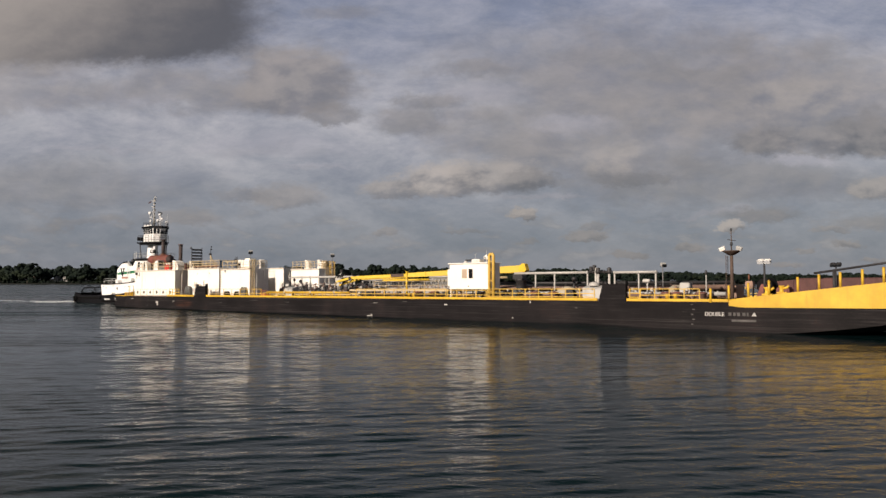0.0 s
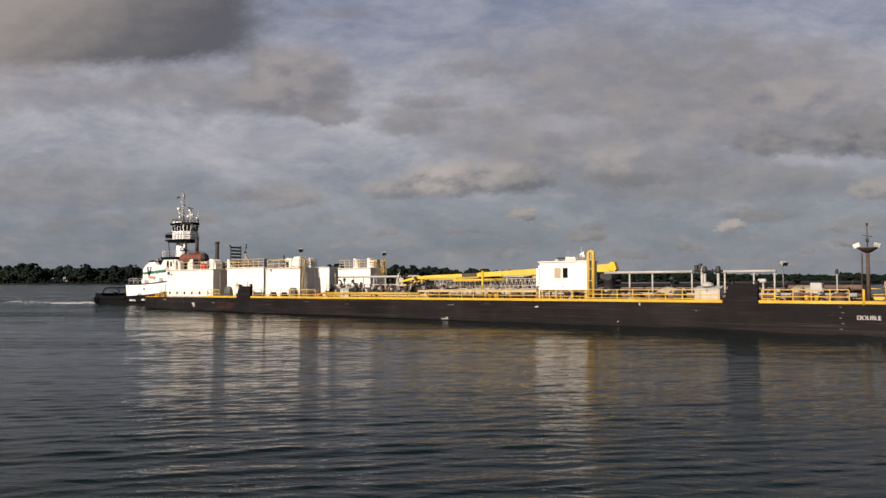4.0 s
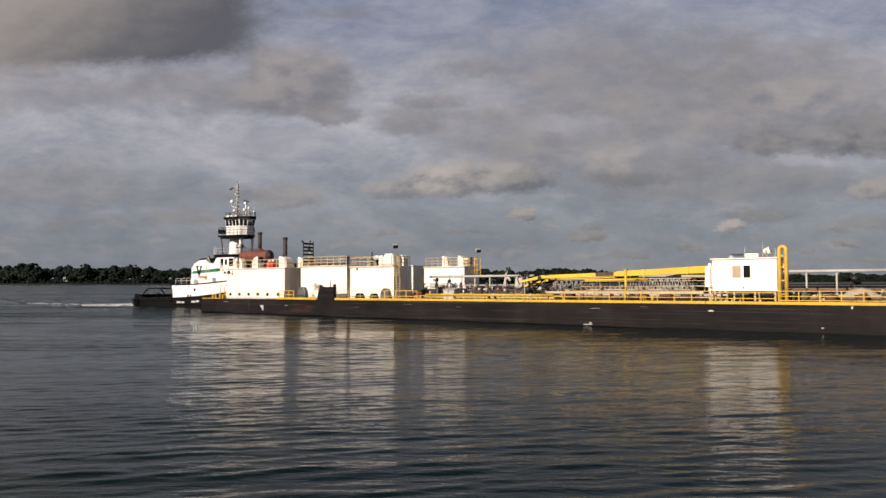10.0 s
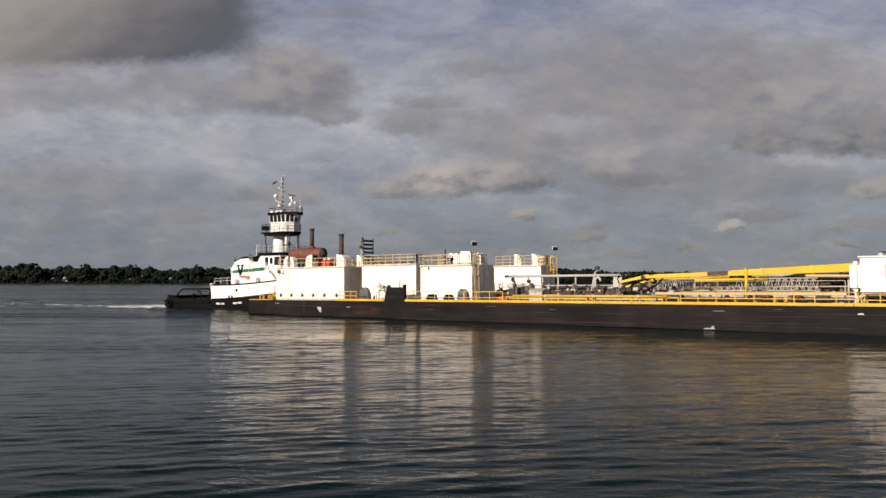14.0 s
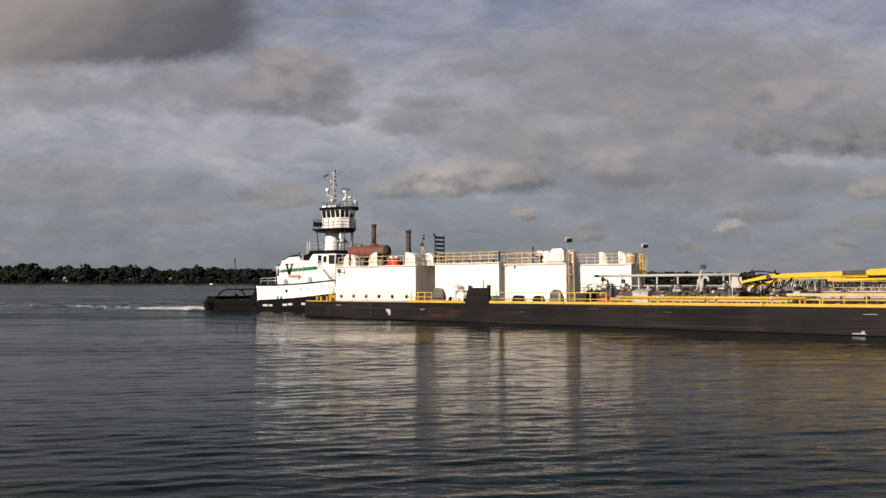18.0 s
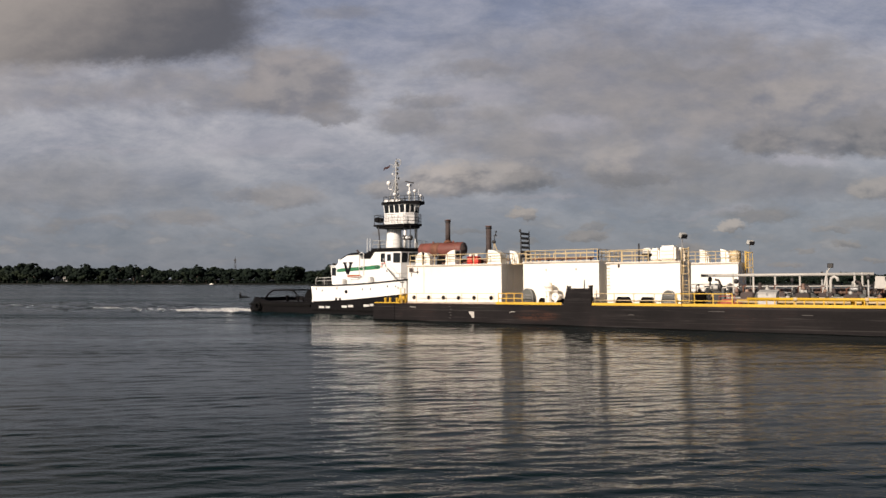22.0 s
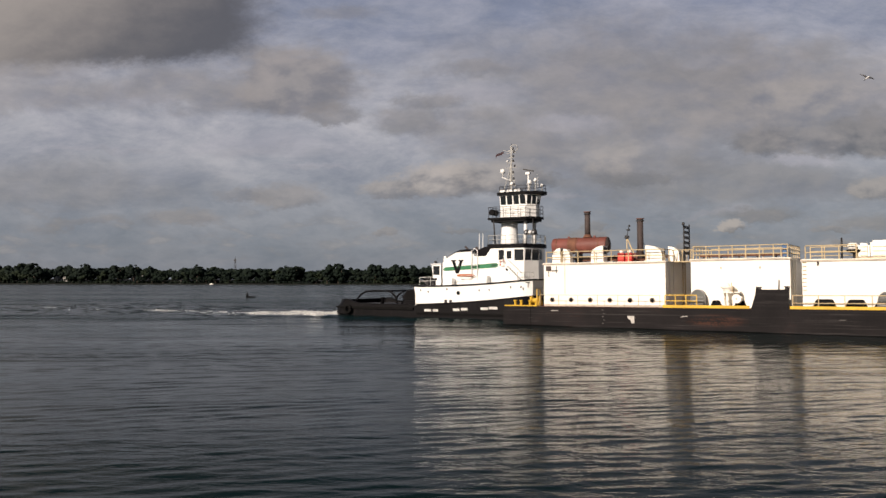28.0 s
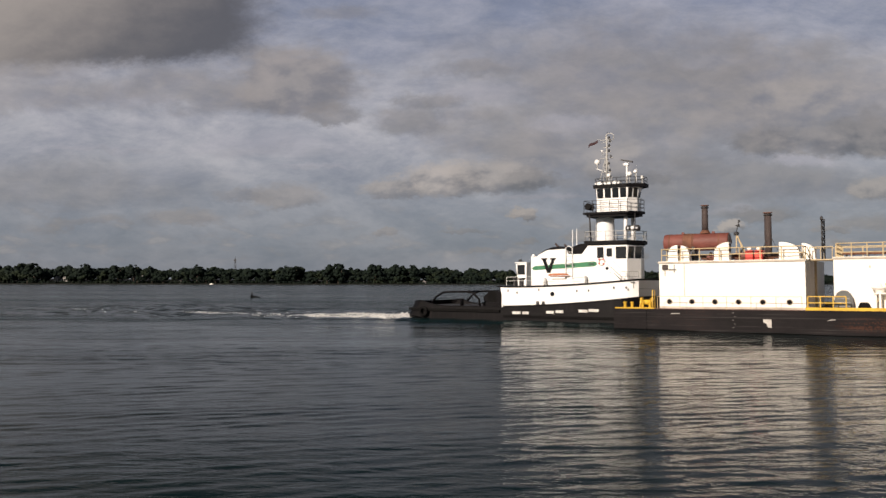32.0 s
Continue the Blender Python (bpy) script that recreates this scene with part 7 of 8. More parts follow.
# ---- the pusher tug ----
TC = 8.8              # the tug's middle line across the tow
tug = new("tug_boat")
BASE[tug.name] = Vector((-10, TC, 0))
tug.location = (-10, TC, 0)
tagged(tug, "black and white pusher tug with a tall wheelhouse tower", "tug")
CARRIED.append((tug, Vector((-10, TC, 0)), False))


def tug_half(u):
    """Half the tug's beam at u."""
    if u < -23.6:
        k = min(1.0, (-23.6 - u) / 1.5)
        return 4.35 - 1.3 * (1 - math.sqrt(1 - k * k))
    if u > -3:
        k = min(1.0, (u + 3) / 3.6)
        return 4.35 * math.sqrt(max(0.05, 1 - (0.72 * k) ** 3))
    return 4.35


def black_top(u):
    if u < -13.3:
        k = max(0.0, min(1.0, (-20.6 - u) / 3.0))
        return 1.54 + 0.52 * k * k * (3 - 2 * k) - 0.10 * max(0.0, -24.0 - u)
    x = u + 13.1
    return 1.59 + 0.030 * x + 0.00334 * x * x


def cap_line(u):
    x = u + 13.4
    return 3.57 - 0.004 * x + 0.0039 * x * x


def skin(us, low, high, off, thick):
    """A closed wall that follows the tug's sides from low(u) to high(u)."""
    bm = B()
    line = [(u, TC - tug_half(u)) for u in us]
    if us[-1] > 0.0:
        line += [(u, TC + tug_half(u)) for u in reversed(us)]
    else:
        line = [(u, TC + tug_half(u)) for u in reversed(us)] + line
    outer, inner = [], []
    for i, (u, v) in enumerate(line):
        a, b = line[max(0, i - 1)], line[min(len(line) - 1, i + 1)]
        d = Vector((b[0] - a[0], b[1] - a[1], 0))
        nrm = Vector((d.y, -d.x, 0)).normalized()
        if nrm.dot(Vector((u + 11, v - TC, 0))) < 0:
            nrm = -nrm
        p = Vector((u, v, 0))
        outer.append([bm.verts.new(p + nrm * off + Vector((0, 0, z))) for z in (low(u), high(u))])
        inner.append([bm.verts.new(p + nrm * (off - thick) + Vector((0, 0, z))) for z in (low(u), high(u))])
    for i in range(len(line) - 1):
        for q in ((outer[i][0], outer[i + 1][0], outer[i + 1][1], outer[i][1]), (inner[i][0], inner[i][1], inner[i + 1][1], inner[i + 1][0]),
                  (outer[i][1], outer[i + 1][1], inner[i + 1][1], inner[i][1]), (outer[i][0], inner[i][0], inner[i + 1][0], outer[i + 1][0])):
            bm.faces.new(q)
    for i in (0, -1):
        bm.faces.new((outer[i][0], outer[i][1], inner[i][1], inner[i][0]))
    bmesh.ops.recalc_face_normals(bm, faces=bm.faces)
    return bm


AFT = [-13.5, -15, -17, -19, -21, -22, -23, -23.6, -24.1, -24.5, -24.8, -25.0, -25.08]
AFT.reverse()
FORE = [-13.1, -12, -10, -8, -6, -4, -3.0, -2.2, -1.5, -0.8, -0.3, 0.1, 0.4, 0.6]


def raked(bm):
    """Leans the rounded stern inwards towards its top."""
    for v in bm.verts:
        if v.co.x < -22.6:
            v.co.x += 0.62 * (v.co.z - 0.95) * min(1.0, (-22.6 - v.co.x) / 1.6)
    return bm


def make_tug_hull():
    bm = B()
    rows = []
    for u in AFT + FORE:
        h = tug_half(u)
        up = 0.16 * max(0.0, -21.5 - u)
        rows.append([bm.verts.new(p) for p in ((u, TC - h, min(1.5, black_top(u) - 0.05)), (u, TC - h, 0.1 + up), (u, TC - h * 0.55, -1.6 + 2 * up), (u, TC + h * 0.55, -1.6 + 2 * up), (u, TC + h, 0.1 + up), (u, TC + h, min(1.5, black_top(u) - 0.05)))])
    for a, b in zip(rows, rows[1:]):
        for i in range(6):
            bm.faces.new((a[i], a[(i + 1) % 6], b[(i + 1) % 6], b[i]))
    bm.faces.new(rows[0])
    bm.faces.new(list(reversed(rows[-1])))
    bmesh.ops.recalc_face_normals(bm, faces=bm.faces)
    part("hull", raked(bm), TUG_HULL, tug, "scuffed brown-black steel hull")
    part("aft_bulwark", raked(skin(AFT, lambda u: 1.2, black_top, 0.03, 0.14)), TUG_HULL, tug)
    part("aft_cap", raked(skin(AFT, black_top, lambda u: black_top(u) + 0.10, 0.07, 0.24)), BLACK, tug, "black cap of the stern bulwark")
    part("fore_strake", skin(FORE, lambda u: 1.2, black_top, 0.03, 0.14), TUG_HULL, tug)
    part("white_bulwark", skin(FORE, lambda u: black_top(u) + 0.002, cap_line, 0.0, 0.12), TUG_WHITE, tug, "white raised forecastle plating")
    part("cap_rail", skin(FORE, cap_line, lambda u: cap_line(u) + 0.16, 0.10, 0.24), BLACK, tug, "black cap rail on the forecastle")
    part("rub_strake", skin(FORE, lambda u: black_top(u) - 0.02, lambda u: black_top(u) + 0.12, 0.08, 0.10), BLACK, tug)
    part("aft_fender", skin(AFT, lambda u: 1.02 + 0.02 * max(0.0, -21.5 - u), lambda u: 1.30, 0.20, 0.22), RUBBER, tug, "thick black rubber fender round the stern")
    part("side_fender", skin(FORE, lambda u: 0.55, lambda u: 0.78, 0.14, 0.14), RUBBER, tug)
    plan = [(max(u, -24.3), TC - tug_half(u) + 0.16) for u in AFT if u > -24.6] + [(max(u, -24.3), TC + tug_half(u) - 0.16) for u in reversed(AFT) if u > -24.6]
    part("aft_deck", slab(B(), plan, "z", 1.5, 1.56), DARK, tug)
    plan = [(u, TC - tug_half(u) + 0.14) for u in FORE] + [(u, TC + tug_half(u) - 0.14) for u in reversed(FORE)]
    part("fore_deck", slab(B(), plan, "z", 3.45, 3.52), GREY, tug)
    h = tug_half(-13.4)
    part("break_wall", box(B(), (-13.4, TC - h + 0.13, 1.56), (-13.28, TC + h - 0.13, 3.5)), TUG_WHITE, tug)
    for v0, v1 in ((TC - h, TC - h + 0.12), (TC + h - 0.12, TC + h)):
        part("break_flare", slab(B(), ((-13.1, 1.62), (-13.1, 3.56), (-13.48, 3.56)), "y", v0, v1), TUG_WHITE, tug)
        part("cap_end", box(B(), (-13.85, v0 - 0.06, 3.575), (-13.08, v1 + 0.06, 3.72), 0.02), BLACK, tug)
    # white marks, scuppers, port
    for x0, x1, z in ((-12.1, -11.2, 1.02), (-11.0, -10.3, 1.02), (-8.4, -7.6, 1.14), (-7.4, -6.6, 1.22), (-5.0, -4.1, 1.32), (-4.0, -3.0, 1.40)):
        part("white_bar", box(B(), (x0, TC - 4.412, z - 0.13), (x1, TC - 4.384, z + 0.13), 0.005), MARK, tug)
    pt = part("port", turned(B(), (-7.75, TC - 4.36, 2.93), ((0.22, 0.0), (0.22, -0.03), (0.17, -0.04)), "y", 16), BLACK, tug)
    part("port_glass", turned(B(), (-7.75, TC - 4.405, 2.93), ((0.17, 0), (0.05, -0.005)), "y", 16), GLASS, pt)
    for u, z in ((-12.6, 3.25), (-11.6, 3.05), (-9.2, 3.35), (-5.2, 3.25), (-4.0, 3.3), (-1.5, 3.6), (-0.3, 3.6)):
        part("scupper", box(B(), (u - 0.07, TC - 4.375, z - 0.12), (u + 0.07, TC - 4.352, z + 0.1), 0.01), DARK, tug)
    for u in (-9.33, -8.72):
        part("freeing_port", box(B(), (u - 0.17, TC - 4.385, 1.80), (u + 0.17, TC - 4.352, 2.20), 0.03), DARK, tug)
    for u in (-22.6,):
        tyre = pipe(B(), [(u + 0.42 * math.cos(radians(a)), TC - tug_half(u) - 0.32, 0.95 + 0.42 * math.sin(radians(a))) for a in range(0, 361, 24)], 0.15, 8)
        part("tyre_fender", tyre, RUBBER, tug, "old black tyre hung as a fender")
    # stern arch frame and tow winch
    for v in (TC - 3.9, TC + 3.9):
        part("tow_arch", pipe(B(), ((-22.0, v, 1.9), (-21.4, v, 2.55), (-20.6, v, 2.98), (-20.0, v, 3.06), (-17.6, v, 3.08), (-16.9, v, 2.95), (-16.2, v, 2.3), (-16.1, v, 1.56)), 0.11, 9), BLACK, tug, "black tubular arch over the stern bulwark")
    part("tow_bar", rod(B(), (-20.3, TC - 3.9, 3.03), (-20.3, TC + 3.9, 3.03), 0.11, n=9), BLACK, tug)
    wi = part("tow_winch", box(B(), (-16.3, TC - 3.0, 1.56), (-14.0, TC + 3.0, 2.0), 0.05), BLACK, tug, "black tow winch on the aft deck")
    part("winch_drum", turned(B(), (-15.3, TC - 2.4, 2.45), ((0.72, 0), (0.72, 0.08), (0.42, 0.09), (0.42, 4.6), (0.72, 4.61), (0.72, 4.7)), "y", 20), RUBBER, wi)
    part("winch_gear", box(B(), (-14.7, TC - 2.95, 1.9), (-13.7, TC - 1.9, 3.1), 0.12), BLACK, wi)
    part("winch_cover", slab(B(), ((-16.5, 2.0), (-13.6, 2.0), (-13.6, 3.05), (-14.9, 3.15), (-16.0, 3.05), (-16.6, 2.5)), "y", TC - 2.2, TC + 2.2), BLACK, wi)
    for v in (TC - 3.3, TC + 3.3):
        part("tow_bitt", turned(B(), (-18.6, v, 1.56), ((0.2, 0), (0.18, 0.6), (0.26, 0.7), (0.24, 0.8)), n=12), BLACK, tug)


make_tug_hull()


def tug_rail(points, height, material, gap=1.1, bars=(1.0, 0.5), r=0.03):
    for p, q in zip(points, points[1:]):
        p, q = Vector(p), Vector(q)
        n = max(1, round((q - p).length / gap))
        for i in range(n + 1):
            a = p.lerp(q, i / n)
            part("rail_post", rod(B(), a, a + Vector((0, 0, height)), r, n=6), material, tug)
        for b in bars:
            part("rail_bar", rod(B(), p + Vector((0, 0, height * b)), q + Vector((0, 0, height * b)), r * 0.9, n=6), material, tug)


def wall_pane(parent, p, q, z0, z1, lean=0.0, material=GLASS, proud=0.012, rim=0.05, rim_m=None):
    """A window on an upright wall that runs from p to q in plan, seen from the right-hand side of that line."""
    p, q = Vector((*p, 0)), Vector((*q, 0))
    d = (q - p).normalized()
    n = Vector((d.y, -d.x, 0))
    for name, grow, depth, m in (("window_frame", rim, 0.0, rim_m or BLACK), ("pane", 0.0, 0.012, material)):
        bm = B()
        vs = []
        for out in (-0.01, proud + depth):
            for u, z in ((p - d * grow, z0 - grow), (q + d * grow, z0 - grow), (q + d * grow, z1 + grow), (p - d * grow, z1 + grow)):
                k = (z - z0) / (z1 - z0)
                vs.append(bm.verts.new(u + n * (out + lean * k) + Vector((0, 0, z))))
        for f in ((0, 1, 2, 3), (7, 6, 5, 4), (0, 4, 5, 1), (1, 5, 6, 2), (2, 6, 7, 3), (3, 7, 4, 0)):
            bm.faces.new([vs[i] for i in f])
        bmesh.ops.recalc_face_normals(bm, faces=bm.faces)
        if name == "window_frame":
            frame_part = part(name, bm, m, parent)
        else:
            part(name, bm, m, frame_part)


def make_tug_house():
    S = TC - 2.85       # near wall of the deckhouse
    N = TC + 2.2
    cas = part("casing", slab(B(), ((-10.7, 3.5), (-10.7, 6.2), (-9.75, 6.95), (-8.9, 7.35), (-7.0, 7.42), (-6.6, 6.88), (-4.55, 6.86), (-4.55, 3.5)), "y", S, N), TUG_WHITE, tug, "white engine casing with rounded top")
    part("casing_cap", slab(B(), ((-9.9, 6.95), (-9.0, 7.40), (-8.3, 7.62), (-7.4, 7.68), (-6.85, 7.45), (-7.0, 7.425), (-8.9, 7.355)), "y", S - 0.05, N + 0.05), BLACK, cas)
    band = ((-10.45, 5.30), (-4.0, 5.64), (-3.72, 5.76), (-3.72, 6.02), (-4.0, 6.13), (-10.3, 5.74), (-10.66, 5.52))
    part("green_band", slab(B(), band, "y", S - 0.014, S - 0.001), GREEN, tug, "broad green painted band")
    part("green_band", slab(B(), band, "y", N + 0.001, N + 0.014), GREEN, tug)
    for x0, x1 in ((-7.05, -6.45), (-6.3, -5.95), (-4.55, -3.95)):
        zz = 5.30 + 0.0565 * (x0 + 10.45)
        part("dark_bar", slab(B(), ((x0, zz + 0.12), (x1, zz + 0.14), (x1, zz + 0.36), (x0, zz + 0.34)), "y", S - 0.022, S - 0.015), DARK_GREEN, tug)
    for y0, y1 in ((S - 0.05, S - 0.016), (N + 0.016, N + 0.05)):
        part("dark_emblem", slab(B(), ((-9.58, 6.52), (-8.92, 6.52), (-8.92, 6.39), (-9.08, 6.34), (-8.77, 5.55), (-8.46, 6.34), (-8.63, 6.39), (-8.63, 6.52), (-8.00, 6.52), (-8.00, 6.39), (-8.14, 6.34), (-8.58, 5.03), (-8.96, 5.03), (-9.44, 6.34), (-9.58, 6.39)), "y", y0, y1), BLACK, tug, "black pointed emblem plate")
    part("oval_plate", turned(B(), (-7.6, S - 0.25, 4.81), ((0.06, -1.1), (0.14, -0.9), (0.17, -0.4), (0.17, 0.4), (0.14, 0.9), (0.06, 1.1)), "x", 12), ORANGE, tug, "orange-brown rescue float stowed in a rack")
    part("float_rack", box(B(), (-8.4, S - 0.3, 4.45), (-6.9, S - 0.001, 4.62), 0.02), TUG_WHITE, tug)
    # forward deckhouse with angled front corners
    plan = [(-4.6, S), (-0.68, S), (0.15, S + 1.75), (0.15, N - 2.3), (-0.68, N), (-4.6, N)]
    fh = part("fore_house", slab(B(), plan, "z", 3.5, 7.70), TUG_WHITE, tug, "white forward deckhouse with angled corners")
    part("aft_slope", slab(B(), ((-5.25, 6.87), (-4.605, 6.87), (-4.605, 7.69)), "y", S, N), TUG_WHITE, tug)
    for a, b, z0, z1 in ((-3.62, -3.07, 6.5, 7.46), (-2.66, -2.2, 6.63, 7.33)):
        wall_pane(fh, (a, S), (b, S), z0, z1)
    wall_pane(fh, (-1.75, S), (-0.80, S), 6.42, 7.48)
    d = Vector((0.83, 1.75, 0)).normalized()
    for k0, k1 in ((0.08, 0.86), (1.00, 1.90)):
        p, q = Vector((-0.68, S, 0)) + d * k0, Vector((-0.68, S, 0)) + d * k1
        wall_pane(fh, (p.x, p.y), (q.x, q.y), 6.40, 7.56, lean=0.12, rim=0.05, rim_m=TUG_WHITE)
    for k in range(1):
        wall_pane(fh, (0.15, S + 1.9), (0.15, S + 2.55), 6.45, 7.5, rim_m=TUG_WHITE)
    # door, stairs, life ring
    dr_ = part("side_door", box(B(), (-3.05, S - 0.05, 4.15), (-2.25, S - 0.001, 6.05), 0.03), TUG_WHITE, tug)
    part("door_port", turned(B(), (-2.65, S - 0.055, 5.45), ((0.17, 0), (0.15, -0.015)), "y", 14), GLASS, dr_)
    part("door_handle", box(B(), (-2.4, S - 0.09, 5.0), (-2.3, S - 0.051, 5.06)), STEEL, dr_)
    rg = pipe(B(), [(-3.2 + 0.30 * math.cos(radians(a)), S - 0.12, 6.1 + 0.30 * math.sin(radians(a))) for a in range(0, 361, 20)], 0.085, 8)
    lr = part("life_ring", rg, WHITE, tug, "white and red life ring on the house wall")
    for a0 in (45, 135, 225, 315):
        part("red_band", pipe(B(), [(-3.2 + 0.30 * math.cos(radians(a)), S - 0.12, 6.1 + 0.30 * math.sin(radians(a))) for a in (a0 - 16, a0, a0 + 16)], 0.09, 8), RED, lr)
    st = part("stair", slab(B(), ((-2.75, 5.95), (-2.55, 5.95), (-0.55, 4.15), (-0.8, 4.15)), "y", S - 0.75, S - 0.70), TUG_WHITE, tug, "white side stair down to the foredeck")
    part("stringer", slab(B(), ((-2.75, 5.95), (-2.55, 5.95), (-0.55, 4.15), (-0.8, 4.15)), "y", S - 0.14, S - 0.09), TUG_WHITE, st)
    for i in range(8):
        part("tread", box(B(), (-2.62 + 0.25 * i, S - 0.70, 5.72 - 0.215 * i), (-2.38 + 0.25 * i, S - 0.14, 5.75 - 0.215 * i)), GREY, st)
    part("stair_rail", pipe(B(), ((-2.7, S - 0.75, 6.0), (-2.7, S - 0.75, 6.85), (-0.6, S - 0.75, 5.0), (-0.6, S - 0.75, 4.15)), 0.03, 6), TUG_WHITE, st)
    # dark slab on the wall imitates the shadow that falls beneath the stair
    part("stair_back", slab(B(), ((-2.55, 5.62), (-2.25, 5.62), (-0.75, 4.15), (-1.2, 4.15)), "y", S - 0.08, S - 0.002), DARK, tug, "dark slab standing in for the shade under the side stair")
    # house-top deck, black edge
    edge = [(-4.9, S - 0.3), (-0.6, S - 0.3), (0.5, S + 1.6), (0.5, N - 2.4), (-0.6, N + 0.3), (-4.9, N + 0.3)]
    part("house_top", slab(B(), edge, "z", 7.80, 8.12), BLACK, tug, "black edged deck above the house")
    zt = 8.12
    tug_rail([(-4.8, S - 0.2, zt), (-0.65, S - 0.2, zt), (0.42, S + 1.65, zt), (0.42, N - 2.4, zt)], 0.92, GREY, 1.0)
    tug_rail([(-4.8, S - 0.2, zt), (-4.8, N + 0.2, zt), (-0.65, N + 0.2, zt), (0.42, N - 2.4, zt)], 0.92, GREY, 1.2)
    # rails on the fore deck and casing
    zf = 3.52
    tug_rail([(-1.0, S - 0.9, zf + 0.6), (-0.2, S - 0.9, zf + 0.6), (0.35, S + 0.2, zf + 0.6)], 1.0, GREY, 0.6)
    part("landing", box(B(), (-1.1, S - 1.0, zf + 0.5), (0.35, S - 0.01, zf + 0.6), 0.02), BLACK, tug)
    for u in (-0.9, -0.35, 0.2):
        part("landing_post", rod(B(), (u, S - 0.9, zf), (u, S - 0.9, zf + 0.5), 0.05, n=6), GREY, tug)
    tug_rail([(-12.9, TC - 4.1, 3.75), (-4.5, TC - 4.1, 3.95)], 0.85, TUG_WHITE, 1.3, (1.0, 0.55), 0.022)
    # aft control station
    sc = part("aft_station", slab(B(), ((-13.15, 3.52), (-12.25, 3.52), (-12.2, 6.1), (-13.45, 6.02)), "y", TC - 0.8, TC + 0.9), TUG_WHITE, tug, "small white aft control station")
    wall_pane(sc, (-13.22, TC - 0.8), (-12.45, TC - 0.8), 4.95, 5.88)
    part("station_roof", box(B(), (-13.55, TC - 0.9, 6.1), (-12.1, TC + 1.0, 6.2), 0.02), TUG_WHITE, sc)
    part("floodlamp", box(B(), (-13.1, TC - 0.9, 6.25), (-12.8, TC - 0.6, 6.5), 0.05), DARK, tug)
    part("floodlamp", box(B(), (-10.9, TC - 2.3, 6.7), (-10.6, TC - 2.0, 6.98), 0.05), TUG_WHITE, tug)
    part("vent_trunk", rod(B(), (-10.95, TC - 1.9, 3.5), (-10.95, TC - 1.9, 6.75), 0.2, n=12), TUG_WHITE, tug)
    part("vent_hood", turned(B(), (-10.3, S + 0.4, 6.3), ((0.3, 0), (0.34, 0.12), (0.28, 0.34), (0.1, 0.44)), n=14), TUG_WHITE, tug)
    for u, h, v in ((-6.62, 9.38, TC - 1.8), (-6.18, 9.42, TC - 1.8), (-12.9, 6.75, TC - 0.5)):
        part("antenna", rod(B(), (u, v, 6.8), (u, v, h), 0.05, 0.03, n=7), TUG_WHITE if u > -9 else DARK, tug)
    part("pipe_guard", pipe(B(), ((-6.9, S - 0.12, 4.4), (-6.9, S - 0.12, 7.5), (-6.55, S - 0.12, 7.7), (-6.2, S - 0.12, 7.5), (-6.2, S - 0.12, 4.4)), 0.04, 6), TUG_WHITE, tug)
    for i in range(7):
        part("ladder_rung", rod(B(), (-6.9, S - 0.12, 4.7 + 0.4 * i), (-6.2, S - 0.12, 4.7 + 0.4 * i), 0.022, n=5), TUG_WHITE, tug)
    part("deck_box", box(B(), (-5.9, S - 0.7, 3.9), (-4.7, S - 0.05, 4.75), 0.05), TUG_WHITE, tug)
    part("deck_box", box(B(), (-9.9, S - 0.75, 3.7), (-9.0, S - 0.1, 4.5), 0.05), TUG_WHITE, tug)
    part("capstan", turned(B(), (-11.6, TC - 3.3, 3.52), ((0.4, 0), (0.25, 0.15), (0.25, 0.75), (0.42, 0.9), (0.38, 1.0)), n=14), DARK, tug)
    part("capstan", turned(B(), (-12.4, TC - 3.2, 3.52), ((0.3, 0), (0.2, 0.15), (0.2, 0.9), (0.32, 1.05), (0.28, 1.1)), n=14), DARK, tug)
    # dark exhaust housing behind the whip antennas
    eh = part("exhaust_housing", slab(B(), ((-6.95, 6.86), (-4.75, 6.86), (-4.75, 7.95), (-5.7, 7.9), (-6.85, 7.45)), "y", TC - 2.3, TC + 1.9), BLACK, tug, "black exhaust housing on the casing top")
    for v in (TC - 1.2, TC + 1.2):
        part("exhaust_pipe", rod(B(), (-8.3, v, 7.6), (-8.75, v, 8.05), 0.11, n=10), SOOT, eh)


make_tug_house()


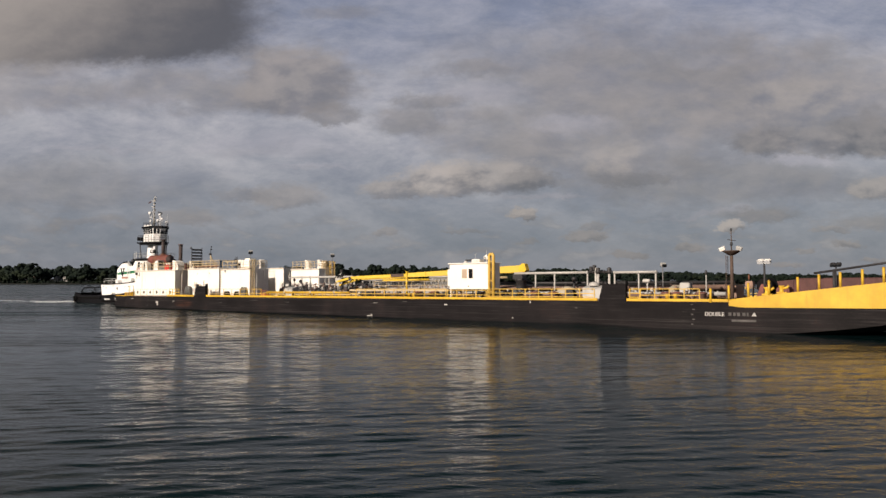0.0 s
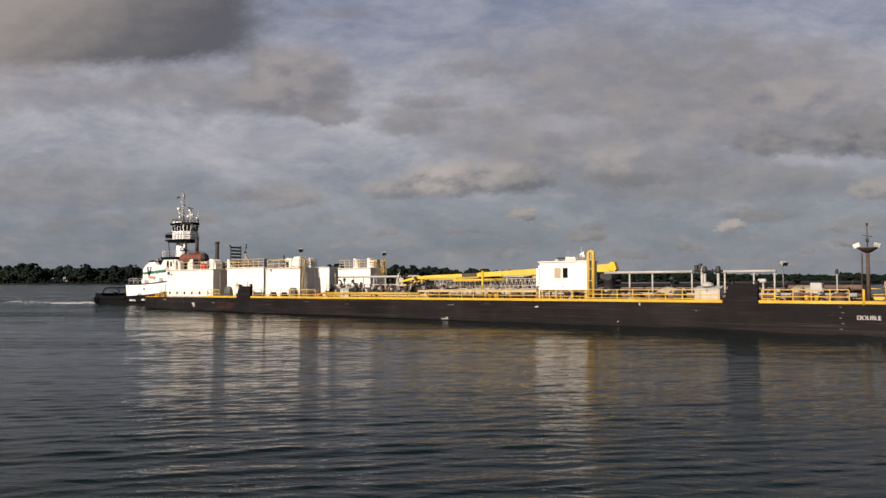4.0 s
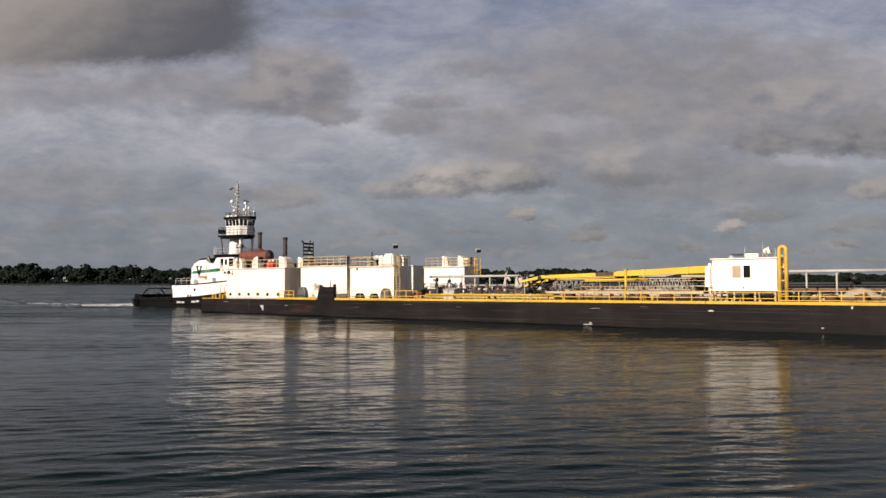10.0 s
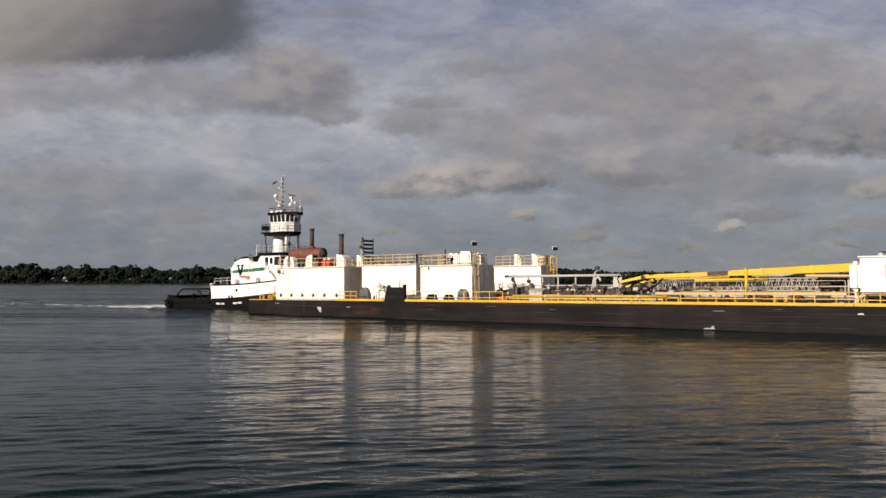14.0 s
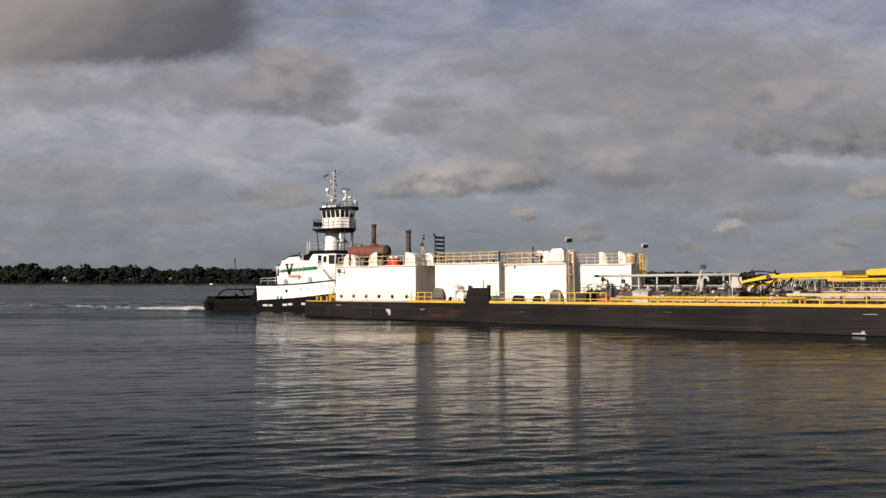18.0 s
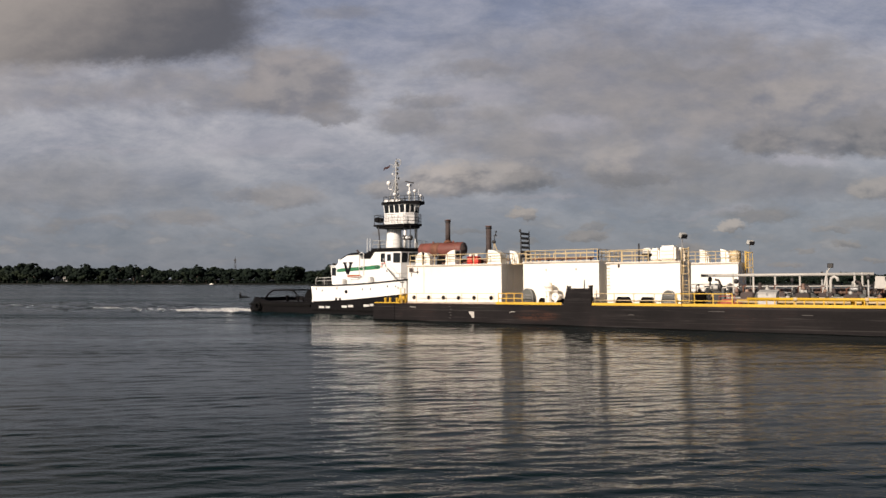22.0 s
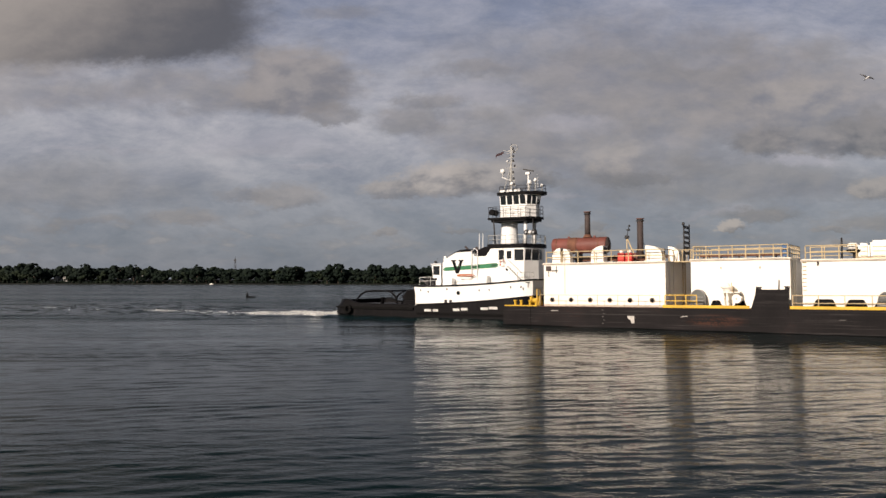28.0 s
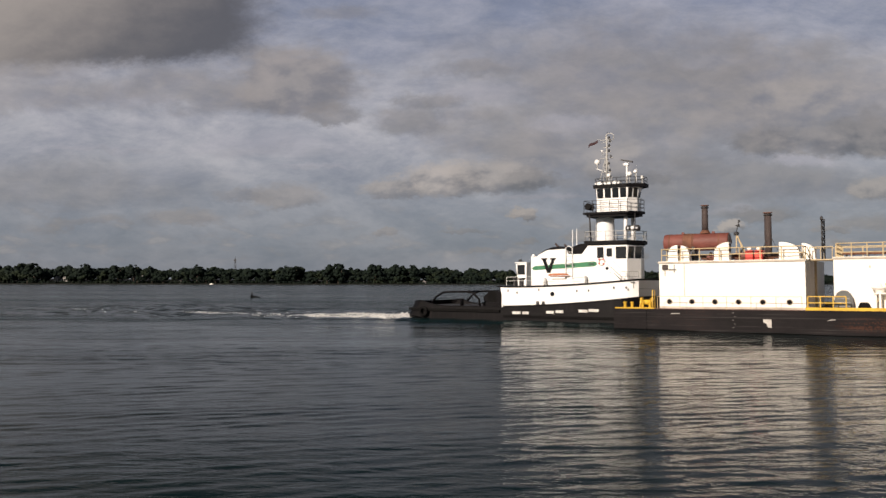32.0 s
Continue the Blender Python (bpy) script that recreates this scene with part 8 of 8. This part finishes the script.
def make_tower():
    # tapered trunk carrying the wheelhouse
    bm = B()
    rows = []
    for z, w in ((8.12, 1.1), (8.5, 0.97), (10.2, 0.88), (10.8, 0.90)):
        rows.append([bm.verts.new((-3.85 + w * 1.04 * math.cos(2 * math.pi * i / 24) , TC + w * 0.95 * math.sin(2 * math.pi * i / 24), z)) for i in range(24)])
    for a, b in zip(rows, rows[1:]):
        for i in range(24):
            bm.faces.new((a[i], a[(i + 1) % 24], b[(i + 1) % 24], b[i])).smooth = True
    bm.faces.new(list(reversed(rows[0])))
    bm.faces.new(rows[-1])
    part("tower_trunk", bm, TUG_WHITE, tug, "white round trunk below the wheelhouse")
    part("tower_post", rod(B(), (-1.4, TC - 1.1, 8.18), (-1.35, TC - 1.1, 10.8), 0.18, n=12), TUG_WHITE, tug)
    part("tower_post", rod(B(), (-1.35, TC + 1.1, 8.18), (-1.35, TC + 1.1, 10.8), 0.18, n=12), TUG_WHITE, tug)
    part("tower_brace", rod(B(), (-0.3, TC - 1.5, 8.18), (-0.3, TC - 1.5, 10.8), 0.05, n=8), DARK, tug)
    part("tower_brace", rod(B(), (-4.75, TC - 1.6, 8.18), (-4.8, TC - 1.9, 10.8), 0.08, n=8), DARK, tug)
    for u in (-0.78, 0.08):
        sl_ = part("searchlight", turned(B(), (u, TC - 2.05, 9.32), ((0.12, -0.2), (0.28, -0.12), (0.3, 0.16), (0.26, 0.2)), "y", 14), DARK, tug)
        part("lens", turned(B(), (u, TC - 2.26, 9.32), ((0.1, 0.0), (0.11, -0.02)), "y", 12), LAMP_GLASS, sl_)
        part("lamp_arm", rod(B(), (u, TC - 2.05, 9.4), (u, TC - 1.2, 9.1), 0.05, n=6), DARK, tug)
    part("white_horn", turned(B(), (-0.35, TC - 2.05, 9.32), ((0.08, -0.3), (0.2, -0.1), (0.25, 0.2), (0.2, 0.26)), "y", 14), TUG_WHITE, tug)
    rim = [(-5.4, TC - 2.1), (-0.85, TC - 2.1), (0.22, TC - 1.1), (0.22, TC + 0.1), (-1.2, TC + 1.5), (-5.4, TC + 1.5)]
    pf = part("platform", slab(B(), rim, "z", 10.80, 11.02), BLACK, tug, "black walkway platform round the wheelhouse")
    part("platform_girder", slab(B(), [(-2.4 + (x + 2.4) * 0.9, TC + (y - TC) * 0.9) for x, y in rim], "z", 10.56, 10.80), BLACK, pf)
    pts = [(x, y, 11.02) for x, y in [(-5.32, TC - 2.02), (-0.88, TC - 2.02), (0.14, TC - 1.05), (0.14, TC + 0.05), (-1.2, TC + 1.42), (-5.32, TC + 1.42), (-5.32, TC - 2.02)]]
    tug_rail(pts, 1.15, DARK, 0.95, (1.0, 0.66, 0.33), 0.03)
    part("raft_canister", rod(B(), (-4.85, TC - 2.25, 11.6), (-4.85, TC - 1.2, 11.6), 0.33, n=14), BLACK, tug, "black raft canister on the wheelhouse platform")
    # wheelhouse: lower walls, leaning windows, roof
    lo = [(-4.12, TC - 1.6), (-1.02, TC - 1.6), (-0.3, TC - 0.7), (-0.3, TC + 0.1), (-1.02, TC + 1.1), (-4.12, TC + 1.1)]
    wh = part("wheelhouse", slab(B(), lo, "z", 11.02, 12.33), TUG_WHITE, tug, "white wheelhouse with dark slanted windows")
    hi = [(-4.17, TC - 1.72), (-0.95, TC - 1.72), (-0.08, TC - 0.75), (-0.08, TC + 0.15), (-0.95, TC + 1.22), (-4.17, TC + 1.22)]
    bm = B()
    a = [bm.verts.new((x, y, 12.33)) for x, y in lo]
    b = [bm.verts.new((x, y, 13.42)) for x, y in hi]
    for i in range(6):
        bm.faces.new((a[i], a[(i + 1) % 6], b[(i + 1) % 6], b[i]))
    bm.faces.new(list(reversed(a)))
    bm.faces.new(b)
    part("window_band", bm, TUG_WHITE, tug)
    for i in range(6):
        p, q = Vector(lo[i]), Vector(lo[(i + 1) % 6])
        d = (q - p)
        n = 4 if i in (0, 4) else (2 if i in (1, 3) else 3)
        for k in range(n):
            s0, s1 = (k + 0.13) / n, (k + 0.87) / n
            wall_pane(wh, tuple(p + d * s0), tuple(p + d * s1), 12.42, 13.32, lean=0.145, proud=0.03, rim=0.02)
    roof = [(-4.4, TC - 1.85), (-1.0, TC - 1.85), (0.55, TC - 0.9), (0.55, TC + 0.2), (-1.0, TC + 1.4), (-4.4, TC + 1.4)]
    part("wheelhouse_roof", slab(B(), roof, "z", 13.40, 13.74), BLACK, tug, "black overhanging wheelhouse roof")
    pts = [(x * 0.93 - 0.1, TC + (y - TC) * 0.9, 13.74) for x, y in roof]
    tug_rail(pts + pts[:1], 0.64, DARK, 1.0, (1.0, 0.5), 0.028)
    # roof gear
    mast = part("mast", rod(B(), (-3.65, TC, 13.72), (-3.6, TC, 18.9), 0.13, 0.06, n=10), GREY, tug, "grey signal mast with yards and lanterns")
    for z, w in ((14.6, 0.6), (15.2, 0.5), (15.9, 0.35), (16.6, 0.7), (17.2, 0.4), (17.7, 0.45), (18.2, 0.55), (18.5, 0.4)):
        part("yard", rod(B(), (-3.62 - w, TC, z), (-3.62 + w, TC, z + 0.05), 0.03, n=6), GREY, mast)
        part("lantern", turned(B(), (-3.62 + w * 0.6, TC, z + 0.05), ((0.07, 0), (0.1, 0.04), (0.1, 0.22), (0.05, 0.28)), n=10), DARK, mast)
    part("lattice_stay", rod(B(), (-4.3, TC - 0.6, 13.72), (-3.65, TC, 17.0), 0.035, n=6), GREY, mast)
    part("lattice_stay", rod(B(), (-4.3, TC + 0.6, 13.72), (-3.65, TC, 17.0), 0.035, n=6), GREY, mast)
    for k in range(9):
        part("mast_step", box(B(), (-3.86, TC - 0.04, 14.2 + 0.45 * k), (-3.42, TC + 0.04, 14.24 + 0.45 * k)), DARK, mast)
    part("mast_brace", rod(B(), (-3.0, TC, 13.7), (-3.55, TC, 16.4), 0.045, n=6), GREY, mast)
    part("gps_mushroom", turned(B(), (-4.1, TC, 17.3), ((0.03, -0.3), (0.03, 0), (0.14, 0.04), (0.12, 0.14), (0.03, 0.18)), n=10), TUG_WHITE, mast)
    part("top_ring", pipe(B(), [(-3.3 + 0.45 * math.cos(radians(a)), TC, 18.75 + 0.38 * math.sin(radians(a))) for a in range(0, 361, 30)], 0.04, 6), GREY, mast)
    part("wind_vane", rod(B(), (-3.6, TC, 18.8), (-3.55, TC, 19.3), 0.025, n=6), DARK, mast)
    part("radar_dome", turned(B(), (-4.55, TC - 0.2, 16.0), ((0.05, -0.4), (0.07, 0.0), (0.24, 0.06), (0.29, 0.24), (0.25, 0.42), (0.1, 0.52)), n=18), TUG_WHITE, tug, "white satellite dome")
    part("dome_arm", rod(B(), (-4.65, TC - 0.2, 15.6), (-3.65, TC, 15.2), 0.045, n=6), TUG_WHITE, tug)
    part("radar_post", rod(B(), (-1.55, TC, 13.72), (-1.55, TC, 15.75), 0.10, 0.08, n=10), TUG_WHITE, tug)
    part("radar_bar", slab(B(), ((-2.15, 16.26), (-0.95, 15.98), (-0.95, 16.12), (-2.15, 16.40)), "y", TC - 0.1, TC + 0.1), DARK, tug, "dark bar radar scanner")
    part("radar_motor", box(B(), (-1.85, TC - 0.2, 15.7), (-1.35, TC + 0.2, 15.98), 0.05), TUG_WHITE, tug)
    for u, v, z, r in ((-1.05, TC - 0.7, 14.78, 0.25), (-0.62, TC - 0.2, 15.05, 0.21), (-3.1, TC - 0.9, 14.75, 0.20), (-0.1, TC + 0.3, 14.5, 0.17)):
        part("small_dome", turned(B(), (u, v, z), ((r * 0.4, -r), (r * 0.95, -r * 0.6), (r, 0), (r * 0.8, r * 0.6), (r * 0.3, r * 0.9)), n=14), TUG_WHITE, tug)
        part("dome_post", rod(B(), (u, v, 13.72), (u, v, z - r * 0.8), 0.05, n=6), GREY, tug)
    for u in (-2.2, -3.1, -4.0):
        part("roof_box", box(B(), (u - 0.35, TC - 1.5, 13.72), (u + 0.35, TC - 0.7, 14.05), 0.05), TUG_WHITE, tug)
    part("whip", rod(B(), (-0.9, TC + 1.0, 13.72), (-0.9, TC + 1.0, 15.9), 0.03, 0.012, n=5), TUG_WHITE, tug)
    fl = B()
    cells = [[fl.verts.new((-4.55 - 0.13 * i, TC + 0.10 * math.sin(i * 0.9), 18.55 - 0.05 * i - 0.28 * j + 0.03 * math.sin(i * 1.3))) for j in range(2)] for i in range(9)]
    back = [[fl.verts.new(v.co + Vector((0, 0.012, 0))) for v in c] for c in cells]
    for i in range(8):
        fl.faces.new((cells[i][0], cells[i + 1][0], cells[i + 1][1], cells[i][1]))
        fl.faces.new((back[i][0], back[i][1], back[i + 1][1], back[i + 1][0]))
        for j in (0, 1):
            fl.faces.new((cells[i][j], back[i][j], back[i + 1][j], cells[i + 1][j]))
    part("flag", fl, FLAG_RED, tug, "small faded dark red flag flying aft")
    part("flag_gaff", rod(B(), (-3.62, TC, 18.3), (-4.6, TC, 18.62), 0.025, n=5), GREY, tug)


make_tower()


# ---- wake, buoy, gull ----
def make_wake():
    rng = random.Random(21)
    lumps = []
    # churned heap close behind the stern, with a few leaping crests
    for i in range(4400):
        k = rng.random() ** 1.35
        u = -25.2 - 19 * k
        v = TC + max(-2.2, min(2.2, rng.gauss(0, 1))) * (1.7 + 1.3 * k)
        crest = max(0.0, noise.noise(Vector((u * 0.45, v * 0.45, 3.0))) + 0.15)
        h = (0.15 + 0.85 * crest) * (1.0 - 0.9 * k) * rng.uniform(0.4, 1.25)
        h = min(0.42, h * (0.75 + 0.4 * math.exp(-((u + 28.0) / 3.5) ** 2)))
        lumps.append((u, v, rng.uniform(0.05, 0.17), h))
    # thinning streaks drawn out behind
    for i in range(2200):
        k = rng.random() ** 1.2
        u = -34 - 62 * k
        v = TC + (rng.gauss(0, 1) * (2.8 + 4.5 * k) if i % 2 else -1.8 - 2.2 * k + rng.gauss(0, 1.3))
        n = noise.noise(Vector((u * 0.10, v * 0.45, 2.0))) + 0.5 * noise.noise(Vector((u * 0.4, v * 1.1, 7.0)))
        if n < (0.14 + 0.45 * k if i % 2 else -0.12 + 0.62 * k):
            continue
        lumps.append((u, v, rng.uniform(0.04, 0.13), 0.07 * (1.2 - k) * rng.uniform(0.6, 1.4)))
    vs, fs = [], []
    pts, faces = ico()
    for u, v, s, h in lumps:
        k = len(vs)
        for p in pts:
            vs.append((u + 10 + p.x * s * rng.uniform(1.8, 5.0), v - TC + p.y * s * rng.uniform(0.6, 1.2), max(-0.05, p.z * h * rng.uniform(0.4, 1.3))))
        fs.extend([[k + i for i in f] for f in faces])
    me = bpy.data.meshes.new("wake_foam")
    me.from_pydata(vs, [], fs)
    me.materials.append(FOAM)
    ob = new("wake_foam", me)
    tagged(ob, "white churned foam of the tug's wake on the water", "foam", kind="stuff")
    CARRIED.append((ob, Vector((-10, TC, 0)), False))
    # wash along the tug's side
    rng = random.Random(13)
    for side in (-1, 1):
        vs, fs = [], []
        for i in range(58):
            u = -24.5 + 0.42 * i
            c = side * (tug_half(max(-24.0, u)) + 1.55 + 0.2 * noise.noise(Vector((u * 0.6, side, 0))))
            h = 0.30 + 0.14 * noise.noise(Vector((u * 0.35, 3 * side, 1))) + 0.03 * rng.random()
            for d, z in ((-1, -0.04), (-0.5, 0.6), (0, 1.0), (0.5, 0.6), (1, -0.04)):
                vs.append((u + 10, c + d * 1.75, z * h if z > 0 else z))
        for i in range(57):
            for d in range(4):
                j = i * 5 + d
                fs.append((j, j + 5, j + 6, j + 1))
        me = bpy.data.meshes.new("side_wash")
        me.from_pydata(vs, [], fs)
        me.shade_smooth()
        me.materials.append(WATER)
        ob = new("side_wash", me)
        tagged(ob, "low wave of wash running along the tug's side", "waves", kind="stuff")
        CARRIED.append((ob, Vector((-10, TC, 0)), False))
    # low broken waves that spread out behind the tug
    rng = random.Random(31)
    vs, fs = [], []
    for i in range(1000):
        k = rng.random()
        u = -26 - 70 * k
        side = rng.choice((-1, 1))
        off = rng.gauss(0, 4.0 + 6.0 * k) if i % 3 else side * (4.0 + 0.30 * (-25 - u)) + rng.gauss(0, 0.8)
        half, wide, tall = rng.uniform(0.8, 3.2), rng.uniform(0.3, 0.8), rng.uniform(0.03, 0.12)
        turn = side * (0.33 if i % 3 == 0 else rng.uniform(-0.25, 0.25))
        c, q = math.cos(turn), math.sin(turn)
        n0 = len(vs)
        for a in range(9):
            f = a / 4 - 1
            b = 1 - f * f
            for d, z in ((-1, -0.03), (-0.45, 0.45), (0, 1.0), (0.45, 0.45), (1, -0.03)):
                x, y = f * half, d * wide * (0.25 + 0.75 * b) + 0.25 * math.sin(f * 3 + i)
                vs.append((u + 10 + x * c - y * q, off + x * q + y * c, tall * b * z if z > 0 else z))
        for a in range(8):
            for d in range(4):
                j = n0 + a * 5 + d
                fs.append((j, j + 5, j + 6, j + 1))
    me = bpy.data.meshes.new("wake_waves")
    me.from_pydata(vs, [], fs)
    me.shade_smooth()
    me.materials.append(WATER)
    ob = new("wake_waves", me)
    tagged(ob, "dark broken waves of the tug's wake on the river", "waves", kind="stuff")
    CARRIED.append((ob, Vector((-10, TC, 0)), False))


make_wake()


def make_bow_swell():
    """The long wave that the barge's bow throws along its near side."""
    vs, fs = [], []
    us = [66.0 + 0.8 * i for i in range(50)]
    ds = (-0.1, 0.5, 1.1, 1.8, 2.6, 3.6, 5.0, 7.0)
    for u in us:
        h = 0.15 * math.exp(-((u - 68.5) / 4.0) ** 2) + 0.24 * math.exp(-((u - 86.5) / 6.5) ** 2) + 0.10 * math.exp(-((u - 77.5) / 3.0) ** 2) + 0.12 * math.exp(-((u - 98.5) / 2.0) ** 2)
        h *= 1 + 0.25 * noise.noise(Vector((u * 0.5, 2.0, 0)))
        for d in ds:
            vs.append((u, -d, h * math.exp(-(d / 2.2) ** 2) - 0.03 * (d > 4.5)))
    n = len(ds)
    for i in range(len(us) - 1):
        for j in range(n - 1):
            a = i * n + j
            fs.append((a, a + 1, a + 1 + n, a + n))
    me = bpy.data.meshes.new("bow_swell")
    me.from_pydata(vs, [], fs)
    me.shade_smooth()
    me.materials.append(WATER)
    ob = new("bow_swell", me)
    tagged(ob, "long low swell of water along the barge's side", "waves", kind="stuff")
    CARRIED.append((ob, Vector((0, 0, 0)), False))


make_bow_swell()

buoy = thing("channel_buoy", (0, 0, 0), "small dark channel marker buoy with a low float", "buoy", aboard=False)
part("float", turned(B(), (-0.4, 0, 0.05), ((0.05, 0), (0.30, 0.25), (0.36, 1.2), (0.30, 2.2), (0.06, 2.9)), "x", 14), BLACK, buoy)
part("pillar", turned(B(), (0, 0, 0.05), ((0.34, 0), (0.30, 0.5), (0.26, 0.9), (0.10, 1.0)), n=14), BLACK, buoy)
part("top_mark", turned(B(), (0, 0, 1.04), ((0.06, 0), (0.22, 0.04), (0.22, 0.28), (0.06, 0.34)), n=12), DARK, buoy)

gull = thing("gull", (0, 0, 0), "white gull with grey wings gliding low over the river", "bird", aboard=False)
part("body", turned(B(), (0, 0, 0), ((0.01, -0.30), (0.05, -0.22), (0.085, -0.05), (0.075, 0.10), (0.045, 0.20), (0.05, 0.25), (0.02, 0.31)), "x", 12), FEATHER, gull)
part("beak", rod(B(), (0.30, 0, 0.0), (0.36, 0, -0.012), 0.014, 0.003, n=6), BOOM, gull)
part("tail", slab(B(), ((-0.26, -0.03), (-0.40, -0.08), (-0.42, 0.0), (-0.40, 0.08), (-0.26, 0.03)), "z", -0.008, 0.008), FEATHER, gull)
wings = []
for s in (-1, 1):
    bm = B()
    prof = [(0.10, 0.05), (0.14, 0.25), (0.10, 0.45), (0.0, 0.66), (-0.10, 0.72), (-0.06, 0.45), (-0.08, 0.22), (-0.07, 0.05)]
    slab(bm, [(x, s * y) for x, y in prof], "z", -0.008, 0.008)
    for v in bm.verts:
        v.co.z += 0.10 * math.sin(min(1.0, abs(v.co.y) / 0.35) * 1.57) - 0.14 * max(0, abs(v.co.y) - 0.35)
    wg = part("wing", bm, WING_GREY, gull, "grey wing with dark tip")
    wings.append((wg, s))


# ---- movement ----
def motions():
    # the waves run slowly towards the near shore
    walk(water, [(SECONDS * i / 8, pose(-2.4 + 0.6 * i, 4.4 - 1.4 * i, 0)) for i in range(9)])
    times = [2.0 * i for i in range(17)]
    for ob, base, trimmed in CARRIED:
        walk(ob, [(t, heading(t) @ (TRIM if trimmed else Matrix()) @ Matrix.Translation(base)) for t in times])
    walk(buoy, [(t, pose(-60.0 + 0.30 * t, 209.0, 0.03 * math.sin(t * 1.3), 0, 3 * math.sin(t), 0)) for t in [float(i) for i in range(33)]])
    # the gull follows behind the barge, rises over its houses and leaves on the right
    flight = [(0.0, -46.6, 170.0, 4.3), (8.0, -24.0, 150.0, 4.3), (16.0, 7.3, 135.0, 4.2), (22.0, 29.6, 120.0, 4.2), (25.5, 42.0, 105.0, 4.4), (26.6, 41.5, 88.0, 14.7), (27.2, 39.7, 80.0, 19.9), (27.6, 38.9, 75.0, 21.7), (27.8, 39.0, 73.0, 21.9), (28.0, 38.4, 71.0, 22.6), (28.2, 39.3, 70.0, 23.2), (29.0, 42.0, 68.0, 25.4), (32.0, 57.3, 66.0, 34.7)]
    rows = []
    for i, (t, x, y, z) in enumerate(flight):
        a, b = flight[max(0, i - 1)], flight[min(len(flight) - 1, i + 1)]
        yaw = math.degrees(math.atan2(b[2] - a[2], b[1] - a[1]))
        rows.append((t, pose(x, y, z, -18, -10, yaw)))
    walk(gull, rows)
    for wg, s in wings:
        walk(wg, [(0.25 * i, pose(0, 0, 0, s * (14 + 24 * math.sin(i * 1.4)), 0, 0)) for i in range(129)])


motions()
